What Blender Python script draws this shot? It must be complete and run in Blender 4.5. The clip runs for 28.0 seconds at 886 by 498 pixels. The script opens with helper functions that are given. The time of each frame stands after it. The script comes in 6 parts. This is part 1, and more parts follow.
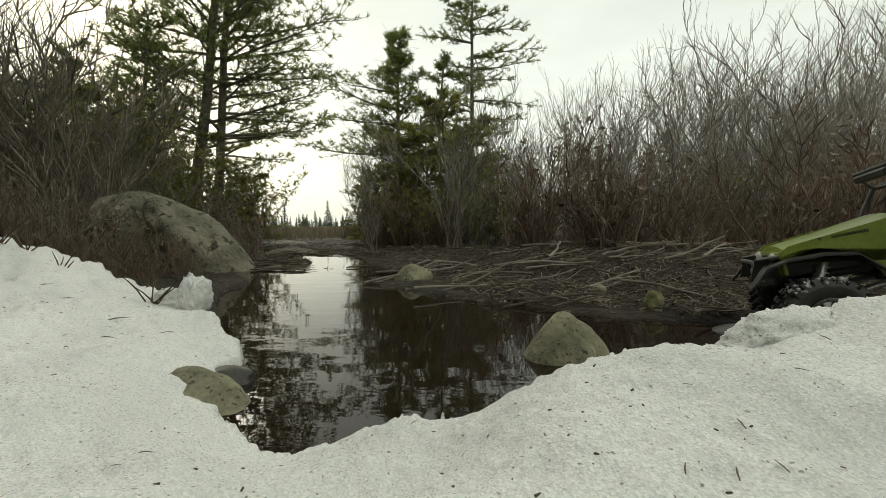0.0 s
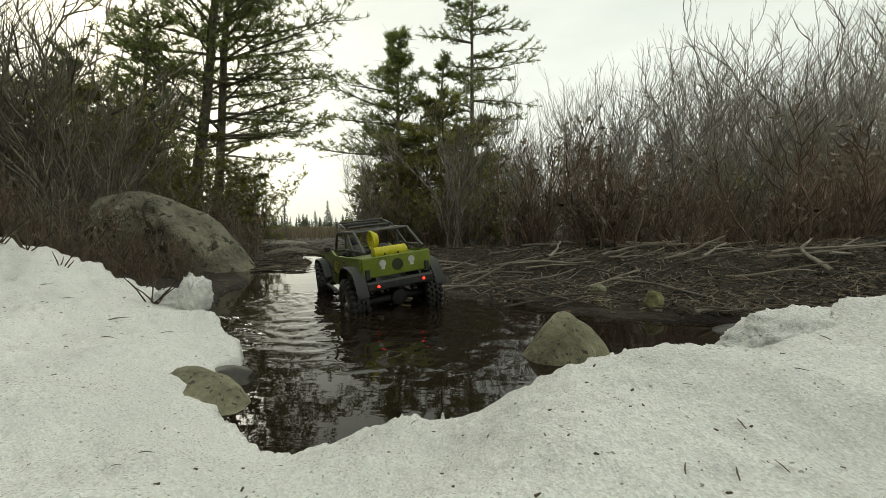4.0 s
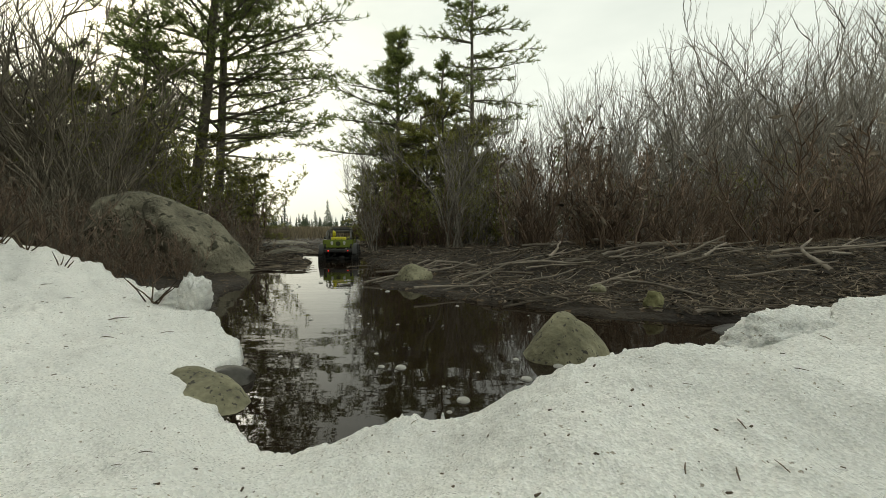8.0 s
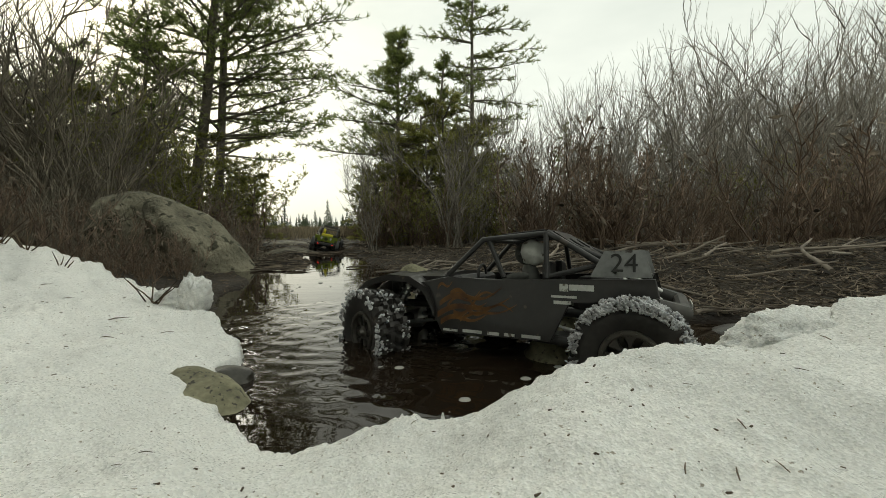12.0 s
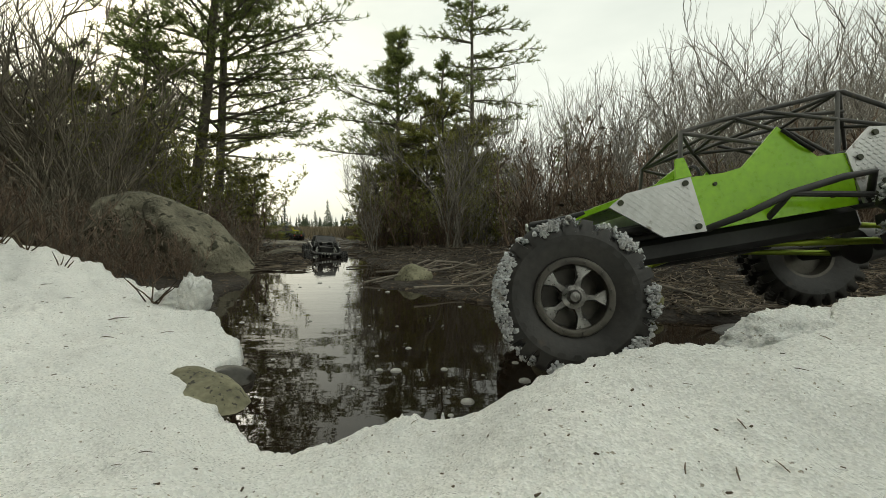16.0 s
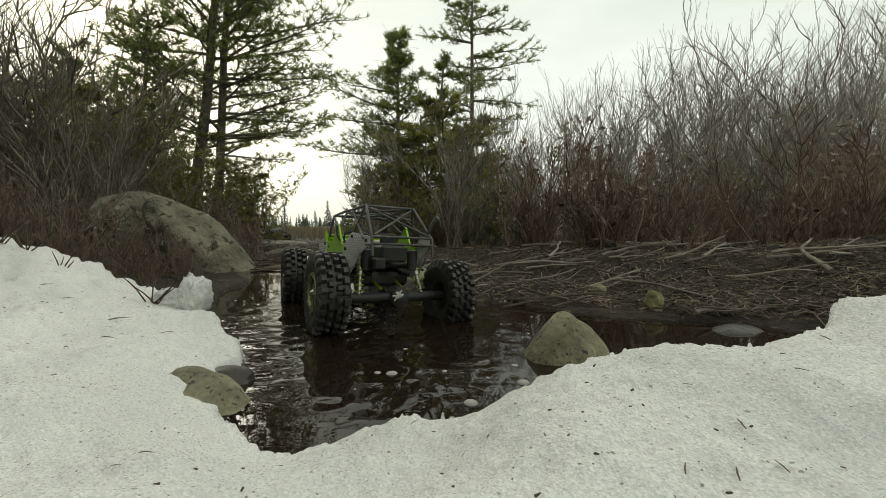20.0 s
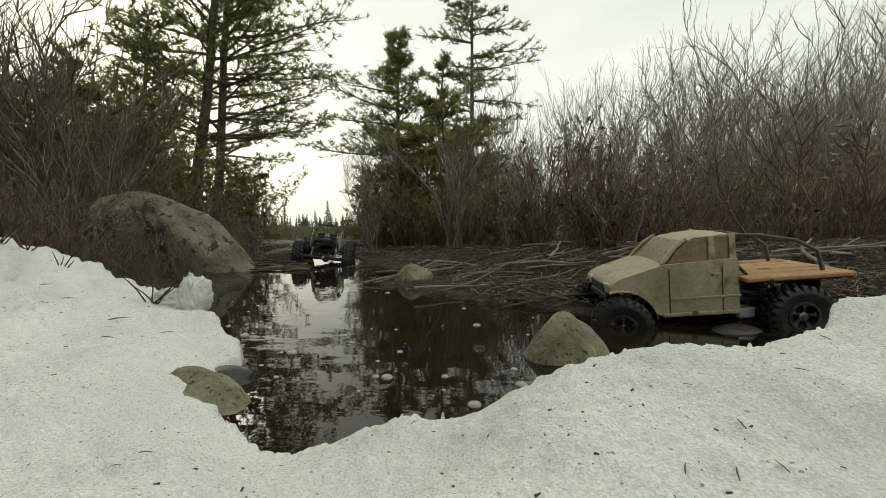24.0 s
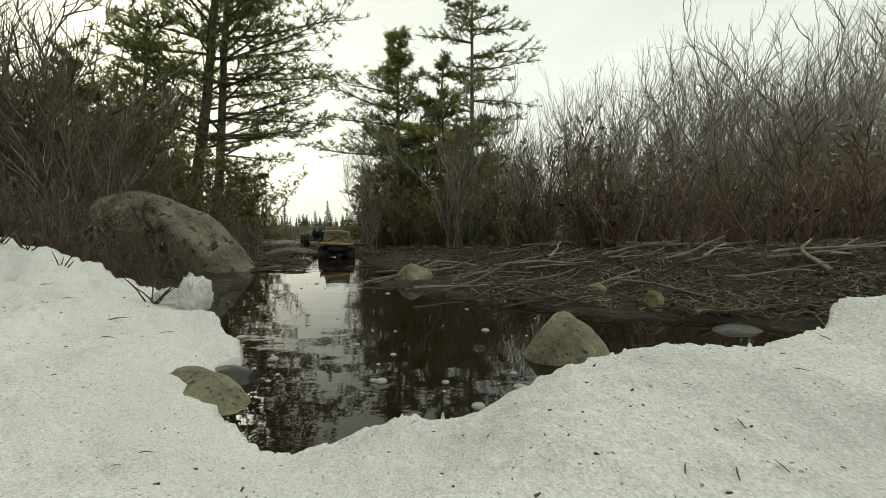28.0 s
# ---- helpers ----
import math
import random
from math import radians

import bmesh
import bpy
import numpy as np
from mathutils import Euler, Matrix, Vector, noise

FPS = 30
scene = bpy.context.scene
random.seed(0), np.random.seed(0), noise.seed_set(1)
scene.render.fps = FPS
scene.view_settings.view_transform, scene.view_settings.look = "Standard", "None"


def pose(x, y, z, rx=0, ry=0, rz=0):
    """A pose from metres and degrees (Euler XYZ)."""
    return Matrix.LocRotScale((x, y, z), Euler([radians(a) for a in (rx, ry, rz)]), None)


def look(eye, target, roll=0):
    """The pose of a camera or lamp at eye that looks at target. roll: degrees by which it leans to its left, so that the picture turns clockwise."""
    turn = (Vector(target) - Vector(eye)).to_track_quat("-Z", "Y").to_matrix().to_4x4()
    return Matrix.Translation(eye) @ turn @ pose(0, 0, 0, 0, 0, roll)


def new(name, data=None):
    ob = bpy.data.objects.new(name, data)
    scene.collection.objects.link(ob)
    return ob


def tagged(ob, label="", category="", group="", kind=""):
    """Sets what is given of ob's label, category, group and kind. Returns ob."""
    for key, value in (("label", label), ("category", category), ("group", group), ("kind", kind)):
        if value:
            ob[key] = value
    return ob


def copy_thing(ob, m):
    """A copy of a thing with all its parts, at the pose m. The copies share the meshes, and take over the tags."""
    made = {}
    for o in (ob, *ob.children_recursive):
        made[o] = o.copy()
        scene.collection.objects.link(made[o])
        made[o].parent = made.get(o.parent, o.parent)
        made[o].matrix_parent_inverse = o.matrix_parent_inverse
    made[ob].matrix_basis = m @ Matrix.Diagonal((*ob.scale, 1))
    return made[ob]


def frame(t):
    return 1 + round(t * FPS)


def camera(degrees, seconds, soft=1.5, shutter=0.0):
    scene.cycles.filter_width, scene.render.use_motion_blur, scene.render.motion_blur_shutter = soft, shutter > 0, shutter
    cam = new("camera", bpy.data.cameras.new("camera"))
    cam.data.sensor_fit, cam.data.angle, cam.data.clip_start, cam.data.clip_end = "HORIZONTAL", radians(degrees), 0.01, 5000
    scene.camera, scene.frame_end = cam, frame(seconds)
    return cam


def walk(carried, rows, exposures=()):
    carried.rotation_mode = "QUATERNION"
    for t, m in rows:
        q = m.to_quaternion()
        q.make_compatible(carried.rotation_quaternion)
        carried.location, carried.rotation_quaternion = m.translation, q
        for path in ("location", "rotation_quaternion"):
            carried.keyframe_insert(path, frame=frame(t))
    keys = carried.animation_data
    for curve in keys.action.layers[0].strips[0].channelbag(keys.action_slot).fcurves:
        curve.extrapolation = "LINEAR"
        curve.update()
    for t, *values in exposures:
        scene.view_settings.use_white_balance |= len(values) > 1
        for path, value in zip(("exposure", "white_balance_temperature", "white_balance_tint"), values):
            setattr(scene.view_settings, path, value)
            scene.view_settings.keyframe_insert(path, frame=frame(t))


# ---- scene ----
# ---- camera: stands still on the snow bank, 17 cm above the water ----
cam = camera(96.0, 28.0, soft=0.8)
EYE = pose(0, 0, 0.17, 90 - 2.92, 0, 0)
walk(cam, [(0, EYE), (28.0, EYE)], exposures=[(0, 0.08, 6800, 0), (28.0, 0.08, 6800, 0)])

# ---- world: bright overcast sky, veiled sun low behind the clouds ----
world = bpy.data.worlds.new("overcast")
scene.world = world
world.use_nodes = True
wn, wl = world.node_tree.nodes, world.node_tree.links
wn.clear()
SUN_EL, SUN_AZ = radians(25), radians(-38)
sky = wn.new("ShaderNodeTexSky")
sky.sky_type, sky.sun_disc = "NISHITA", False
sky.sun_elevation, sky.sun_rotation = SUN_EL, SUN_AZ
sky.air_density, sky.dust_density, sky.ozone_density = 1.0, 4.0, 1.0
sky_gain = wn.new("ShaderNodeVectorMath")
sky_gain.operation = "SCALE"
sky_gain.inputs["Scale"].default_value = 0.10
wl.new(sky.outputs[0], sky_gain.inputs[0])
coord = wn.new("ShaderNodeTexCoord")
stretch = wn.new("ShaderNodeMapping")
stretch.inputs["Scale"].default_value = (1.0, 1.0, 3.2)
wl.new(coord.outputs["Generated"], stretch.inputs[0])
cloud_noise = wn.new("ShaderNodeTexNoise")
cloud_noise.inputs["Scale"].default_value = 2.3
cloud_noise.inputs["Detail"].default_value = 5
cloud_noise.inputs["Roughness"].default_value = 0.5
wl.new(stretch.outputs[0], cloud_noise.inputs["Vector"])
cloud_ramp = wn.new("ShaderNodeValToRGB")
cloud_ramp.color_ramp.elements[0].position = 0.30
cloud_ramp.color_ramp.elements[0].color = (0.86, 0.88, 0.85, 1)
cloud_ramp.color_ramp.elements[1].position = 0.68
cloud_ramp.color_ramp.elements[1].color = (1.07, 1.07, 1.03, 1)
wl.new(cloud_noise.outputs["Fac"], cloud_ramp.inputs[0])
cover = wn.new("ShaderNodeMixRGB")
cover.inputs[0].default_value = 0.86
wl.new(sky_gain.outputs[0], cover.inputs[1])
wl.new(cloud_ramp.outputs[0], cover.inputs[2])
sky_out = wn.new("ShaderNodeBackground")
sky_out.inputs["Strength"].default_value = 1.0
wl.new(cover.outputs[0], sky_out.inputs[0])
wo = wn.new("ShaderNodeOutputWorld")
wl.new(sky_out.outputs[0], wo.inputs[0])

sun = new("sun", bpy.data.lights.new("sun", "SUN"))
sun.data.energy, sun.data.angle, sun.data.color = 0.85, radians(25), (1.0, 0.95, 0.87)
sun.matrix_basis = look((-2.46, 3.15, 1.87), (0, 0, 0))


# ---- materials ----
def surf(name, c1, c2, scale=8.0, rough=0.8, bump=0.3, fine=80.0, metal=0.0, c3=None, c3_at=0.62, c3_width=0.05,
         c3_scale=20.0, rough_var=0.1, spec=0.5, depth=0.01, per_object=0.0, coat=0.0, trans=0.0, ior=1.45, island=0.0, sss=0.0, leafy=0.0):
    """A procedural surface: two tones in broad patches, a third in specks, and relief at two scales."""
    m = bpy.data.materials.new(name)
    m.use_nodes = True
    n, l = m.node_tree.nodes, m.node_tree.links
    b = n["Principled BSDF"]
    tc = n.new("ShaderNodeTexCoord")
    big = n.new("ShaderNodeTexNoise")
    big.inputs["Scale"].default_value, big.inputs["Detail"].default_value, big.inputs["Roughness"].default_value = scale, 5, 0.6
    small = n.new("ShaderNodeTexNoise")
    small.inputs["Scale"].default_value, small.inputs["Detail"].default_value = fine, 3
    for t in (big, small):
        l.new(tc.outputs["Object"], t.inputs["Vector"])
    ramp = n.new("ShaderNodeValToRGB")
    ramp.color_ramp.elements[0].position, ramp.color_ramp.elements[1].position = 0.35, 0.65
    ramp.color_ramp.elements[0].color, ramp.color_ramp.elements[1].color = (*c1, 1), (*c2, 1)
    l.new(big.outputs["Fac"], ramp.inputs[0])
    tone = n.new("ShaderNodeMixRGB")
    tone.blend_type = "OVERLAY"
    tone.inputs[0].default_value = 0.35
    l.new(ramp.outputs[0], tone.inputs[1])
    l.new(small.outputs["Fac"], tone.inputs[2])
    col = tone.outputs[0]
    if c3:
        sp = n.new("ShaderNodeTexNoise")
        sp.inputs["Scale"].default_value, sp.inputs["Detail"].default_value = c3_scale, 4
        l.new(tc.outputs["Object"], sp.inputs["Vector"])
        cut = n.new("ShaderNodeValToRGB")
        cut.color_ramp.elements[0].position, cut.color_ramp.elements[1].position = c3_at, c3_at + c3_width
        l.new(sp.outputs["Fac"], cut.inputs[0])
        mx = n.new("ShaderNodeMixRGB")
        l.new(cut.outputs[0], mx.inputs[0])
        l.new(col, mx.inputs[1])
        mx.inputs[2].default_value = (*c3, 1)
        col = mx.outputs[0]
    if per_object or island:
        hsv = n.new("ShaderNodeHueSaturation")
        rng = n.new("ShaderNodeMapRange")
        if island:
            info = n.new("ShaderNodeNewGeometry")
            l.new(info.outputs["Random Per Island"], rng.inputs[0])
        else:
            info = n.new("ShaderNodeObjectInfo")
            l.new(info.outputs["Random"], rng.inputs[0])
        w = per_object or island
        rng.inputs["To Min"].default_value, rng.inputs["To Max"].default_value = 1 - w, 1 + w
        l.new(rng.outputs[0], hsv.inputs["Value"])
        l.new(col, hsv.inputs["Color"])
        col = hsv.outputs[0]
    l.new(col, b.inputs["Base Color"])
    rr = n.new("ShaderNodeMapRange")
    rr.inputs["To Min"].default_value, rr.inputs["To Max"].default_value = max(0.02, rough - rough_var), min(1, rough + rough_var)
    l.new(small.outputs["Fac"], rr.inputs[0])
    l.new(rr.outputs[0], b.inputs["Roughness"])
    b.inputs["Metallic"].default_value = metal
    b.inputs["Specular IOR Level"].default_value = spec
    b.inputs["IOR"].default_value = ior
    b.inputs["Coat Weight"].default_value = coat
    b.inputs["Transmission Weight"].default_value = trans
    if sss:
        b.inputs["Subsurface Weight"].default_value = sss
        b.inputs["Subsurface Radius"].default_value = (0.012, 0.014, 0.016)
        b.inputs["Subsurface Scale"].default_value = 0.5
    if leafy:                                  # thin blades let light through
        tr = n.new("ShaderNodeBsdfTranslucent")
        l.new(col, tr.inputs["Color"])
        ms = n.new("ShaderNodeMixShader")
        ms.inputs[0].default_value = leafy
        l.new(b.outputs[0], ms.inputs[1])
        l.new(tr.outputs[0], ms.inputs[2])
        l.new(ms.outputs[0], n["Material Output"].inputs["Surface"])
    if bump:
        add = n.new("ShaderNodeMath")
        add.operation = "MULTIPLY_ADD"
        l.new(small.outputs["Fac"], add.inputs[0])
        add.inputs[1].default_value = 0.5
        l.new(big.outputs["Fac"], add.inputs[2])
        bp = n.new("ShaderNodeBump")
        bp.inputs["Strength"].default_value, bp.inputs["Distance"].default_value = bump, depth
        l.new(add.outputs[0], bp.inputs["Height"])
        l.new(bp.outputs[0], b.inputs["Normal"])
    return m


def water_material():
    m = bpy.data.materials.new("peaty_water")
    m.use_nodes = True
    n, l = m.node_tree.nodes, m.node_tree.links
    b = n["Principled BSDF"]
    b.inputs["Base Color"].default_value = (0.016, 0.011, 0.007, 1)
    b.inputs["Roughness"].default_value = 0.015
    b.inputs["IOR"].default_value = 1.36
    b.inputs["Specular IOR Level"].default_value = 0.5
    tc = n.new("ShaderNodeTexCoord")
    bands = []
    for sx, sy, sc in ((1.0, 1.6, 9.0), (1.0, 2.2, 34.0)):
        mp = n.new("ShaderNodeMapping")
        mp.inputs["Scale"].default_value = (sx, sy, 1)
        l.new(tc.outputs["Object"], mp.inputs[0])
        t = n.new("ShaderNodeTexNoise")
        t.inputs["Scale"].default_value, t.inputs["Detail"].default_value = sc, 2
        l.new(mp.outputs[0], t.inputs["Vector"])
        bands.append(t)
    add = n.new("ShaderNodeMath")
    add.operation = "MULTIPLY_ADD"
    l.new(bands[1].outputs["Fac"], add.inputs[0])
    add.inputs[1].default_value = 0.16
    l.new(bands[0].outputs["Fac"], add.inputs[2])
    bp = n.new("ShaderNodeBump")
    bp.inputs["Strength"].default_value, bp.inputs["Distance"].default_value = 0.045, 0.012
    l.new(add.outputs[0], bp.inputs["Height"])
    l.new(bp.outputs[0], b.inputs["Normal"])
    return m


def snow_material():
    m = surf("old_snow", (0.70, 0.70, 0.67), (0.83, 0.825, 0.785), scale=9, rough=0.55, rough_var=0.3, bump=0.6, fine=420, depth=0.0028,
             c3=(0.30, 0.27, 0.21), c3_at=0.67, c3_width=0.05, c3_scale=230, sss=0.15)
    n, l = m.node_tree.nodes, m.node_tree.links
    b = n["Principled BSDF"]
    tc = n.new("ShaderNodeTexCoord")
    # coarse melt grains, each with a facet of its own
    v = n.new("ShaderNodeTexVoronoi")
    v.inputs["Scale"].default_value = 820
    l.new(tc.outputs["Object"], v.inputs["Vector"])
    b2 = n.new("ShaderNodeBump")
    b2.inputs["Strength"].default_value, b2.inputs["Distance"].default_value = 0.5, 0.0011
    l.new(v.outputs["Distance"], b2.inputs["Height"])
    old = next(x for x in n if x.type == "BUMP" and x != b2)
    l.new(b2.outputs[0], old.inputs["Normal"])
    # single grains are clear ice: brighter, or dark where one looks into them
    sep = n.new("ShaderNodeSeparateColor")
    l.new(v.outputs["Color"], sep.inputs[0])
    tone = n.new("ShaderNodeMapRange")
    tone.inputs["To Min"].default_value, tone.inputs["To Max"].default_value = 0.86, 1.12
    l.new(sep.outputs[0], tone.inputs[0])
    hsv = n.new("ShaderNodeHueSaturation")
    l.new(b.inputs["Base Color"].links[0].from_socket, hsv.inputs["Color"])
    l.new(tone.outputs[0], hsv.inputs["Value"])
    l.new(hsv.outputs[0], b.inputs["Base Color"])
    gloss = n.new("ShaderNodeMapRange")
    gloss.inputs["From Min"].default_value, gloss.inputs["From Max"].default_value = 0.80, 0.90
    gloss.inputs["To Min"].default_value, gloss.inputs["To Max"].default_value = 0.6, 0.10
    l.new(sep.outputs[1], gloss.inputs[0])
    l.new(gloss.outputs[0], b.inputs["Roughness"])
    return m


M_SNOW = snow_material()
M_WATER = water_material()
M_MUD = surf("wet_mud", (0.016, 0.012, 0.009), (0.040, 0.031, 0.021), scale=5, rough=0.75, rough_var=0.25, spec=0.25, bump=0.9, fine=70, depth=0.02,
             c3=(0.10, 0.07, 0.04), c3_at=0.60, c3_scale=45)
M_GRANITE = surf("lichened_granite", (0.13, 0.122, 0.075), (0.30, 0.285, 0.185), scale=16, rough=0.85, bump=0.7, fine=130, depth=0.006,
                 c3=(0.055, 0.05, 0.04), c3_at=0.60, c3_scale=160)
M_BOULDER = surf("lichened_boulder", (0.10, 0.093, 0.065), (0.27, 0.25, 0.18), scale=7, rough=0.9, bump=1.0, fine=75, depth=0.016,
                 c3=(0.05, 0.048, 0.03), c3_at=0.56, c3_width=0.08, c3_scale=30)
M_SLAB = surf("gritty_trail_rock", (0.10, 0.092, 0.068), (0.21, 0.19, 0.14), scale=9, rough=0.85, bump=0.9, fine=60, depth=0.02, c3=(0.05, 0.042, 0.03), c3_at=0.55, c3_scale=18)
M_WETROCK = surf("wet_rock", (0.03, 0.028, 0.024), (0.07, 0.065, 0.05), scale=12, rough=0.35, bump=0.5, fine=120, depth=0.006)
M_BARK = surf("grey_bark", (0.09, 0.078, 0.062), (0.19, 0.165, 0.13), scale=14, rough=0.9, bump=0.8, fine=90, depth=0.01, c3=(0.20, 0.20, 0.16), c3_at=0.63, c3_scale=22)
M_TWIG = surf("alder_twig", (0.14, 0.126, 0.104), (0.32, 0.288, 0.24), scale=10, rough=0.8, bump=0, fine=60, island=0.45)
M_DARKTWIG = surf("dark_alder_twig", (0.12, 0.104, 0.078), (0.28, 0.245, 0.185), scale=10, rough=0.85, bump=0, fine=60, island=0.5)
M_REDTWIG = surf("red_brown_twig", (0.125, 0.088, 0.062), (0.25, 0.18, 0.125), scale=10, rough=0.8, bump=0, fine=60, island=0.45)
M_NEEDLE = surf("pine_needles", (0.15, 0.185, 0.06), (0.29, 0.325, 0.115), scale=4, rough=0.6, bump=0, fine=30, island=0.4, leafy=0.6)
M_NEEDLE_D = surf("spruce_needles", (0.15, 0.185, 0.06), (0.28, 0.32, 0.11), scale=4, rough=0.6, bump=0, fine=30, island=0.4, leafy=0.6)
M_OLIVE = surf("olive_shrub_leaf", (0.17, 0.172, 0.048), (0.31, 0.305, 0.095), scale=4, rough=0.6, bump=0, fine=30, island=0.4, leafy=0.5)
M_LEAF = surf("dead_leaf", (0.075, 0.062, 0.047), (0.235, 0.195, 0.15), scale=14, rough=0.75, bump=0.2, fine=90, island=0.9, leafy=0.3)
M_STICK = surf("weathered_stick", (0.085, 0.068, 0.05), (0.24, 0.20, 0.155), scale=12, rough=0.8, bump=0.4, fine=140, depth=0.003, island=0.5)
M_BLEACHED = surf("bleached_stick", (0.16, 0.135, 0.105), (0.38, 0.33, 0.27), scale=12, rough=0.8, bump=0.4, fine=140, depth=0.003, per_object=0.4)
M_LITTER = surf("rotting_twig", (0.06, 0.046, 0.034), (0.24, 0.195, 0.145), scale=12, rough=0.85, bump=0, fine=140, island=0.85)
M_MOSS = surf("yellow_green_moss", (0.12, 0.115, 0.05), (0.27, 0.26, 0.13), scale=18, rough=0.95, bump=0.8, fine=200, depth=0.006)
# pale base colour stands in for the sky mirrored in clear bubbles
M_SKYLIT_BUBBLE = surf("foam_bubble", (0.30, 0.29, 0.26), (0.45, 0.44, 0.41), scale=60, rough=0.12, rough_var=0.08, bump=0.1, fine=300, depth=0.001)
M_CLUMP = surf("packed_wet_snow", (0.34, 0.34, 0.34), (0.66, 0.67, 0.68), scale=60, rough=0.4, rough_var=0.3, bump=0.9, fine=260, depth=0.004, c3=(0.22, 0.20, 0.17), c3_at=0.62, c3_scale=70, sss=0.2)
M_DEBRIS = surf("brown_needle", (0.05, 0.035, 0.022), (0.12, 0.085, 0.05), scale=40, rough=0.8, bump=0, fine=200, per_object=0.4)
M_FAR = surf("far_conifer", (0.030, 0.042, 0.020), (0.06, 0.075, 0.035), scale=0.4, rough=0.9, bump=0, fine=3, island=0.3)
M_REED = surf("dry_reed", (0.12, 0.095, 0.06), (0.23, 0.19, 0.12), scale=1, rough=0.9, bump=0, fine=9, island=0.4)


# ---- mesh tools ----
class Geo:
    """Collects vertices and faces of one mesh."""

    def __init__(self):
        self.v, self.f = [], []

    def add(self, verts, faces, m=None):
        o = len(self.v)
        if m is not None:
            verts = [m @ Vector(p) for p in verts]
        self.v.extend(tuple(p) for p in verts)
        self.f.extend(tuple(i + o for i in f) for f in faces)
        return self

    def join(self, other):
        return self.add(other.v, other.f)

    def tube(self, pts, radii, sides=6, cap=True, m=None):
        """A bent rod through pts."""
        pts = [Vector(p) for p in pts]
        if not hasattr(radii, "__len__"):
            radii = [radii] * len(pts)
        vs, fs = [], []
        side = None
        for i, p in enumerate(pts):
            a, b = pts[max(0, i - 1)], pts[min(len(pts) - 1, i + 1)]
            d = (b - a).normalized()
            if side is None:
                side = d.orthogonal().normalized()
            side = (side - d * side.dot(d))
            side = side.normalized() if side.length > 1e-6 else d.orthogonal().normalized()
            up = d.cross(side)
            for k in range(sides):
                w = 2 * math.pi * k / sides
                vs.append(p + (side * math.cos(w) + up * math.sin(w)) * radii[i])
        for i in range(len(pts) - 1):
            for k in range(sides):
                j = (k + 1) % sides
                fs.append((i * sides + k, i * sides + j, (i + 1) * sides + j, (i + 1) * sides + k))
        if cap:
            fs.append(tuple(range(sides))[::-1])
            fs.append(tuple(range((len(pts) - 1) * sides, len(pts) * sides)))
        return self.add(vs, fs, m)

    def box(self, cx, cy, cz, sx, sy, sz, c=0.002, m=None):
        """A box with chamfered edges."""
        c = min(c, sx * 0.3, sy * 0.3, sz * 0.3)
        hx, hy, hz = sx / 2, sy / 2, sz / 2
        b = bmesh.new()
        for ax in range(3):
            h = [hx, hy, hz]
            o = [i for i in range(3) if i != ax]
            for s in (-1, 1):
                q = []
                for u, w in ((-1, -1), (1, -1), (1, 1), (-1, 1)):
                    p = [0, 0, 0]
                    p[ax], p[o[0]], p[o[1]] = s * h[ax], u * (h[o[0]] - c), w * (h[o[1]] - c)
                    q.append(b.verts.new((p[0] + cx, p[1] + cy, p[2] + cz)))
        bmesh.ops.convex_hull(b, input=b.verts)
        b.verts.index_update()
        vs, fs = [v.co.copy() for v in b.verts], [[v.index for v in f.verts] for f in b.faces]
        b.free()
        return self.add(vs, fs, m)

    def plate(self, outline, x0, x1, m=None, axis="x", c=0.0):
        """A flat outline (pairs of numbers) extruded along an axis, with chamfered rims where c is given."""
        k = len(outline)
        mid = [sum(p[i] for p in outline) / k for i in (0, 1)]

        def put(p, x):
            return {"x": (x, p[0], p[1]), "y": (p[0], x, p[1]), "z": (p[0], p[1], x)}[axis]

        rings = [(x0, 1), (x1, 1)] if not c else [(x0, 0), (x0 + c, 1), (x1 - c, 1), (x1, 0)]
        vs, fs = [], []
        for x, full in rings:
            for p in outline:
                if not full:
                    d = math.hypot(p[0] - mid[0], p[1] - mid[1]) or 1
                    s = max(0.5, 1 - c / d)
                    p = (mid[0] + (p[0] - mid[0]) * s, mid[1] + (p[1] - mid[1]) * s)
                vs.append(put(p, x))
        for r in range(len(rings) - 1):
            for i in range(k):
                j = (i + 1) % k
                fs.append((r * k + i, r * k + j, (r + 1) * k + j, (r + 1) * k + i))
        fs.append(tuple(range(k))[::-1])
        fs.append(tuple(range((len(rings) - 1) * k, len(rings) * k)))
        return self.add(vs, fs, m)

    def lathe(self, profile, sides=24, m=None, axis="x", cap=True):
        """Turns (along, radius) pairs round an axis; closed where the radius is zero."""
        vs, fs = [], []
        for a, r in profile:
            for k in range(sides):
                w = 2 * math.pi * k / sides
                c, s = r * math.cos(w), r * math.sin(w)
                vs.append({"x": (a, c, s), "y": (c, a, s), "z": (c, s, a)}[axis])
        for i in range(len(profile) - 1):
            for k in range(sides):
                j = (k + 1) % sides
                fs.append((i * sides + k, (i + 1) * sides + k, (i + 1) * sides + j, i * sides + j))
        if cap:
            fs.append(tuple(range(sides)))
            fs.append(tuple(range((len(profile) - 1) * sides, len(profile) * sides))[::-1])
        return self.add(vs, fs, m)

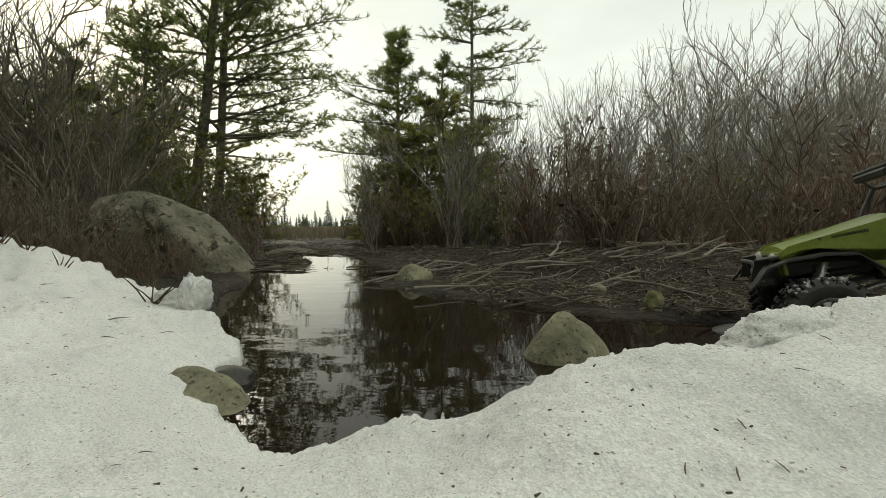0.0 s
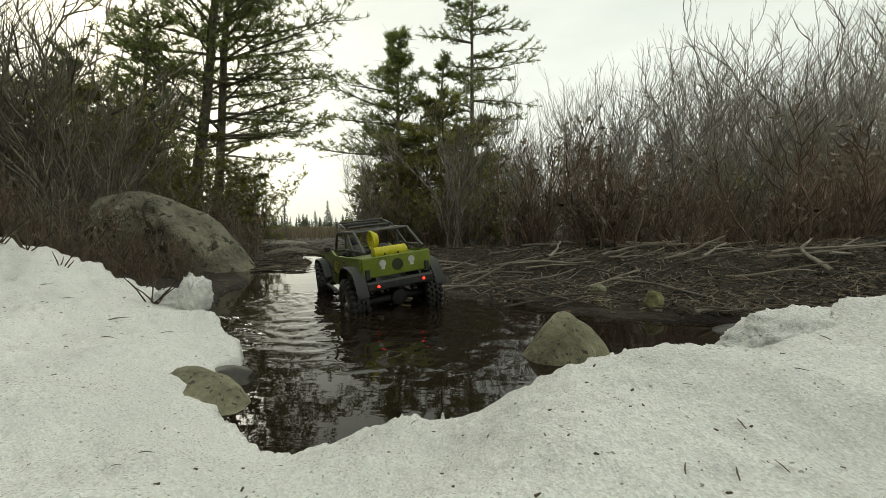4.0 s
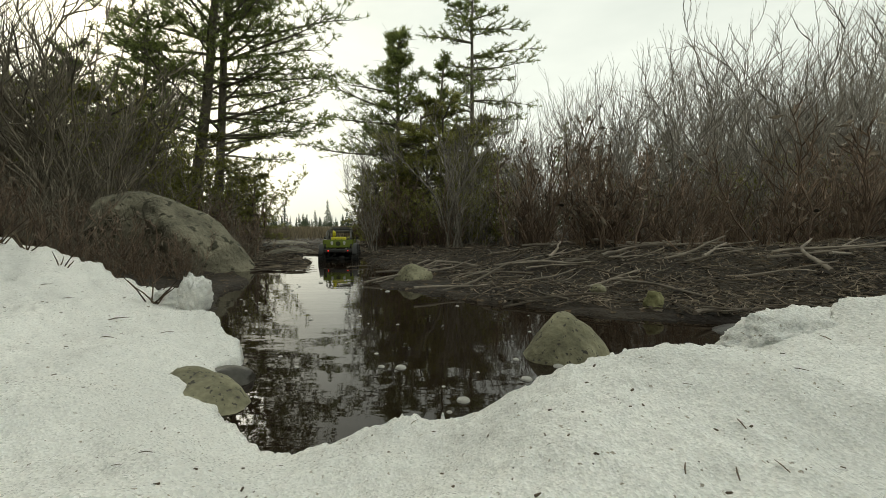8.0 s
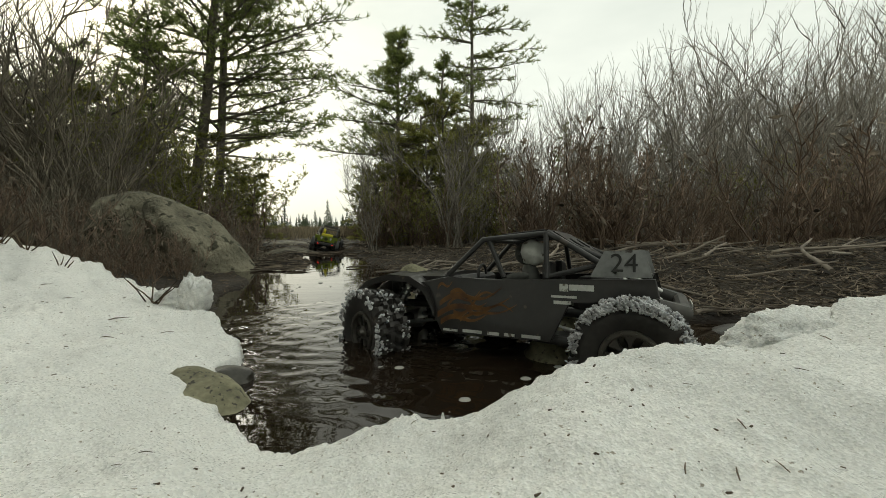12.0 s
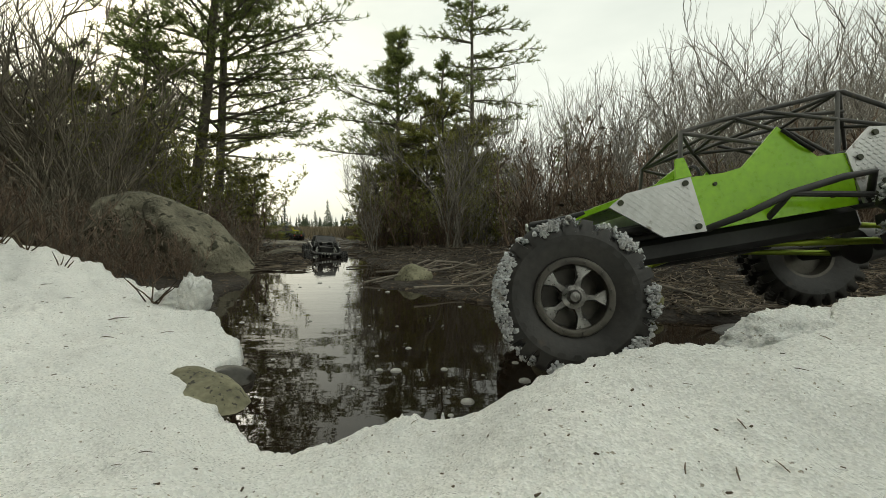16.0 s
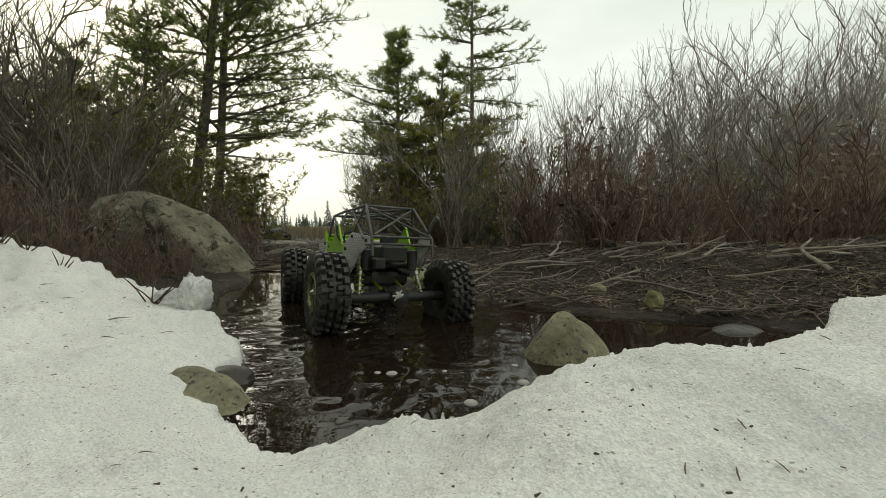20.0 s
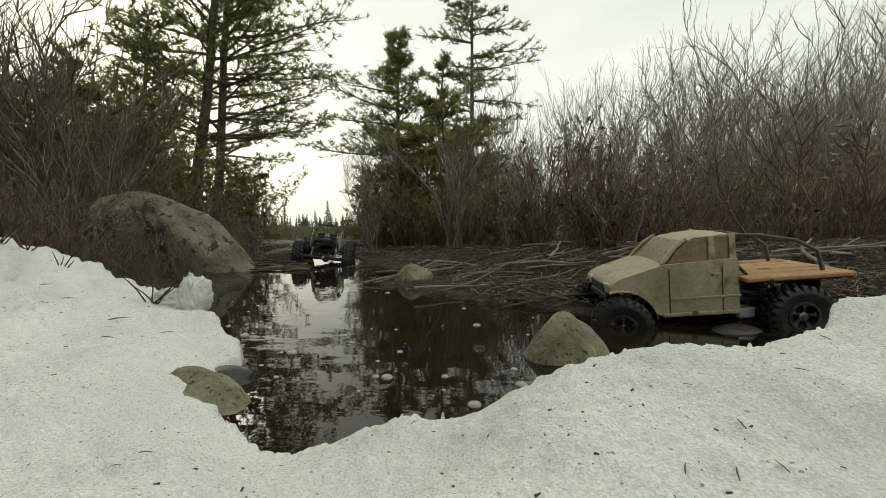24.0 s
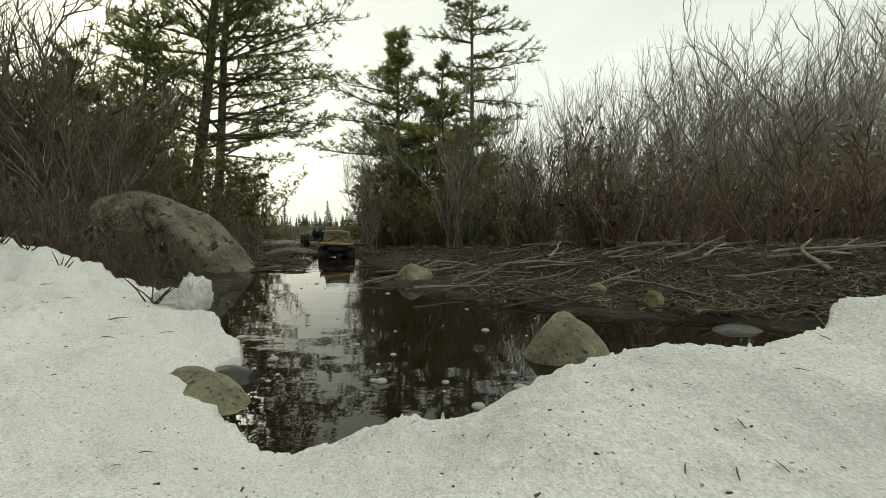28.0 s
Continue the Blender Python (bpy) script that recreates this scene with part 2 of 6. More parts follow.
    def loft(self, rings, cap=True, m=None):
        """Joins rings of equally many points."""
        k = len(rings[0])
        vs = [p for r in rings for p in r]
        fs = []
        for r in range(len(rings) - 1):
            for i in range(k):
                j = (i + 1) % k
                fs.append((r * k + i, r * k + j, (r + 1) * k + j, (r + 1) * k + i))
        if cap:
            fs.append(tuple(range(k))[::-1])
            fs.append(tuple(range((len(rings) - 1) * k, len(rings) * k)))
        return self.add(vs, fs, m)

    def mesh(self, name, material, smooth=None):
        me = bpy.data.meshes.new(name)
        me.from_pydata(self.v, [], self.f)
        me.materials.append(material)
        if smooth is not None:
            me.polygons.foreach_set("use_smooth", [True] * len(me.polygons))
            if smooth < 180:
                me.set_sharp_from_angle(angle=radians(smooth))
        if smooth != 180 and len(me.polygons) < 60000:
            b = bmesh.new()
            b.from_mesh(me)
            bmesh.ops.recalc_face_normals(b, faces=b.faces)
            b.to_mesh(me)
            b.free()
        me.update()
        return me


def part(name, geo, material, parent=None, label="", smooth=35, at=None):
    """Links a mesh as one object under a thing or part."""
    me = geo.mesh(name, material, smooth) if isinstance(geo, Geo) else geo
    ob = new(name, me)
    if parent is not None:
        ob.parent = parent
    if at is not None:
        ob.matrix_basis = at
    return tagged(ob, label)


def thing(name, label, category, m=None, group="", kind=""):
    ob = new(name)
    if m is not None:
        ob.matrix_basis = m
    return tagged(ob, label, category, group, kind)


def lattice(ix, iy, seed):
    h = (ix.astype(np.int64) * 374761393 + iy.astype(np.int64) * 668265263 + seed * 69069) & 0x7FFFFFFF
    h = ((h ^ (h >> 13)) * 1274126177) & 0x7FFFFFFF
    return ((h ^ (h >> 16)) & 0xFFFF) / 65535.0 * 2 - 1


def vnoise(x, y, seed=0):
    x, y = np.asarray(x, float), np.asarray(y, float)
    ix, iy = np.floor(x), np.floor(y)
    fx, fy = x - ix, y - iy
    fx, fy = fx * fx * (3 - 2 * fx), fy * fy * (3 - 2 * fy)
    a, b = lattice(ix, iy, seed), lattice(ix + 1, iy, seed)
    c, d = lattice(ix, iy + 1, seed), lattice(ix + 1, iy + 1, seed)
    return (a * (1 - fx) + b * fx) * (1 - fy) + (c * (1 - fx) + d * fx) * fy


def fbm(x, y, octaves=4, seed=0, gain=0.5):
    t, a = 0, 1
    for o in range(octaves):
        t = t + a * vnoise(np.asarray(x) * 2 ** o, np.asarray(y) * 2 ** o, seed + o)
        a *= gain
    return t


def inside_distance(x, y, poly):
    """Distance to a polygon's edge: positive inside it."""
    x, y = np.asarray(x, float), np.asarray(y, float)
    best = np.full(x.shape, 1e9)
    odd = np.zeros(x.shape, bool)
    k = len(poly)
    for i in range(k):
        (ax, ay), (bx, by) = poly[i][:2], poly[(i + 1) % k][:2]
        dx, dy = bx - ax, by - ay
        t = np.clip(((x - ax) * dx + (y - ay) * dy) / (dx * dx + dy * dy), 0, 1)
        best = np.minimum(best, np.hypot(x - ax - t * dx, y - ay - t * dy))
        if ay != by:
            odd ^= ((ay > y) != (by > y)) & (x < dx * (y - ay) / dy + ax)
    return np.where(odd, best, -best)


def inside_at(x, y, poly):
    """The same for one place."""
    best, odd, k = 1e9, False, len(poly)
    for i in range(k):
        ax, ay = poly[i][0], poly[i][1]
        bx, by = poly[(i + 1) % k][0], poly[(i + 1) % k][1]
        dx, dy = bx - ax, by - ay
        t = min(1.0, max(0.0, ((x - ax) * dx + (y - ay) * dy) / (dx * dx + dy * dy)))
        best = min(best, math.hypot(x - ax - t * dx, y - ay - t * dy))
        if (ay > y) != (by > y) and x < dx * (y - ay) / dy + ax:
            odd = not odd
    return best if odd else -best


def smooth01(t):
    t = np.clip(t, 0, 1)
    return t * t * (3 - 2 * t)


def fan_mesh(name, radii, angles, height, material, drop=None):
    """A sheet of rings round the origin with a height at each point."""
    r, a = np.meshgrid(radii, angles, indexing="ij")
    x, y = r * np.sin(a), r * np.cos(a)
    z = height(x, y)
    nr, na = r.shape
    idx = np.arange(nr * na).reshape(nr, na)
    q = np.stack([idx[:-1, :-1], idx[:-1, 1:], idx[1:, 1:], idx[1:, :-1]], -1).reshape(-1, 4)
    wrap = np.stack([idx[:-1, -1], idx[:-1, 0], idx[1:, 0], idx[1:, -1]], -1)
    q = np.concatenate([q, wrap])
    v = np.stack([x, y, z], -1).reshape(-1, 3)
    if drop is not None:
        q = q[(v[q, 2] > drop).any(1)]
        used = np.unique(q)
        back = np.zeros(len(v), int)
        back[used] = np.arange(len(used))
        v, q = v[used], back[q]
    me = bpy.data.meshes.new(name)
    me.from_pydata(v.tolist(), [], q[:, ::-1].tolist())
    me.materials.append(material)
    me.polygons.foreach_set("use_smooth", [True] * len(me.polygons))
    me.update()
    return me


# ---- ground, water and snow ----
PUDDLE = [(-0.46, 0.26), (-0.46, 0.70), (-0.62, 1.22), (-0.84, 1.66), (-0.62, 1.74), (-0.33, 1.60), (-0.15, 1.19), (-0.03, 1.0), (0.14, 0.865),
          (0.30, 0.80), (0.43, 0.745), (0.54, 0.71), (0.66, 0.67), (0.74, 0.50), (0.66, 0.3), (0.2, 0.16), (0.0, 0.2)]
FRONT = np.concatenate([np.linspace(-1.05, 1.05, 420), np.linspace(1.1, 2 * math.pi - 1.1, 60)])


def ground_height(x, y):
    x, y = np.asarray(x, float), np.asarray(y, float)
    d = inside_distance(x, y, PUDDLE) + 0.035 * fbm(x * 6, y * 6, 3, 5)
    out = np.clip(-d, 0, None)
    r = np.hypot(x, y)
    trail = np.abs(x + 0.335 * y + 0.04) / (0.36 + 0.025 * y)          # 1 at the trail's edges
    on_trail = smooth01(1.35 - trail) * smooth01((y - 1.2) / 0.5)
    bank = 0.008 + 0.075 * smooth01(out / 0.9) + 0.08 * smooth01((out - 0.8) / 2.5)
    right = smooth01((x - 0.5) / 0.8) * smooth01((1.6 - y) / 1.0)
    bank = bank + 0.085 * right
    bank = bank * (1 - 0.66 * smooth01((y - 1.45) / 0.9))
    low = -0.016 + 0.034 * fbm(x * 6, y * 9, 4, 9) + 0.006 * smooth01((y - 2.4) / 1.8)
    low = low - 0.045 * smooth01(1.6 - np.abs(x + 0.40 * y - 0.28) / 0.13) * smooth01((3.9 - y) / 0.9)     # worn by wheels
    z = bank * (1 - on_trail) + low * on_trail
    z = z + (0.012 * fbm(x * 9, y * 9, 4, 2) + 0.03 * fbm(x * 1.3, y * 1.3, 3, 3)) * smooth01(out / 0.25) * (1 - 0.7 * on_trail)
    bed = -0.045 * smooth01(d / 0.12) + 0.004 * fbm(x * 12, y * 12, 3, 4)
    z = np.where(d > 0, bed, z)
    near_snow = smooth01((0.42 - np.hypot(x, y)) / 0.1)
    z = z * (1 - near_snow) - 0.05 * near_snow
    far = smooth01((r - 6) / 10)
    return z * (1 - far) + far * (0.03 + 0.12 * vnoise(x * 0.02, y * 0.02, 8))


NEAR_X, NEAR_Y = np.arange(-8, 12.01, 0.04), np.arange(0, 12.01, 0.04)
NEAR_Z = ground_height(*np.meshgrid(NEAR_X, NEAR_Y, indexing="ij"))
FAR_Z = ground_height(*np.meshgrid(np.arange(-200, 200, 2.0), np.arange(-20, 150, 2.0), indexing="ij"))


def gz(x, y):
    """The ground's height at a place, from a table close by."""
    i, j = (x + 8) / 0.04, y / 0.04
    if 0 <= i < len(NEAR_X) - 1 and 0 <= j < len(NEAR_Y) - 1:
        a, b = int(i), int(j)
        u, v = i - a, j - b
        return float((NEAR_Z[a, b] * (1 - u) + NEAR_Z[a + 1, b] * u) * (1 - v) + (NEAR_Z[a, b + 1] * (1 - u) + NEAR_Z[a + 1, b + 1] * u) * v)
    i, j = (x + 200) / 2, (y + 20) / 2
    a, b = min(198, max(0, int(i))), min(83, max(0, int(j)))
    return float(FAR_Z[a, b])


radii = np.concatenate([0.22 * 1.0205 ** np.arange(200), 13.5 * 1.25 ** np.arange(1, 26)])
ground = tagged(new("ground", fan_mesh("ground", radii, FRONT, ground_height, M_MUD)),
                "dark wet muddy ground littered with twigs and dead leaves", "ground", kind="structure")

g = Geo()
g.add([(-2.2, 0.1, 0), (1.1, 0.1, 0), (1.1, 2.9, 0), (-2.2, 2.9, 0)], [(0, 1, 2, 3)])
water = tagged(new("water", g.mesh("water", M_WATER)), "still dark peaty water filling a trail puddle", "puddle", kind="structure")

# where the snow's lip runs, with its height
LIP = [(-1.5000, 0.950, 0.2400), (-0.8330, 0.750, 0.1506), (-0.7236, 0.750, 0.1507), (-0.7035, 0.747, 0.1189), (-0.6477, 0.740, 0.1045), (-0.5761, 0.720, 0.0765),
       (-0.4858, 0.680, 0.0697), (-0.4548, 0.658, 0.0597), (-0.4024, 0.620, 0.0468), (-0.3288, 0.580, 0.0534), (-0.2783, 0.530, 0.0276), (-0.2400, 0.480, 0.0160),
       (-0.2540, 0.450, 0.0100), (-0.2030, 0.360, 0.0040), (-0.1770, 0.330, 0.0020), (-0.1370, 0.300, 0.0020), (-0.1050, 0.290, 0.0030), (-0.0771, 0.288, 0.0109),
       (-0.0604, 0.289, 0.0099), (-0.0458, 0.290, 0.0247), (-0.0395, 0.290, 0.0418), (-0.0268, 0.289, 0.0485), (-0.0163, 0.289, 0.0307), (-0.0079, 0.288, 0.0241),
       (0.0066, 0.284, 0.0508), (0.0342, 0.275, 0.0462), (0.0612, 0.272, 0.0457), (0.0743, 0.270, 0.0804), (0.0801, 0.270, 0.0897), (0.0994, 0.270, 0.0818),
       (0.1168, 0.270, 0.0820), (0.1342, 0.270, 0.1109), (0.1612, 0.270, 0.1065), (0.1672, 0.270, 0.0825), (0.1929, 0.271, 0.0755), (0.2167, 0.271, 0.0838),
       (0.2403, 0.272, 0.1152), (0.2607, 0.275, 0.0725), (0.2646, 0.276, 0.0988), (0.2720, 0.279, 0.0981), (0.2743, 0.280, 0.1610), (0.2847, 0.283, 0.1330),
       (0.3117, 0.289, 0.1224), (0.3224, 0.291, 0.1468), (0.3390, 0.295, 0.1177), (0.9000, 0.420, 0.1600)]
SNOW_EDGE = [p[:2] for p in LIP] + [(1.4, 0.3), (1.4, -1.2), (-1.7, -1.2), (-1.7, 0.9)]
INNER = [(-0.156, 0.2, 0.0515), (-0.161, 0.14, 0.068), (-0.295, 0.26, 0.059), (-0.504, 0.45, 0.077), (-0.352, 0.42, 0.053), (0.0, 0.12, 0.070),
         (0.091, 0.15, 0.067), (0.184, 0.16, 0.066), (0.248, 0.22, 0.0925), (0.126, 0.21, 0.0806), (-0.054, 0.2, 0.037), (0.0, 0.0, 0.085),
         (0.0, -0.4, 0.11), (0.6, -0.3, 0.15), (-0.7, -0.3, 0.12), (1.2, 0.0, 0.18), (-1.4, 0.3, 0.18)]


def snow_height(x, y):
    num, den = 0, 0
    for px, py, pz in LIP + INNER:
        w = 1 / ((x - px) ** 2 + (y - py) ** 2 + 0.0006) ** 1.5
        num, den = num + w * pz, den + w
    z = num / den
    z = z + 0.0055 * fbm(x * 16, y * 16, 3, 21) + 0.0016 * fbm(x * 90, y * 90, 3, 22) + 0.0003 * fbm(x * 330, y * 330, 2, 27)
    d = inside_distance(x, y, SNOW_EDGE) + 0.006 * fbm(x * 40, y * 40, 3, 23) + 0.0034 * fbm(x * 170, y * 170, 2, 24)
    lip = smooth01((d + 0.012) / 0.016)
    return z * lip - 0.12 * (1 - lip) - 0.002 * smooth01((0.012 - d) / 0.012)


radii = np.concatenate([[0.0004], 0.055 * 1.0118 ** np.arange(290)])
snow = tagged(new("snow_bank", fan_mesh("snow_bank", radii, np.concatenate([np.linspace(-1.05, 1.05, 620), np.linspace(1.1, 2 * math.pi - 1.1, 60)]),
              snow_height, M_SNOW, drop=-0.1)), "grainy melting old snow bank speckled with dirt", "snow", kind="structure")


def snow_z(x, y):
    return float(snow_height(np.array([x]), np.array([y]))[0])


# ---- rocks ----
def rock(name, label, at, size, material, seed, rough=0.25, top=None, turn=0, level=4, tilt=(0, 0), crumb=0.0):
    b = bmesh.new()
    bmesh.ops.create_icosphere(b, subdivisions=level, radius=1)
    for v in b.verts:
        p = v.co.normalized()
        q = p * 1.1 + Vector((seed * 7.3, seed * 3.1, seed))
        k = 1 + rough * noise.noise(q) + rough * 0.5 * noise.noise(q * 2.3) + rough * 0.16 * noise.noise(q * 6) + rough * 0.06 * noise.noise(q * 15)
        if crumb:
            k += crumb * (0.6 * noise.noise(q * 3.7) + 0.55 * noise.noise(q * 8.1) + 0.35 * noise.noise(q * 17))
        p = p * k
        if top:                                # draws the upper half to a blunt point
            h = max(0, p.z)
            s = 1 - top * h
            p = Vector((p.x * s, p.y * s, p.z))
        v.co = Vector((p.x * size[0], p.y * size[1], p.z * size[2]))
    me = bpy.data.meshes.new(name)
    b.to_mesh(me)
    b.free()
    me.materials.append(material)
    me.polygons.foreach_set("use_smooth", [True] * len(me.polygons))
    ob = new(name, me)
    ob.matrix_basis = pose(*at, tilt[0], tilt[1], turn)
    return tagged(ob, label, "rock")


rock("rock", "blunt cone-shaped lichened granite rock standing in the puddle", (0.167, 0.535, -0.015), (0.067, 0.056, 0.068), M_GRANITE, 3, 0.16, top=0.36, turn=20)
rock("rock", "flat tan granite rock lodged in melting snow", (-0.236, 0.385, 0.002), (0.060, 0.030, 0.017), M_GRANITE, 8, 0.14, turn=-32, tilt=(6, 14), crumb=0.05)
rock("rock", "small pale sloping stone at the muddy water's edge", (-0.100, 1.285, 0.004), (0.066, 0.045, 0.050), M_GRANITE, 11, 0.16, top=0.3, turn=12, tilt=(0, -22))
rock("rock", "dark half-sunk wet rock beside the flat stone", (-0.242, 0.44, -0.006), (0.034, 0.026, 0.022), M_WETROCK, 5, 0.2)
rock("rock", "fist-sized pale stone in the leaf litter", (0.36, 0.92, 0.03), (0.018, 0.014, 0.012), M_GRANITE, 31, 0.2)
rock("rock", "small grey stone among the twigs", (1.02, 1.08, 0.10), (0.03, 0.025, 0.018), M_GRANITE, 35, 0.2)
rock("boulder", "large lichened granite boulder leaning out of the bushes", (-1.30, 1.74, 0.165), (0.185, 0.19, 0.165), M_BOULDER, 14, 0.20, turn=-14, level=5, tilt=(0, 20))
rock("boulder", "long pale boulder sloping down to the puddle", (-1.00, 1.62, 0.105), (0.235, 0.16, 0.112), M_BOULDER, 17, 0.20, turn=-8, level=5, tilt=(0, 38))
rock("rock", "low dark stone half under the water by the snow", (0.49, 0.66, -0.010), (0.05, 0.03, 0.020), M_WETROCK, 63, 0.15, turn=12)
rock("rock", "flat pale slab rock beside the trail", (-1.76, 4.35, -0.005), (0.30, 0.34, 0.045), M_SLAB, 21, 0.15, turn=8)
rock("rock", "low grey stone in the wet trail", (-1.06, 2.78, -0.012), (0.16, 0.26, 0.046), M_SLAB, 22, 0.15)


# ---- plants ----
R = random.Random(11)


def bend(p, d, length, steps, wobble, lift, rng):
    """Points of a growing shoot: starts at p along d, wavers and turns upward."""
    pts, q, v = [Vector(p)], Vector(p), Vector(d).normalized()
    for _ in range(steps):
        v = (v + Vector((rng.uniform(-1, 1), rng.uniform(-1, 1), rng.uniform(-1, 1))) * wobble + Vector((0, 0, lift))).normalized()
        q = q + v * (length / steps)
        pts.append(q.copy())
    return pts


def taper(r0, r1, k):
    return [r0 + (r1 - r0) * i / (k - 1) for i in range(k)]


def shoot(geo, pts, r0, r1, sides=3):
    geo.tube(pts, taper(r0, r1, len(pts)), sides, cap=False)


def alder_stem(height, lean, az, seed, tip=0.0008, twiggy=1.0, stout=1.0, rise=0.07):
    rng = random.Random(seed)
    geo = Geo()
    d = Vector((math.cos(az) * lean, math.sin(az) * lean, 1))
    main = bend((rng.uniform(-.06, .06), rng.uniform(-.06, .06), -0.05), d, height, 13, 0.25, rise, rng)
    shoot(geo, main, (0.0030 + 0.0018 * height) * stout, tip, 4)
    for i in range(2, 13):
        for _ in range(rng.choice((1, 2, 2))):
            if rng.random() > 0.85 * twiggy:
                continue
            az2 = rng.uniform(0, 6.28)
            fwd = (main[i] - main[i - 1]).normalized()
            out = (fwd * 1.0 + Vector((math.cos(az2), math.sin(az2), 0.25)) * 0.75)
            ln = height * rng.uniform(0.14, 0.34) * (1.15 - 0.042 * i)
            side = bend(main[i], out, ln, 5, 0.34, 0.05 + rise, rng)
            shoot(geo, side, 0.0020 * stout, tip)
            for k in range(1, 5):
                if rng.random() < 0.75 * twiggy:
                    az3 = rng.uniform(0, 6.28)
                    o3 = (side[k] - side[k - 1]).normalized() + Vector((math.cos(az3), math.sin(az3), 0.3)) * 0.7
                    shoot(geo, bend(side[k], o3, ln * rng.uniform(0.3, 0.6), 3, 0.3, 0.12, rng), 0.0013, tip * 0.8)
    return geo


def leaf(geo, p, d, length, width, rng):
    """A small curled leaf of four faces."""
    d = Vector(d).normalized()
    s = d.orthogonal().normalized()
    s = (Matrix.Rotation(rng.uniform(0, 6.28), 3, d) @ s)
    n = d.cross(s) * width * 0.25
    p = Vector(p)
    geo.add([p, p + d * length * .45 + s * width / 2 + n, p + d * length, p + d * length * .45 - s * width / 2 + n, p + d * length * .5],
            [(0, 1, 4), (1, 2, 4), (2, 3, 4), (3, 0, 4)])


def shrub(name, label, height, stems, seed, material=M_TWIG, lean=0.4, leaves=0, twiggy=1.0, group="", leaf_mat=None, leaf_size=0.03, twin=False, stout=1.0, rise=0.07):
    rng = random.Random(seed)
    t = thing(name, label, "shrub", group=group)
    for k in range(stems):
        h = height * rng.uniform(0.6, 1.0)
        geo = alder_stem(h, rng.uniform(0.05, lean), rng.uniform(0, 6.28), seed * 100 + k, twiggy=twiggy, stout=stout, rise=rise)
        if twin:                               # forks at its foot
            geo.join(alder_stem(h * rng.uniform(0.6, 1.0), rng.uniform(0.05, lean), rng.uniform(0, 6.28), seed * 100 + k + 50, twiggy=twiggy))
        s = part("stem", geo, material, t, smooth=180)
        if leaves:
            lg = Geo()
            for _ in range(leaves):
                p = Vector(rng.choice(geo.v))
                if p.z > 0.08:
                    leaf(lg, p, (rng.uniform(-1, 1), rng.uniform(-1, 1), rng.uniform(-1.2, 0.6)), leaf_size * rng.uniform(0.6, 1.2), leaf_size * 0.38, rng)
            part("foliage", lg, leaf_mat or M_LEAF, s, smooth=180)
    return t


def tuft(geo, p, d, size, rng, needles=11, wide=0.0042):
    """A brush of needles at a shoot's tip."""
    d = Vector(d).normalized()
    for _ in range(needles):
        a = (d * rng.uniform(0.0, 0.9) + Vector((rng.uniform(-1, 1), rng.uniform(-1, 1), rng.uniform(-0.8, 1))) * 0.95).normalized()
        s = a.orthogonal().normalized() * wide
        s = Matrix.Rotation(rng.uniform(0, 3.14), 3, a) @ s
        ln = size * rng.uniform(0.6, 1.0)
        q = Vector(p) - a * size * 0.15
        geo.add([q - s * .5, q + s * .5, q + a * ln * .8 + s * .5, q + a * ln], [(0, 1, 2, 3)])


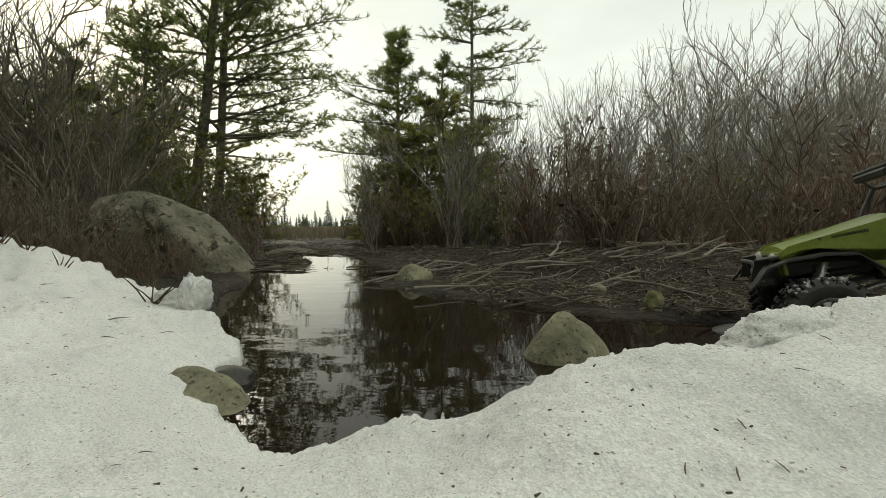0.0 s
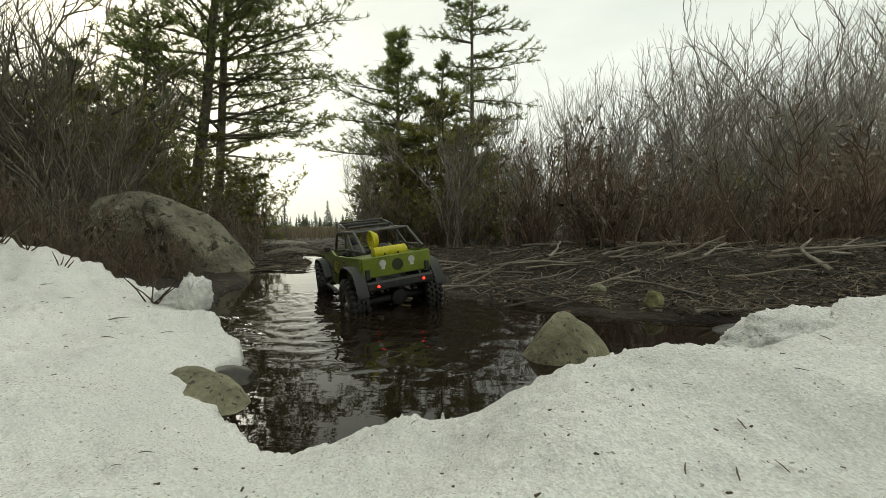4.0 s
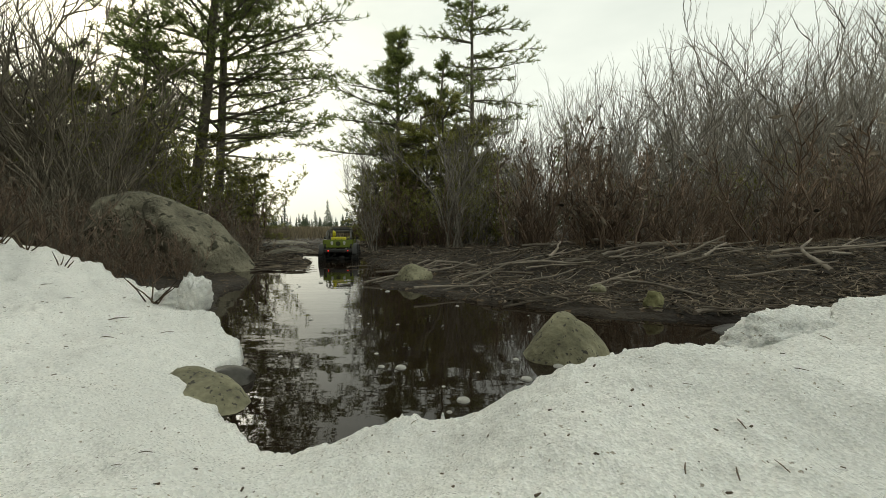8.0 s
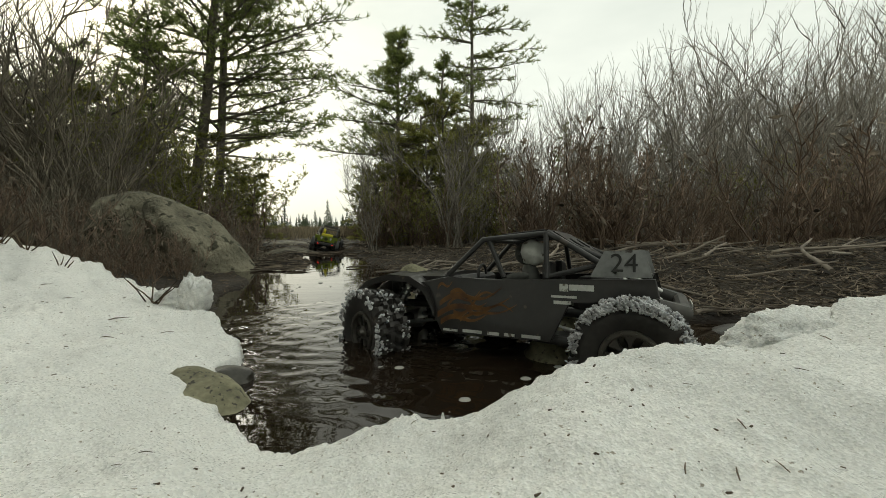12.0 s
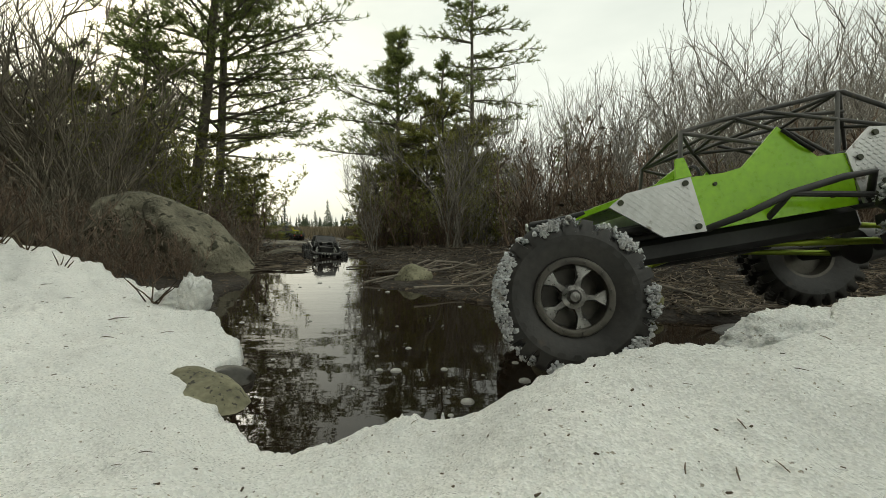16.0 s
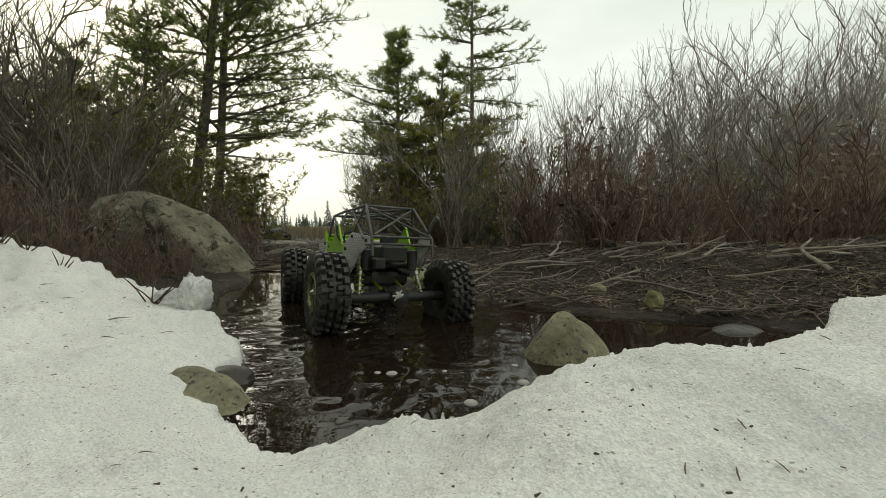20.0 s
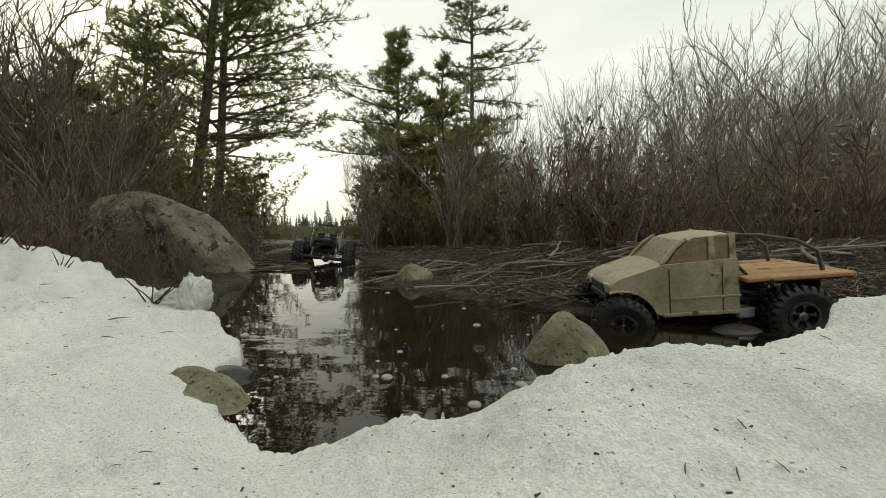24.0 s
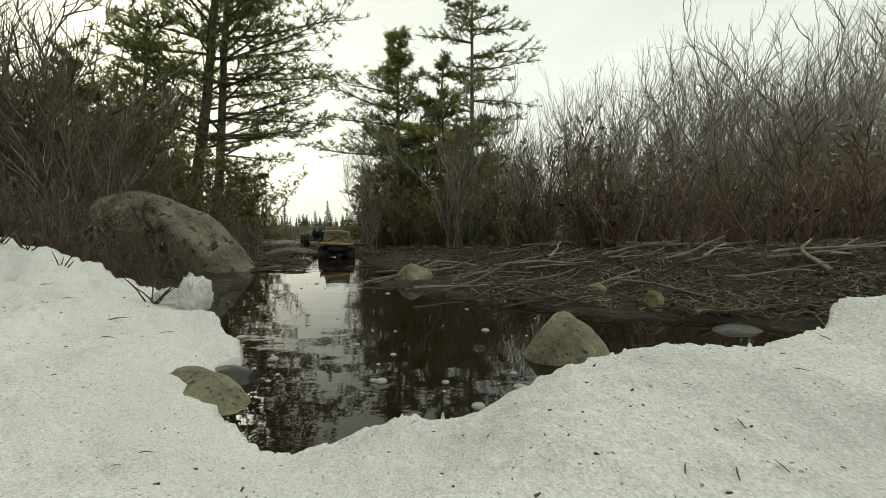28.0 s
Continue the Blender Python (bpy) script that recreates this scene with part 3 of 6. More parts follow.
def conifer(name, label, height, base_r, seed, limbs, shape, kind="pine", m=None, crook=0.02, lean=(0, 0), first=0.15, key_limbs=(), needles=None, dens=1.0, category="tree"):
    """shape(u): limb length in metres at the fraction u of the height. key_limbs: (height, azimuth in degrees, length, rise)."""
    rng = random.Random(seed)
    t = thing(name, label, category, m)
    trunk = [Vector((lean[0] * u * height + crook * math.sin(u * 7 + seed), lean[1] * u * height + crook * math.cos(u * 5 + seed), u * height - 0.08))
             for u in [i / 12 for i in range(13)]]
    part("trunk", Geo().tube(trunk, taper(base_r, 0.006, 13), 8), M_BARK, t, smooth=180)

    def on_trunk(u):
        x = min(11.999, max(0, u * 12))
        i = int(x)
        return trunk[i].lerp(trunk[i + 1], x - i)

    plan = [(h / height, radians(az), ln, rise) for h, az, ln, rise in key_limbs]
    for i in range(limbs):
        u = first + (1 - first) * ((i + rng.random()) / limbs)
        plan.append((u, rng.uniform(0, 6.283), shape(u) * rng.uniform(0.6, 1.15), rng.uniform(-0.15, 0.35) + (0.5 * u if kind == "pine" else 0.1 * u)))
    mat = needles or (M_NEEDLE if kind == "pine" else M_NEEDLE_D)
    for u, az, ln, rise in plan:
        if ln < 0.04:
            continue
        bark, green = Geo(), Geo()
        p0 = on_trunk(u)
        d = Vector((math.cos(az), math.sin(az), rise))
        k = max(4, int(ln / 0.13))
        axis = bend(p0, d, ln, k, 0.10, 0.02 if kind == "pine" else -0.01, rng)
        shoot(bark, axis, min(0.4 * base_r, 0.005 + 0.012 * ln), 0.0025, 4)
        bare = rng.uniform(0.15, 0.4) if u < 0.5 else 0.1
        for j in range(1, k + 1):
            frac = j / k
            v = (axis[j] - axis[j - 1]).normalized()
            sideways = v.cross(Vector((0, 0, 1))).normalized()
            for sgn in (-1, 1, rng.choice((-1, 1)), 0 if j == k else rng.choice((-1, 1))):
                if frac < bare and rng.random() < 0.8 or rng.random() > dens:
                    if rng.random() < 0.5:
                        shoot(bark, bend(axis[j], v + sideways * sgn + Vector((0, 0, rng.uniform(-0.5, 0.3))), rng.uniform(0.08, 0.22), 4, 0.25, 0.03, rng), 0.0026, 0.0010)
                    continue
                td = v * (0.8 if sgn else 1.5) + sideways * sgn * rng.uniform(0.5, 1.1) + Vector((0, 0, rng.uniform(-0.15, 0.4)))
                tl = min(0.34, ln * 0.42) * (1.15 - 0.6 * frac) * rng.uniform(0.6, 1.2)
                n = max(2, int(tl / 0.055))
                tw = bend(axis[j], td, tl, n, 0.16, 0.05, rng)
                shoot(bark, tw, 0.0035, 0.0015)
                for q in range(1, n + 1):
                    tv = tw[q] - tw[q - 1]
                    if kind == "pine":
                        if q == n or rng.random() < 0.5:
                            tuft(green, tw[q], tv, 0.068, rng, 14, 0.0062)
                            if rng.random() < 0.5:
                                o = Vector((rng.uniform(-1, 1), rng.uniform(-1, 1), rng.uniform(0, 1))) * 0.05
                                tuft(green, tw[q] + o, tv + o * 10, 0.065, rng, 9, 0.0068)
                    else:
                        tuft(green, tw[q], tv, 0.056, rng, 11, 0.0062)
                        rng.random() < 0.6 and tuft(green, tw[q].lerp(tw[q - 1], 0.5), tv, 0.05, rng, 6, 0.0068)
        limb = part("limb", bark, M_BARK, t, smooth=180)
        if green.f:
            part("needles", green, mat, limb, smooth=180)
    return t


def at_ground(x, y, rz=0, s=1.0, dz=0.0, rx=0, ry=0):
    return pose(x, y, gz(x, y) + dz, rx, ry, rz) @ Matrix.Scale(s, 4)


# conifers left of the trail
conifer("pine_tree", "tall crooked pine with lichened trunk and open crown", 4.3, 0.058, 31, 58, lambda u: 1.15 * (1.05 - 0.7 * u), lean=(0.16, 0.0),
        m=at_ground(-2.40, 3.7), first=0.22, dens=0.8, key_limbs=[(2.25, -5, 1.2, 0.3), (1.95, -30, 0.9, 0.3), (1.9, 190, 0.9, 0.3), (1.6, 200, 0.8, 0.1), (1.75, 8, 1.0, 0.1)])
conifer("pine_tree", "slender pine with drooping bare lower limbs", 4.0, 0.048, 32, 54, lambda u: 0.95 * (1.05 - 0.65 * u), lean=(0.10, 0.01),
        m=at_ground(-2.18, 3.75), first=0.22, dens=0.8, key_limbs=[(1.95, 3, 1.15, 0.12), (1.75, -12, 1.0, 0.1), (1.6, 10, 0.95, 0.0), (1.42, -8, 0.85, 0.02), (1.25, 12, 0.85, -0.05), (1.05, -10, 0.7, -0.1), (1.5, -40, 0.7, 0.1), (0.9, 20, 0.55, -0.1)])
conifer("pine_tree", "bushy young green pine behind bare branches", 1.95, 0.045, 33, 52, lambda u: 0.72 * (1.12 - u) ** 0.7, m=at_ground(-2.55, 3.4), first=0.12, lean=(0.03, 0), dens=0.55)
conifer("pine_tree", "dense green pine at the thicket's edge", 1.75, 0.045, 35, 48, lambda u: 0.72 * (1.1 - u) ** 0.7, m=at_ground(-3.2, 3.5), first=0.1, dens=0.45)
# conifers right of the gap
conifer("pine_tree", "shaggy green pine reaching a long limb over the gap", 2.22, 0.040, 36, 52, lambda u: 0.66 * (1.06 - u) ** 0.75, m=at_ground(-0.53, 4.3), first=0.34,
        lean=(0.035, 0), crook=0.012, dens=0.8, key_limbs=[(1.0, 182, 0.95, -0.03), (1.3, 178, 0.72, 0.1), (1.62, 172, 0.62, 0.22), (1.25, 5, 0.6, 0.1), (1.45, 200, 0.75, 0.1)])
conifer("pine_tree", "tall straight fir with tiered branches", 3.35, 0.036, 37, 46, lambda u: 0.58 * (1.12 - 0.75 * u), kind="spruce", m=at_ground(0.31, 4.65), first=0.36, crook=0.01,
        lean=(0.012, 0), dens=0.85, key_limbs=[(1.66, 2, 0.62, 0.0), (2.15, 6, 0.68, 0.18), (2.3, 178, 0.5, 0.15), (1.95, 180, 0.6, 0.05), (2.0, -12, 0.6, 0.1), (2.45, 4, 0.55, 0.1)])
conifer("spruce_tree", "thin pine half bare among the twigs", 2.15, 0.03, 38, 18, lambda u: 0.42 * (1.08 - u), m=at_ground(-0.06, 4.5), first=0.4, lean=(0.03, 0))
bushy = conifer("spruce_shrub", "low olive-green evergreen thicket by the trail", 1.15, 0.03, 39, 34, lambda u: 0.5 * (1.12 - u) ** 0.5, kind="spruce", m=at_ground(-0.20, 3.3), first=0.05, needles=M_OLIVE, dens=0.62)
for x, y, s in ((0.02, 3.35, 1.1), (-0.42, 3.5, 0.78), (0.25, 3.6, 1.0), (-0.62, 3.75, 0.62), (-0.35, 3.05, 0.55), (-0.12, 3.0, 0.75), (-0.55, 3.3, 0.6), (0.2, 3.1, 0.8),
                (-2.25, 2.75, 0.95), (-1.85, 3.3, 0.8), (-2.75, 2.75, 1.05), (-3.2, 2.9, 1.15), (-1.6, 3.4, 0.55)):
    copy_thing(bushy, at_ground(x, y, R.uniform(0, 360), s))
young = conifer("young_spruce", "small dark spruce beyond the bare shrubs", 2.6, 0.04, 44, 40, lambda u: 0.6 * (1.05 - u), kind="spruce", m=at_ground(2.6, 8.6), first=0.1, dens=0.8)
for x, y, s in ((5.1, 9.2, 1.0), (-2.78, 6.3, 0.37), (-3.7, 7.2, 0.55), (0.9, 8.0, 0.8), (6.8, 9.5, 0.9), (8.5, 10, 1.0), (3.9, 9.9, 0.9), (-5.0, 6.5, 1.1), (-6.4, 8, 1.3), (-4.6, 5.6, 0.6)):
    copy_thing(young, at_ground(x, y, R.uniform(0, 360), s))

# bare alders
ALDERS = [shrub("alder_shrub", "bare grey alder shrub with many upright twigs", h, n, 60 + i, lean=le, stout=1.3, group="bare alders")
          for i, (h, n, le) in enumerate(((1.55, 9, 0.28), (1.7, 9, 0.35), (1.4, 9, 0.3), (1.6, 9, 0.45), (1.25, 9, 0.5)))]
DARK = [shrub("alder_shrub", "dark bare alder shrub with crooked crossing branches", h, 7, 160 + i, M_DARKTWIG, lean=le, twiggy=0.8, stout=1.7, rise=0.035, group="dark alders")
        for i, (h, le) in enumerate(((1.5, 0.5), (1.35, 0.8), (1.6, 0.65)))]
LEFT_SPOTS = []
spots = []
for i in range(70):                                        # right bank
    y = R.uniform(2.3, 5.2)
    lo, hi = 0.36 - 0.323 * y, 1.18 * y + 0.4
    x = lo + (hi - lo) * (i + R.random()) / 70
    u = x / y
    want = 0.3 + 0.32 * min(1, max(0, (u + 0.24) / 0.2)) + 0.36 * min(1, max(0, (u - 0.05) / 0.75)) + 0.07 * R.uniform(-1, 1)
    spots.append((x, y, (1.40 - 0.08 * min(1, max(0, (u - 0.1) / 0.3))) * want * (0.35 + 0.235 * y)))
for i in range(27):                                        # left bank
    y = R.uniform(1.75, 4.4)
    hi, lo = -0.38 * y - 0.45, -1.25 * y - 0.2
    x = lo + (hi - lo) * (i + R.random()) / 27
    u = -x / y
    want = 0.30 + 0.32 * min(1, max(0, (u - 0.45) / 0.14)) + 0.5 * min(1, max(0, (u - 0.62) / 0.3)) + 0.08 * R.uniform(-1, 1)
    LEFT_SPOTS.append((x, y, 0.80 * want * (0.32 + 0.26 * y)))
used = set()
for i, (x, y, s) in enumerate(spots):
    if math.hypot(x + 1.1, y - 1.65) < 0.55 or (x > 0 and y < 1.9) or (y < 3.0 and -0.4 < x < 0.0):
        continue
    k = R.randrange(5)
    m = at_ground(x, y, R.uniform(0, 360), s)
    if k not in used:
        used.add(k)
        ALDERS[k].matrix_basis = m
    else:
        copy_thing(ALDERS[k], m)

LEFT_SPOTS += [(-1.75, 1.85, 0.75), (-2.15, 2.2, 1.1), (-1.95, 2.4, 0.85), (-1.65, 2.35, 0.65), (-2.3, 2.5, 1.3), (-2.05, 2.35, 1.15), (-2.6, 2.75, 1.4), (-2.45, 2.35, 1.2), (-2.9, 2.95, 1.5), (-1.95, 2.2, 0.95), (-2.75, 2.6, 1.65), (-2.5, 2.45, 1.5), (-2.2, 2.15, 1.3), (-2.4, 2.7, 1.55), (-2.05, 2.0, 1.25)]     # tall twigs over the boulders
used = set()
for x, y, s in LEFT_SPOTS:
    if math.hypot(x + 1.1, y - 1.65) < 0.55:
        continue
    k = R.randrange(3)
    m = at_ground(x, y, R.uniform(0, 360), s)
    if k not in used:
        used.add(k)
        DARK[k].matrix_basis = m
    else:
        copy_thing(DARK[k], m)
for x, y, s in ((-1.5, 0.3, 0.8), (-1.7, -0.2, 1.0), (-1.9, 0.7, 1.0), (-2.1, 0.1, 1.2), (-1.9, -0.9, 1.1), (-2.4, 0.8, 1.3), (-2.5, -0.6, 1.4), (-1.4, -1.4, 1.0), (-2.2, 1.2, 1.1), (1.9, -0.7, 1.0), (2.3, -0.1, 1.1), (1.5, -1.5, 1.1)):
    copy_thing(ALDERS[R.randrange(5)], at_ground(x, y, R.uniform(0, 360), s))     # thicket beside the snow, out of view, added to shade it
# tall spruces outside the view, added to cut skylight on the left snow
for x, y, s in ((-2.9, 0.4, 1.5), (-3.4, 1.3, 1.6), (-4.0, 0.2, 1.9)):
    copy_thing(young, at_ground(x, y, R.uniform(0, 360), s))

# low red-brown undergrowth with clinging dead leaves
LOW = [shrub("leatherleaf_shrub", "low red-brown shrub with clinging dead leaves", h, n, 80 + i, M_REDTWIG, lean=0.9, leaves=lv, twiggy=0.75, group="low undergrowth", leaf_mat=M_LEAF, twin=True)
       for i, (h, n, lv) in enumerate(((0.5, 5, 14), (0.42, 5, 24), (0.6, 4, 9)))]
used = set()
for i in range(120):
    if i < 80:
        y = 1.35 + 1.9 * R.random() ** 1.3
        x = R.uniform(0.35 if y < 1.8 else 0.05 if y < 2.2 else 0.4 - 0.323 * y, 1.25 * y + 0.3)
    else:
        y = R.uniform(1.25, 3.6)
        x = R.uniform(-1.3 * y - 0.3, -0.38 * y - 0.42)
        if math.hypot(x + 1.1, y - 1.65) < 0.5:
            y += 0.75
    k = R.randrange(3)
    m = at_ground(x, y, R.uniform(0, 360), R.uniform(0.7, 1.25))
    if k not in used:
        used.add(k)
        LOW[k].matrix_basis = m
    else:
        copy_thing(LOW[k], m)
for i in range(22):                                        # thicket between the snow and the boulders
    x, y = R.uniform(-1.75, -0.72), R.uniform(0.98, 1.42)
    if x > -0.9 and y > 1.25:
        y -= 0.2
    copy_thing(LOW[i % 3], at_ground(x, y, R.uniform(0, 360), R.uniform(0.3, 0.62) * (1.0 if x < -0.95 else 0.6)))
GREENLOW = shrub("olive_shrub", "olive-green broom-like shrub beside the boulder", 0.9, 9, 95, M_TWIG, lean=0.6, leaves=260, group="olive shrubs", leaf_mat=M_OLIVE, leaf_size=0.035)
for i in range(26):                                        # brown brush along both edges of the trail
    y = 2.35 + 2.6 * i / 26 + R.uniform(0, 0.15)
    x = 0.44 - 0.323 * y + abs(R.gauss(0, 0.12)) if i % 2 else -0.56 - 0.35 * y - abs(R.gauss(0, 0.12))
    copy_thing(LOW[i % 3], at_ground(x, y, R.uniform(0, 360), R.uniform(0.5, 0.9)))
GREENLOW.matrix_basis = at_ground(-1.75, 2.6, 0, 1.0)
for x, y, s in ((-2.2, 2.5, 1.2), (-2.0, 3.1, 1.3), (-2.7, 2.9, 1.5), (-1.75, 3.2, 0.9), (-3.0, 2.4, 1.3), (-1.9, 3.9, 1.1), (2.3, 3.0, 0.9), (1.3, 2.9, 0.7), (3.3, 3.4, 1.0), (-2.5, 2.1, 0.9), (-0.28, 2.75, 0.55), (0.02, 2.9, 0.8), (-0.45, 3.1, 0.7), (0.3, 3.0, 0.9), (-0.62, 3.6, 0.7), (-0.1, 3.15, 0.95), (0.15, 2.6, 0.6), (-0.12, 2.55, 0.5)):
    copy_thing(GREENLOW, at_ground(x, y, R.uniform(0, 360), s))

# ---- far distance: brush field and conifers; nearer trees out of view for shade ----
g = Geo()
for _ in range(16000):
    y = 4.6 * (8 ** R.random())
    x = R.uniform(-0.62, 0.1) * y - 0.1
    if abs(x + 0.335 * y + 0.04) < 0.34 + 0.02 * y and y < 6:
        continue
    h = R.uniform(0.05, 0.15) + 0.007 * y
    a, w = R.uniform(0, 6.28), 0.0022 + 0.0006 * y
    z = gz(x, y)
    dx, dy = R.uniform(-0.07, 0.07), R.uniform(-0.07, 0.07)
    g.add([(x - w * math.cos(a), y - w * math.sin(a), z - 0.03), (x + w * math.cos(a), y + w * math.sin(a), z - 0.03), (x + dx, y + dy, z + h)], [(0, 1, 2)])
tagged(part("dry_brush", g, M_REED, smooth=None), "pale dry grass and brush across the open bog", "brush", kind="stuff")


def far_conifer(geo, x, y, z, h, rng):
    geo.tube([(x, y, z - 0.3), (x, y, z + h)], [h * 0.018, h * 0.003], 4, cap=False)
    tiers = 9
    for i in range(tiers):
        u = 0.12 + 0.86 * i / tiers
        r = h * 0.17 * (1.06 - u) * rng.uniform(0.7, 1.25)
        for k in range(7):
            a = 6.283 * (k + rng.random()) / 7
            c, s = math.cos(a), math.sin(a)
            w = 0.35 * r
            zz = z + h * (u + rng.uniform(-0.03, 0.03))
            geo.add([(x, y, zz + h * 0.07), (x + c * r - s * w, y + s * r + c * w, zz - h * 0.02), (x + c * r * 1.15, y + s * r * 1.15, zz), (x + c * r + s * w, y + s * r - c * w, zz - h * 0.02)],
                    [(0, 1, 2), (0, 2, 3)])


g, rng = Geo(), random.Random(5)
for _ in range(330):
    y = rng.uniform(60, 130)
    x = rng.uniform(-1.5, 1.5) * y
    far_conifer(g, x, y, gz(x, y) - 0.1, rng.uniform(1.6, 4.2) + (2.4 if abs(x / y + 0.29) > 0.16 else 0), rng)
for _ in range(110):
    y = rng.uniform(45, 85)
    x = rng.uniform(-0.55, -0.12) * y
    far_conifer(g, x, y, gz(x, y) - 0.1, rng.uniform(0.018, 0.034) * y + 0.25, rng)
for u, v in ((-0.396, 0.066), (-0.32, 0.052), (-0.24, 0.05), (-0.36, 0.045), (-0.21, 0.045)):
    far_conifer(g, u * 80, 80, gz(u * 80, 80) - 0.1, v * 80, rng)
for _ in range(80):
    y = rng.uniform(13, 26)
    x = rng.choice((rng.uniform(-1.6, -0.62), rng.uniform(0.02, 1.7))) * y
    far_conifer(g, x, y, gz(x, y) - 0.1, rng.uniform(0.8, 1.8) + 0.05 * y, rng)
for _ in range(46):                                        # unseen woods left of the bank, added to block light on the snow
    a, r = rng.uniform(4.2, 5.05), rng.uniform(2.4, 4.6)
    far_conifer(g, r * math.sin(a), r * math.cos(a), 0.0, rng.uniform(2.6, 4.0), rng)
for _ in range(34):                                        # tall unseen firs added close by to darken the left snow
    a, r = rng.uniform(3.45, 4.84), rng.uniform(1.55, 2.3)
    far_conifer(g, r * math.sin(a), r * math.cos(a), 0.0, rng.uniform(3.0, 4.2), rng)
for _ in range(90):                                        # unseen woods behind the camera, added to dim faces turned towards it
    a, r = rng.uniform(1.75, 4.53), rng.uniform(5.5, 12)
    x, y = r * math.sin(a), r * math.cos(a)
    far_conifer(g, x, y, 0.0, rng.uniform(1.8, 3.0), rng)
tagged(part("far_woods", g, M_FAR, smooth=None), "dark ragged line of distant conifers, with unseen nearer ones added for shade", "woods", kind="stuff")
g = Geo()
far_conifer(g, -26.5, 92, gz(-26.5, 92), 6.9, rng)
tagged(part("distant_spruce", g, M_FAR, smooth=None), "lone taller spruce on the far tree line", "tree")


# ---- model cars: forward is +y, wheels stand on z = 0 ----
M_GREEN = surf("olive_lime_paint", (0.145, 0.19, 0.018), (0.21, 0.262, 0.032), scale=9, rough=0.35, bump=0.12, fine=160, depth=0.001, c3=(0.07, 0.06, 0.035), c3_at=0.66, c3_scale=45, coat=0.2)
M_LIME = surf("lime_paint", (0.27, 0.56, 0.01), (0.33, 0.64, 0.02), scale=8, rough=0.3, bump=0.08, fine=160, depth=0.001, c3=(0.10, 0.10, 0.05), c3_at=0.70, c3_scale=60, coat=0.3)
M_BLACK = surf("black_plastic", (0.022, 0.022, 0.021), (0.045, 0.044, 0.042), scale=14, rough=0.5, bump=0.15, fine=200, depth=0.001, c3=(0.07, 0.06, 0.05), c3_at=0.66, c3_scale=40)
M_CAGE = surf("muddy_grey_tube", (0.05, 0.05, 0.047), (0.10, 0.095, 0.085), scale=20, rough=0.5, bump=0.15, fine=150, depth=0.001, c3=(0.15, 0.13, 0.10), c3_at=0.64, c3_scale=50)
M_RUBBER = surf("wet_rubber", (0.024, 0.023, 0.021), (0.048, 0.044, 0.040), scale=20, rough=0.4, rough_var=0.25, bump=0.25, fine=160, depth=0.002, c3=(0.07, 0.055, 0.04), c3_at=0.66, c3_scale=35)
M_STEEL = surf("scuffed_steel", (0.45, 0.45, 0.43), (0.66, 0.66, 0.63), scale=20, rough=0.35, bump=0.15, fine=200, depth=0.001, metal=0.9, c3=(0.12, 0.10, 0.08), c3_at=0.64, c3_scale=60)
M_WORN = surf("worn_black_chrome", (0.10, 0.095, 0.085), (0.40, 0.39, 0.37), scale=55, rough=0.3, bump=0.1, fine=200, depth=0.001, metal=0.8)
M_DARKRIM = surf("dark_rim", (0.06, 0.055, 0.05), (0.13, 0.12, 0.10), scale=20, rough=0.4, bump=0.1, fine=150, depth=0.001, metal=0.6)
M_GREENRIM = surf("tarnished_olive_ring", (0.16, 0.18, 0.07), (0.28, 0.30, 0.13), scale=25, rough=0.4, bump=0.15, fine=200, depth=0.001, metal=0.6, c3=(0.05, 0.045, 0.03), c3_at=0.55, c3_scale=70)
M_TAN = surf("dusty_tan_paint", (0.33, 0.29, 0.19), (0.47, 0.42, 0.29), scale=9, rough=0.6, bump=0.15, fine=160, depth=0.001, c3=(0.17, 0.12, 0.07), c3_at=0.60, c3_width=0.12, c3_scale=22)
# opaque panes in two tan-brown tones
M_TANGLASS = surf("opaque_tan_window", (0.20, 0.145, 0.08), (0.30, 0.22, 0.13), scale=12, rough=0.3, bump=0.1, fine=150, depth=0.001)
M_WOOD = surf("wet_pine_plank", (0.30, 0.16, 0.06), (0.46, 0.27, 0.12), scale=14, rough=0.55, bump=0.3, fine=120, depth=0.002, c3=(0.12, 0.06, 0.03), c3_at=0.62, c3_scale=30, per_object=0.2)
M_YELLOW = surf("yellow_plastic", (0.50, 0.45, 0.015), (0.62, 0.56, 0.03), scale=20, rough=0.5, bump=0.1, fine=150, depth=0.001)
M_WHITE = surf("white_sticker", (0.50, 0.50, 0.46), (0.66, 0.66, 0.62), scale=30, rough=0.5, bump=0, fine=150, c3=(0.15, 0.13, 0.10), c3_at=0.62, c3_scale=90)
M_GREY = surf("grey_cloth", (0.06, 0.061, 0.055), (0.12, 0.12, 0.108), scale=20, rough=0.85, bump=0.2, fine=150, depth=0.001)
M_GRAPH = surf("graphite_shell", (0.017, 0.016, 0.015), (0.034, 0.031, 0.029), scale=10, rough=0.35, bump=0.08, fine=150, depth=0.001, c3=(0.10, 0.08, 0.06), c3_at=0.68, c3_scale=50, coat=0.3)
M_PLATE = surf("grey_plate", (0.20, 0.205, 0.20), (0.29, 0.295, 0.285), scale=20, rough=0.5, bump=0.1, fine=150, depth=0.001, c3=(0.08, 0.07, 0.06), c3_at=0.64, c3_scale=60)
M_COG = surf("dirty_grey_print", (0.24, 0.215, 0.19), (0.40, 0.37, 0.33), scale=90, rough=0.5, bump=0, fine=200, c3=(0.10, 0.085, 0.07), c3_at=0.6, c3_scale=140)
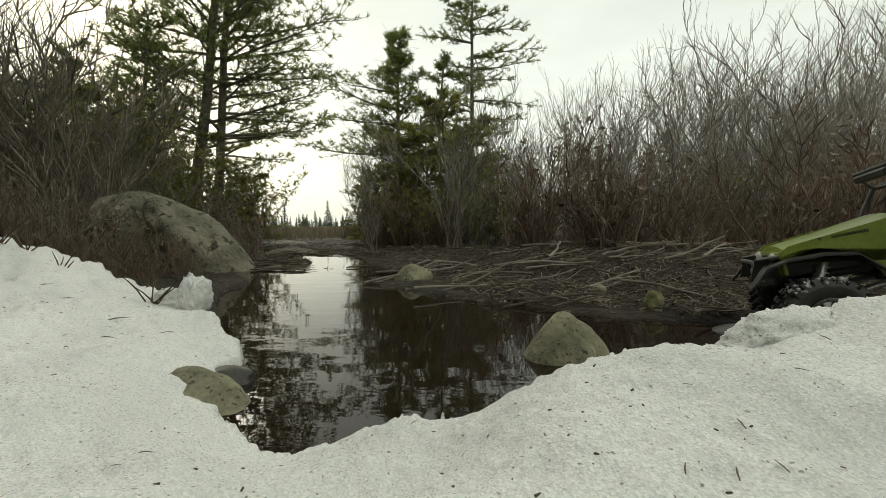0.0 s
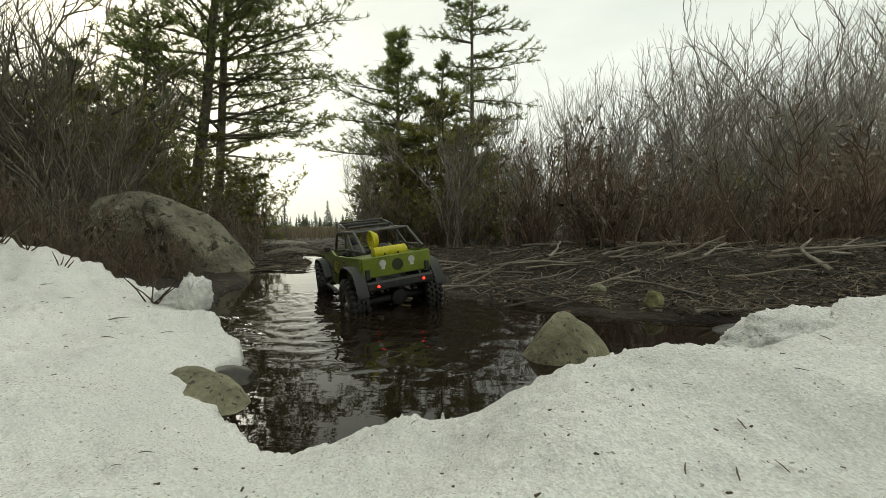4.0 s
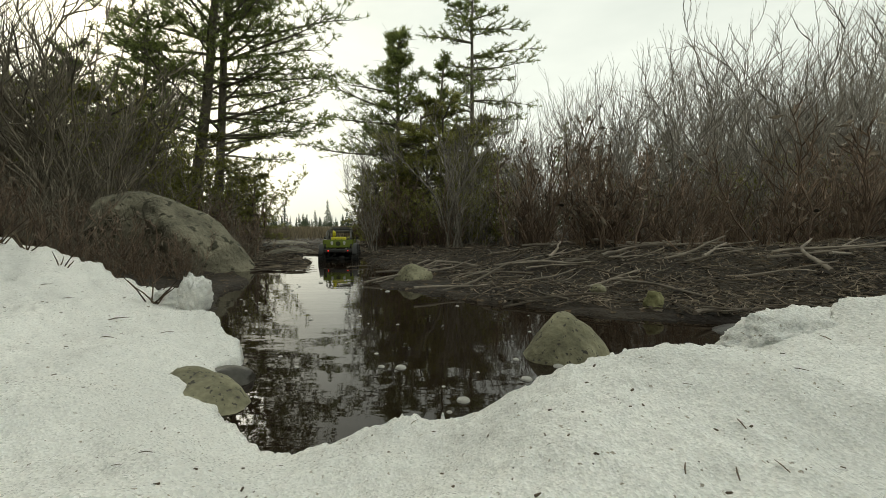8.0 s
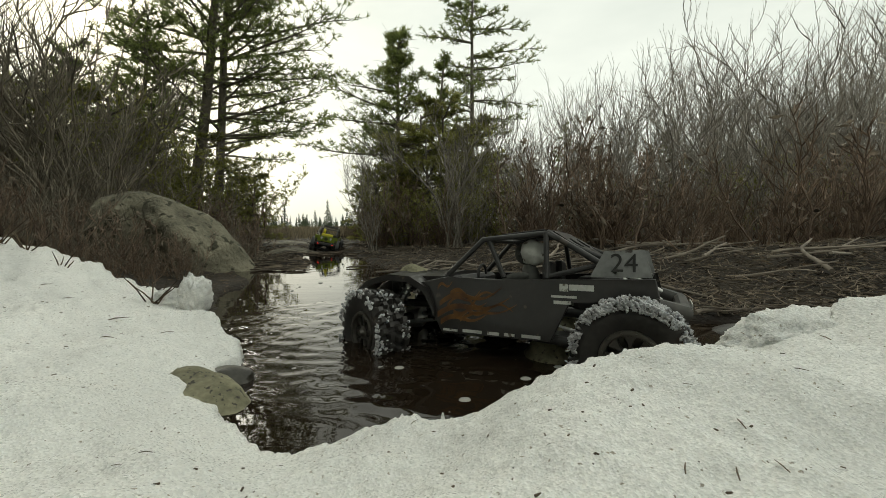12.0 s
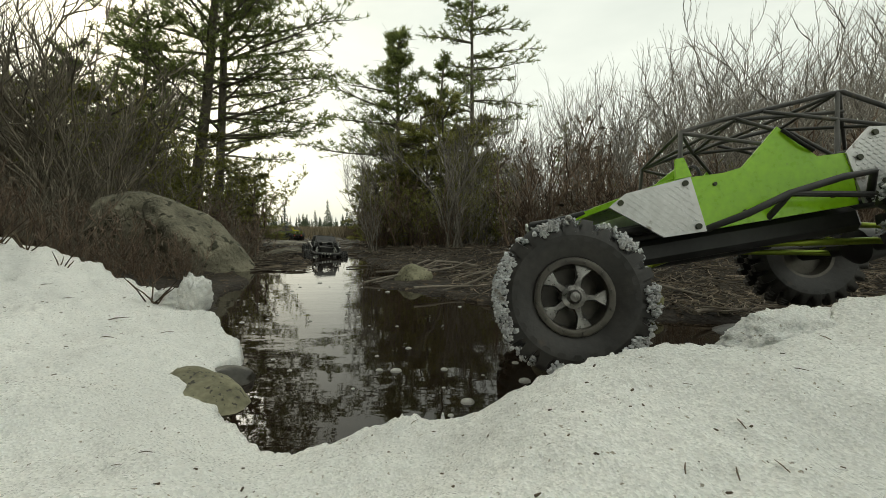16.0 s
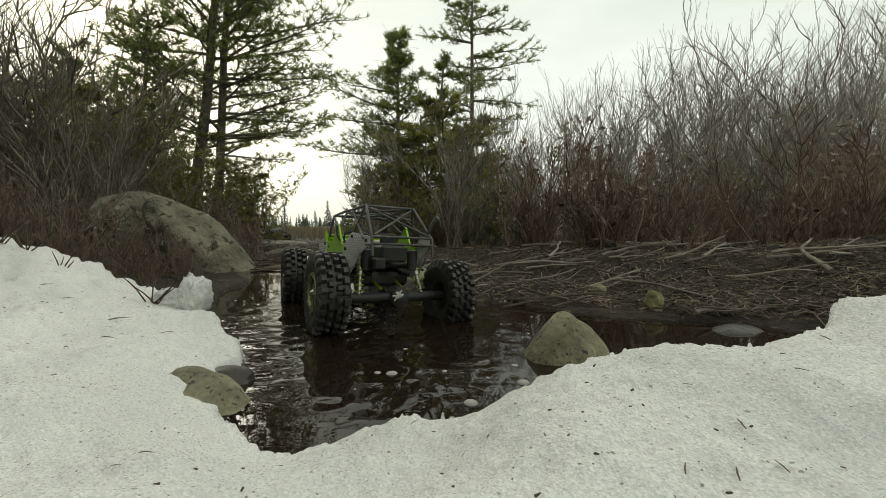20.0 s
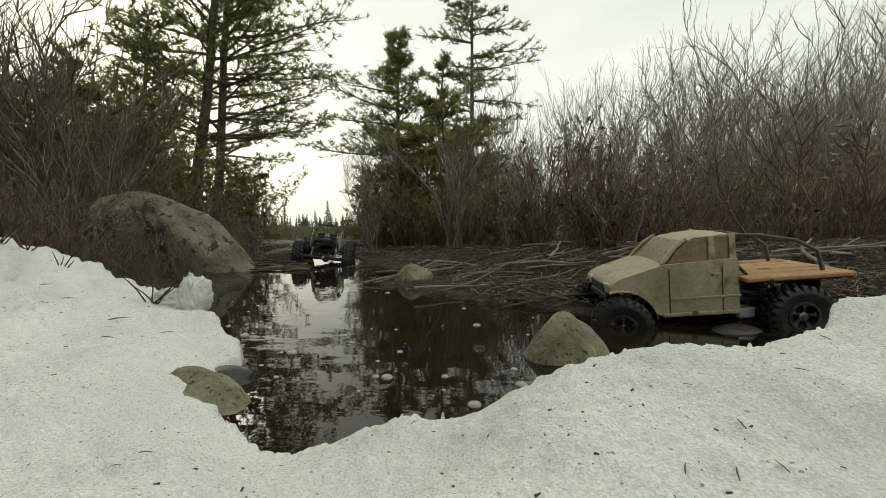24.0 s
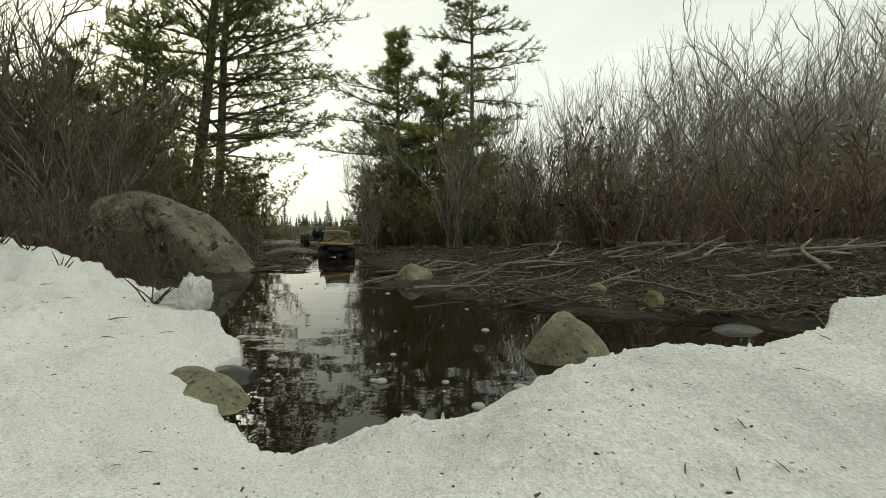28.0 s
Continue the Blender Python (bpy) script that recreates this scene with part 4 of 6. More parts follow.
M_FLAME = surf("orange_flame_print", (0.07, 0.026, 0.008), (0.22, 0.10, 0.022), scale=40, rough=0.4, bump=0, fine=150)
M_YFLAME = surf("yellow_flame_print", (0.45, 0.40, 0.02), (0.62, 0.50, 0.04), scale=40, rough=0.4, bump=0, fine=150)
M_INK = surf("dark_print", (0.02, 0.025, 0.012), (0.05, 0.055, 0.02), scale=40, rough=0.5, bump=0, fine=150)
M_ALU = surf("aluminium_tread_plate", (0.55, 0.55, 0.53), (0.72, 0.72, 0.70), scale=12, rough=0.42, bump=0.2, fine=150, depth=0.001, metal=0.55, c3=(0.25, 0.23, 0.19), c3_at=0.66, c3_scale=50)
M_LINK = surf("lime_anodised_rod", (0.25, 0.33, 0.03), (0.36, 0.44, 0.06), scale=20, rough=0.35, bump=0.1, fine=150, depth=0.001, metal=0.7)


def lamp_material(name, colour, strength):
    m = bpy.data.materials.new(name)
    m.use_nodes = True
    b = m.node_tree.nodes["Principled BSDF"]
    b.inputs["Base Color"].default_value = (*colour, 1)
    b.inputs["Emission Color"].default_value = (*colour, 1)
    b.inputs["Emission Strength"].default_value = strength
    return m


M_RED = lamp_material("red_tail_lamp", (0.9, 0.03, 0.02), 3.0)


def rods(parent, name, lists, r, material, sides=7, label=""):
    """One part for each rod; every rod is also given mirrored when it lies off the middle."""
    for pts in lists:
        part(name, Geo().tube(pts, r, sides), material, parent, label, smooth=60)
        if max(abs(p[0]) for p in pts) > 0.001 and abs(pts[0][0] + pts[-1][0]) > 0.001:
            part(name, Geo().tube([(-p[0], p[1], p[2]) for p in pts], r, sides), material, parent, label, smooth=60)


def arc(cy, cz, r, a0, a1, k):
    return [(cy + r * math.cos(radians(a0 + (a1 - a0) * i / k)), cz + r * math.sin(radians(a0 + (a1 - a0) * i / k))) for i in range(k + 1)]


def tyre_mesh(r, w, rim_r, lug, flip):
    """One closed skin: bead, sidewall and a tread of staggered lugs cut by grooves."""
    h, n, per = w / 2, 24, 8
    cross = [(-.74, rim_r * .98, 0), (-.95, rim_r + (r - rim_r) * .3, 0), (-1.0, rim_r + (r - rim_r) * .58, 0), (-.99, r - lug * 2.2, .5), (-.95, r - lug * .6, 1), (-.80, r, 1), (-.52, r, 1), (-.44, r, 2),
             (-.38, r, 3), (-.12, r, 3), (-.06, r, 2), (.06, r, 2), (.12, r, 4), (.38, r, 4), (.44, r, 2), (.52, r, 5), (.80, r, 5), (.95, r - lug * .6, 5), (.99, r - lug * 2.2, .5), (1.0, rim_r + (r - rim_r) * .58, 0),
             (.95, rim_r + (r - rim_r) * .3, 0), (.74, rim_r * .98, 0)]
    phase = {1: 0.0, 3: 0.45, 4: 0.95, 5: 0.5}
    rings = []
    for k in range(n * per):
        a = 2 * math.pi * k / (n * per)
        ring = []
        for x, rad, zone in cross:
            cut = 0.0
            if zone == 2:
                cut = lug
            elif zone == .5:
                cut = 0.0 if (k / per) % 1 < .5 else lug * .35
            elif zone:
                u = (k / per + phase[zone] + .25 * x) % 1
                cut = 0.0 if u < .58 else lug
            rr = rad - cut
            ring.append((x * h, rr * math.cos(a), rr * math.sin(a)))
        rings.append(ring)
    g = Geo()
    m, c = len(rings), len(cross)
    vs = [p for ring in rings for p in ring]
    fs = [(i * c + j, i * c + j + 1, ((i + 1) % m) * c + j + 1, ((i + 1) % m) * c + j) for i in range(m) for j in range(c - 1)]
    return g.add(vs, fs, flip)


def make_wheel(car, r, w, rim_r, rim_mat, spoke_mat, at, spokes=6, lug=0.006, meshes=None, ring_mat=None):
    """A wheel: dished rim, lugged tyre, clamp ring, spokes and hub. Its outer face looks along -x for left wheels."""
    key = (at[0] < 0, ring_mat.name if ring_mat else "")
    s = 1 if at[0] < 0 else -1
    h = w / 2
    if key not in meshes:
        flip = Matrix.Diagonal((s, 1, 1, 1))
        rim = Geo().lathe([(h * .74, rim_r), (h * .70, rim_r * .88), (h * .3, rim_r * .80), (-h * .74, rim_r * .86), (-h * .80, rim_r * 1.0)], 32, flip, cap=False)
        rim.lathe([(h * .1, rim_r * .82), (h * .12, rim_r * .02)], 24, flip, cap=False)
        ring = Geo().lathe([(-h * .74, rim_r * 1.08), (-h * .90, rim_r * 1.05), (-h * .93, rim_r * .97), (-h * .90, rim_r * .88), (-h * .74, rim_r * .85)], 32, flip, cap=False)
        for i in range(12):
            a = 6.28318 * i / 12
            ring.lathe([(-.002, .0013), (.002, .0013)], 6, flip @ pose(-h * .92, rim_r * .96 * math.cos(a), rim_r * .96 * math.sin(a)))
        spoke = Geo().plate([(-rim_r * .10, rim_r * .20), (rim_r * .10, rim_r * .20), (rim_r * .09, rim_r * .55), (rim_r * .24, rim_r * .88), (-rim_r * .24, rim_r * .88), (-rim_r * .09, rim_r * .55)], -h * .70, -h * .45, flip, c=0.0012)
        hub = Geo().lathe([(-h * .3, rim_r * .36), (-h * .74, rim_r * .32), (-h * .80, rim_r * .2), (-h * .98, rim_r * .13), (-h * 1.0, rim_r * .02)], 14, flip)
        meshes[key] = [g.mesh(nm, mt, 40) for g, nm, mt in ((rim, "wheel", M_DARKRIM), (tyre_mesh(r, w, rim_r, lug, flip), "tyre", M_RUBBER), (ring, "beadlock_ring", ring_mat or rim_mat),
                                                            (spoke, "spoke", spoke_mat), (hub, "hub", spoke_mat))]
    ms = meshes[key]
    wheel = part("wheel", ms[0], None, car, at=pose(*at))
    part("tyre", ms[1], None, wheel, "chunky black lugged tyre")
    part("beadlock_ring", ms[2], None, wheel)
    part("hub", ms[4], None, wheel)
    for i in range(spokes):
        part("spoke", ms[3], None, wheel, at=Matrix.Rotation(6.28318 * i / spokes, 4, "X"))
    return wheel


def coil(a, b, r, turns, wire):
    a, b = Vector(a), Vector(b)
    d = (b - a).normalized()
    s = d.orthogonal().normalized()
    u = d.cross(s)
    k = turns * 9
    return Geo().tube([a.lerp(b, i / k) + (s * math.cos(6.283 * i / 9) + u * math.sin(6.283 * i / 9)) * r for i in range(k + 1)], wire, 4)


def running_gear(car, yf, yr, track, zc, top, spring_mat=M_STEEL, link_mat=M_STEEL, diff_mat=M_BLACK, rail=0.035):
    """Chassis rails, two axles with gear housings, links and four coil shocks."""
    rods(car, "chassis_rail", [[(-rail, yf + .01, top - .035), (-rail, yf * .4, top - .03), (-rail, yr * .4, top - .03), (-rail, yr - .01, top - .035)]], 0.006, M_BLACK)
    part("skid_plate", Geo().box(0, 0, zc + .018, .06, .13, .012, .003), M_BLACK, car)
    part("gearbox", Geo().box(0, .02, zc + .045, .05, .09, .04, .006), M_BLACK, car)
    for y, sg in ((yf, 1), (yr, -1)):
        axle = part("axle", Geo().tube([(-track + .012, y, zc), (track - .012, y, zc)], .009, 10), M_BLACK, car, smooth=60)
        part("gear_housing", Geo().lathe([(-.018, .006), (-.014, .017), (.008, .021), (.016, .014), (.018, .004)], 16, pose(.012, y, zc), "y"), diff_mat, axle, smooth=50)
        rods(car, "lower_link", [[(-.055, y, zc - .004), (-.03, y * .22, zc + .02)]], .0038, link_mat)
        rods(car, "upper_link", [[(-.02, y, zc + .016), (-.028, y * .3, zc + .045)]], .003, link_mat)
        for sx in (-1, 1):
            a, b = (sx * .06, y, zc + .006), (sx * .048, y - sg * .03, top)
            sh = part("shock", Geo().tube([a, Vector(a).lerp(Vector(b), .5)], .0035, 8).tube([Vector(a).lerp(Vector(b), .45), b], .0062, 10), M_STEEL, car, smooth=50)
            part("spring", coil(a, b, .0085, 8, .0013), spring_mat, sh, smooth=60)
    part("drive_shaft", Geo().tube([(0.01, yf, zc + .004), (0.0, 0, zc + .025), (0.01, yr, zc + .004)], .004, 8), M_STEEL, car)


def doll(car, at, helmet=False, tilt=-12):
    """A plain seated driver doll: one mesh of rounded masses."""
    b = Geo()
    for c, r in (((0, 0, .035), (.022, .015, .033)), ((0, .004, .082), (.0145, .016, .018 if helmet else .016)), ((-.027, .018, .045), (.008, .024, .008)), ((.027, .018, .045), (.008, .024, .008)),
                 ((-.012, .03, .008), (.010, .03, .009)), ((.012, .03, .008), (.010, .03, .009))):
        prof = [(math.sin(radians(a)) * r[2], max(.0005, math.cos(radians(a)))) for a in range(-90, 91, 18)]
        b.lathe(prof, 12, Matrix.Scale(.82, 4) @ pose(*c) @ Matrix.Diagonal((r[0], r[1], 1, 1)), "z")
    return part("driver_doll", b, M_GREY, car, "plain grey seated driver doll", smooth=80, at=pose(*at, tilt, 0, 0))


def blot(parent, name, pts, material, x, thick=.0008, label=""):
    """A flat printed shape on a side panel, on both sides."""
    for s in (-1, 1):
        part(name, Geo().plate(pts, s * x, s * (x + thick)), material, parent, label, smooth=None)


def wave(y0, z0, y1, z1, amp, w, k=12):
    """A tapering flame lick as an outline."""
    up, dn = [], []
    for i in range(k + 1):
        u = i / k
        y, z = y0 + (y1 - y0) * u, z0 + (z1 - z0) * u + amp * math.sin(u * 6.5)
        h = w * (1 - u) ** 0.7 + .0004
        up.append((y, z + h))
        dn.append((y, z - h))
    return up + dn[::-1]


def lettering(parent, text, size, m, material, name="number"):
    c = bpy.data.curves.new("text", "FONT")
    c.body, c.size, c.extrude, c.align_x, c.align_y = text, size, 0.0004, "CENTER", "CENTER"
    o = new("text", c)
    me = bpy.data.meshes.new_from_object(o)
    bpy.data.objects.remove(o)
    me.materials.clear()
    me.materials.append(material)
    return part(name, me, None, parent, at=m)


# ---- olive-lime jeep ----
def build_jeep():
    car = thing("model_jeep", "muddy olive-lime radio-controlled model jeep with open roll cage", "model car")
    ws, cache = [], {}
    for x, y in ((-.085, .151), (.085, .151), (-.085, -.15), (.085, -.15)):
        ws.append(make_wheel(car, .054, .042, .026, M_STEEL, M_STEEL, (x, y, .050), 6, .006, cache, M_DARKRIM))
    running_gear(car, .151, -.15, .085, .050, .118)
    side = [(.178, .114), (.176, .129), (.164, .136), (.048, .150), (.01, .140), (-.198, .152), (-.2, .112)] + arc(-.15, .052, .076, 128, 14, 9) + [(-.078, .073), (.052, .067)] + arc(.151, .052, .076, 165, 62, 8)
    for s in (-1, 1):
        p = part("side_panel", Geo().plate(side, s * .079, s * .074), M_GREEN, car)
        for cy, r0 in ((.151, .076), (-.15, .076)):
            d = -.012 if cy > 0 else 0.0
            a = [(cy - .080, .082), (cy - .068, .104 + d), (cy - .050, .126 + d), (cy - .02, .1325 + d), (cy + .02, .1325 + d), (cy + .046, .126 + d), (cy + .062, .108 + d), (cy + .070, .09)]
            rr = [[(s * .074, y, z), (s * .097, y, z - .002), (s * .097, y, z - .005), (s * .074, y, z - .005)] for y, z in a]
            part("fender_flare", Geo().loft(rr), M_BLACK, car, "matte black fender flare", smooth=40)
        for cy in (.151, -.15):
            part("inner_fender", Geo().plate([(cy - .062, .092), (cy - .05, .122), (cy + .05, .122), (cy + .062, .092)], s * .046, s * .05), M_BLACK, car)
            part("wheel_well", Geo().box(s * .062, cy, .1235, .03, .1, .003, .001), M_BLACK, car)
        part("rocker_slider", Geo().tube([(s * .074, .07, .07), (s * .096, .055, .064), (s * .096, -.065, .064), (s * .074, -.08, .07)], .0045, 8), M_BLACK, car)
        part("headlight", Geo().lathe([(0, .0105), (.004, .0105), (.0065, .007), (.0068, .001)], 16, pose(s * .047, .177, .118), "y"), M_WHITE, car, smooth=50)
        tl = part("tail_light", Geo().box(s * .066, -.206, .118, .010, .005, .022, .002), M_BLACK, car)
        part("tail_lamp", Geo().lathe([(-.003, .0008), (-.0025, .0028), (0, .0028)], 10, pose(s * .050, -.2185, .094), "y"), M_RED, car, "small glowing tail lamp")
        part("seat", Geo().box(s * .032, -.012, .105, .038, .042, .012, .004).box(s * .032, -.036, .13, .036, .012, .05, .004), M_BLACK, car, smooth=40)
        part("mirror", Geo().box(s * .092, .028, .156, .014, .005, .012, .002), M_BLACK, car)
    hood = [[(x, y, z + .007 * (1 - (x / .075) ** 2) * 1.0) for x in (-.075, -.06, -.03, 0, .03, .06, .075)] + [(.075, y, z - .012), (-.075, y, z - .012)] for y, z in ((.174, .122), (.168, .130), (.10, .139), (.048, .148))]
    part("hood", Geo().loft(hood), M_GREEN, car, smooth=40)
    part("hood_bar", Geo().box(-.0775, .1, .1375, .003, .038, .005, .0005, pose(0, 0, 0)), M_INK, car)
    gr = part("grille", Geo().box(0, .174, .112, .148, .006, .034, .003), M_GREEN, car)
    for i in range(7):
        part("grille_slot", Geo().box(-.024 + .008 * i, .1775, .112, .0042, .002, .024, .0006), M_INK, gr)
    part("floor_pan", Geo().box(0, -.08, .086, .15, .24, .006, .002), M_BLACK, car)
    part("dashboard", Geo().box(0, .024, .132, .14, .018, .024, .005), M_BLACK, car)
    part("steering_wheel", Geo().tube([(-.032 + .014 * math.cos(a / 2), .004 - .006 * math.sin(a / 2), .142 + .013 * math.sin(a / 2)) for a in range(13)], .002, 6), M_BLACK, car)
    part("rear_deck", Geo().box(0, -.14, .14, .148, .118, .006, .002), M_GREEN, car)
    tg = part("tailgate", Geo().box(0, -.202, .131, .152, .006, .042, .002), M_GREEN, car)
    for s in (-1, 1):
        part("sticker", Geo().lathe([(-.0006, .0075), (.0006, .0075)], 12, pose(s * .032, -.2055, .137), "y").box(s * .032, -.2055, .128, .008, .0012, .006, .0003), M_WHITE, tg, "white skull-like blot")
    part("emblem", Geo().lathe([(-.0006, .0125), (.0006, .0125)], 18, pose(0, -.2055, .131), "y"), M_INK, tg)
    part("rear_bumper", Geo().box(0, -.212, .094, .15, .014, .02, .004), M_BLACK, car)
    part("front_bumper", Geo().box(0, .192, .088, .12, .018, .014, .004), M_BLACK, car)
    part("winch", Geo().lathe([(-.026, .010), (.026, .010)], 12, pose(0, .19, .1), "x"), M_STEEL, car)
    rods(car, "bumper_hoop", [[(-.05, .2, .09), (-.042, .203, .12), (.042, .203, .12), (.05, .2, .09)]], .0032, M_CAGE)
    # cage and windscreen frame
    rods(car, "cage_rail", [[(-.068, .04, .149), (-.066, .016, .191), (-.063, -.02, .197), (-.062, -.124, .2), (-.065, -.196, .160)]], .0034, M_CAGE)
    rods(car, "cage_post", [[(-.064, -.05, .143), (-.062, -.05, .198)], [(-.066, -.12, .15), (-.06, -.052, .196)], [(-.065, -.19, .163), (-.066, -.06, .158)]], .0031, M_CAGE)
    rods(car, "cage_bar", [[(-.064, .012, .19), (.064, .012, .19)], [(-.062, -.05, .198), (.062, -.05, .198)], [(-.062, -.127, .2), (.062, -.127, .2)], [(-.062, -.127, .199), (.062, -.05, .197)],
                           [(-.068, .03, .149), (.068, .03, .149)]], .0028, M_CAGE)
    rods(car, "roof_rack_bar", [[(-.058, .034, .217), (.058, .034, .217)], [(-.058, .034, .217), (-.058, -.035, .207)], [(-.058, -.035, .207), (-.062, -.045, .197)], [(-.058, .034, .217), (-.065, .016, .191)], [(-.05, -.035, .207), (.05, -.035, .207)]], .0025, M_CAGE)
    part("light_bar", Geo().box(0, .034, .208, .10, .012, .012, .003), M_BLACK, car)
    # yellow rope coil and dry bag
    rope = Geo()
    for k in range(4):
        rope.tube([(-.03 + .0035 * k, -.138 + (.021 - .002 * k) * math.cos(a * .33 + k), .180 + (.020 - .0022 * k) * math.sin(a * .33 + k)) for a in range(20)], .0024, 6)
    part("rope_coil", rope, M_YELLOW, car, "yellow rope coil hung on the cage", smooth=60)
    part("dry_bag", Geo().lathe([(-.04, .006), (-.036, .012), (.036, .012), (.04, .006)], 14, pose(.0, -.165, .155), "x"), M_YELLOW, car, "yellow rolled dry bag", smooth=50)
    rods(car, "bag_strap", [[(.015, -.178, .15), (.015, -.165, .1685), (.015, -.152, .15)]], .002, M_BLACK)
    doll(car, (-.032, -.018, .108))
    # flame and cog prints
    for y, z, r in ((.055, .113, .0095), (.032, .118, .009), (.051, .088, .0135), (-.076, .125, .0135)):
        cog = [(y + (r if k % 2 else r * .82) * math.cos(6.283 * k / 20), z + (r if k % 2 else r * .82) * math.sin(6.283 * k / 20)) for k in range(20)]
        blot(car, "cog_print", cog, M_COG, .0793)
        for k in range(8):                     # bolt holes round each cog
            cy, cz = y + r * .55 * math.cos(.785 * k), z + r * .55 * math.sin(.785 * k)
            blot(car, "cog_hole", [(cy + r * .1 * math.cos(1.05 * q), cz + r * .1 * math.sin(1.05 * q)) for q in range(6)], M_INK, .0802)
    for y0, z0, y1, z1, am, w in ((.027, .119, -.043, .131, .0035, .0036), (.03, .112, -.022, .123, .003, .0028), (.030, .099, -.030, .110, .004, .004), (.028, .106, -.012, .114, .003, .0026)):
        blot(car, "flame_print", wave(y0, z0, y1, z1, am, w), M_YFLAME, .0792, .0006)
        blot(car, "flame_outline", wave(y0 + .003, z0, y1 - .004, z1, am, w * 1.5), M_INK, .0791, .0005)
    ring = arc(-.045, .088, .0135, 0, 330, 18)
    blot(car, "emblem_print", ring + arc(-.045, .088, .0118, 330, 0, 18), M_INK, .0792)
    for s in (-1, 1):
        lettering(car, "12", .017, pose(s * .0796, -.045, .088, 90, 0, -90 if s < 0 else 90), M_INK)
    return car, ws


# ---- black buggy ----
def build_buggy():
    car = thing("model_buggy", "black radio-controlled desert buggy with orange flame print", "model car")
    ws, cache = [], {}
    for x, y in ((-.101, .1725), (.101, .1725), (-.101, -.1725), (.101, -.1725)):
        ws.append(make_wheel(car, .062, .050, .029, M_DARKRIM, M_DARKRIM, (x, y, .062), 8, .0072, cache))
    running_gear(car, .1725, -.1725, .101, .062, .125, diff_mat=M_STEEL)
    side = [(.11, .128), (.06, .138), (-.02, .137), (-.195, .143), (-.20, .12), (-.105, .112), (-.082, .063), (.069, .06), (.083, .085)]
    for s in (-1, 1):
        p = part("side_panel", Geo().plate(side, s * .082, s * .076, c=.001), M_GRAPH, car)
        fl = [[(s * .045, y, z), (s * .088, y, z - .003), (s * .09, y, z - .012), (s * .045, y, z - .008)] for y, z in ((.225, .108), (.20, .13), (.16, .142), (.12, .140), (.09, .125), (.078, .095))]
        part("front_fender", Geo().loft(fl), M_GRAPH, car, smooth=40)
        part("number_panel", Geo().plate([(-.126, .143), (-.142, .174), (-.184, .175), (-.192, .144)], s * .071, s * .068), M_PLATE, car, "grey number plate panel")
        m = pose(s * .0725, -.163, .159, 90, 0, -90 if s < 0 else 90)
        lettering(car, "24", .03, m, M_BLACK)
        part("shock_tower", Geo().box(s * .05, .165, .12, .012, .02, .03, .003), M_BLACK, car)
        part("seat", Geo().box(s * .03, -.045, .10, .036, .04, .012, .004).box(s * .03, -.068, .13, .034, .012, .06, .004), M_BLACK, car, smooth=40)
    nose = [[(x, y, z + .006 * (1 - (x / h) ** 2)) for x in (-h, -h * .6, 0, h * .6, h)] + [(h, y, z - .02), (-h, y, z - .02)] for y, z, h in ((.225, .105, .03), (.2, .122, .04), (.15, .135, .05), (.07, .138, .074))]
    part("hood", Geo().loft(nose), M_GRAPH, car, smooth=40)
    part("dashboard", Geo().box(0, .055, .125, .13, .02, .028, .005), M_BLACK, car)
    part("floor_pan", Geo().box(0, -.03, .068, .15, .2, .006, .002), M_BLACK, car)
    part("steering_wheel", Geo().tube([(-.03 + .014 * math.cos(a / 2), .03, .14 + .014 * math.sin(a / 2)) for a in range(13)], .002, 6), M_BLACK, car)
    part("engine", Geo().box(0, -.13, .115, .07, .06, .05, .006), M_BLACK, car)
    rods(car, "cage_rail", [[(-.073, .066, .138), (-.061, .015, .189), (-.052, -.073, .197), (-.068, -.155, .148)]], .004, M_BLACK)
    rods(car, "cage_post", [[(-.072, -.075, .139), (-.056, -.07, .197)], [(-.074, -.02, .139), (-.059, .008, .189)], [(-.056, -.072, .195), (-.04, -.19, .14)], [(-.07, -.078, .142), (-.06, -.145, .16)]], .0035, M_BLACK)
    rods(car, "cage_bar", [[(-.061, .015, .189), (.061, .015, .189)], [(-.055, -.07, .197), (.055, -.07, .197)], [(-.07, -.155, .148), (.07, -.155, .148)], [(-.055, -.07, .196), (.066, -.15, .15)], [(-.045, -.185, .14), (.045, -.185, .14)]], .0035, M_BLACK)
    roof = part("roof_panel", Geo().plate([(-.056, .038), (-.052, -.038), (.052, -.038), (.056, .038)], -.0015, .0015, axis="z"), M_GRAPH, car, at=pose(0, -.034, .197, -5.5, 0, 0))
    for i in range(5):
        part("roof_rib", Geo().box(-.036 + .018 * i, 0, .0025, .004, .06, .002, .0006), M_BLACK, roof)
    back = part("rear_window_panel", Geo().plate([(-.05, 0), (-.06, -.06), (.06, -.06), (.05, 0)], -.001, .001, axis="z"), M_GRAPH, car, at=pose(0, -.078, .199, 33, 0, 0))
    for s in (-1, 1):
        part("vent", Geo().lathe([(-.002, .011), (.002, .011)], 14, pose(s * .024, -.028, .001), "z"), M_BLACK, back)
    bar = part("rear_bumper_tube", Geo().tube([(-.085, -.195, .115), (-.07, -.222, .108), (.07, -.222, .108), (.085, -.195, .115)], .0085, 10), M_CAGE, car, "grey plastic rear bumper tube")
    for i in range(4):
        part("white_mark", Geo().box(-.024 + .015 * i, -.2315, .109, .009, .0012, .009, .0003), M_WHITE, bar)
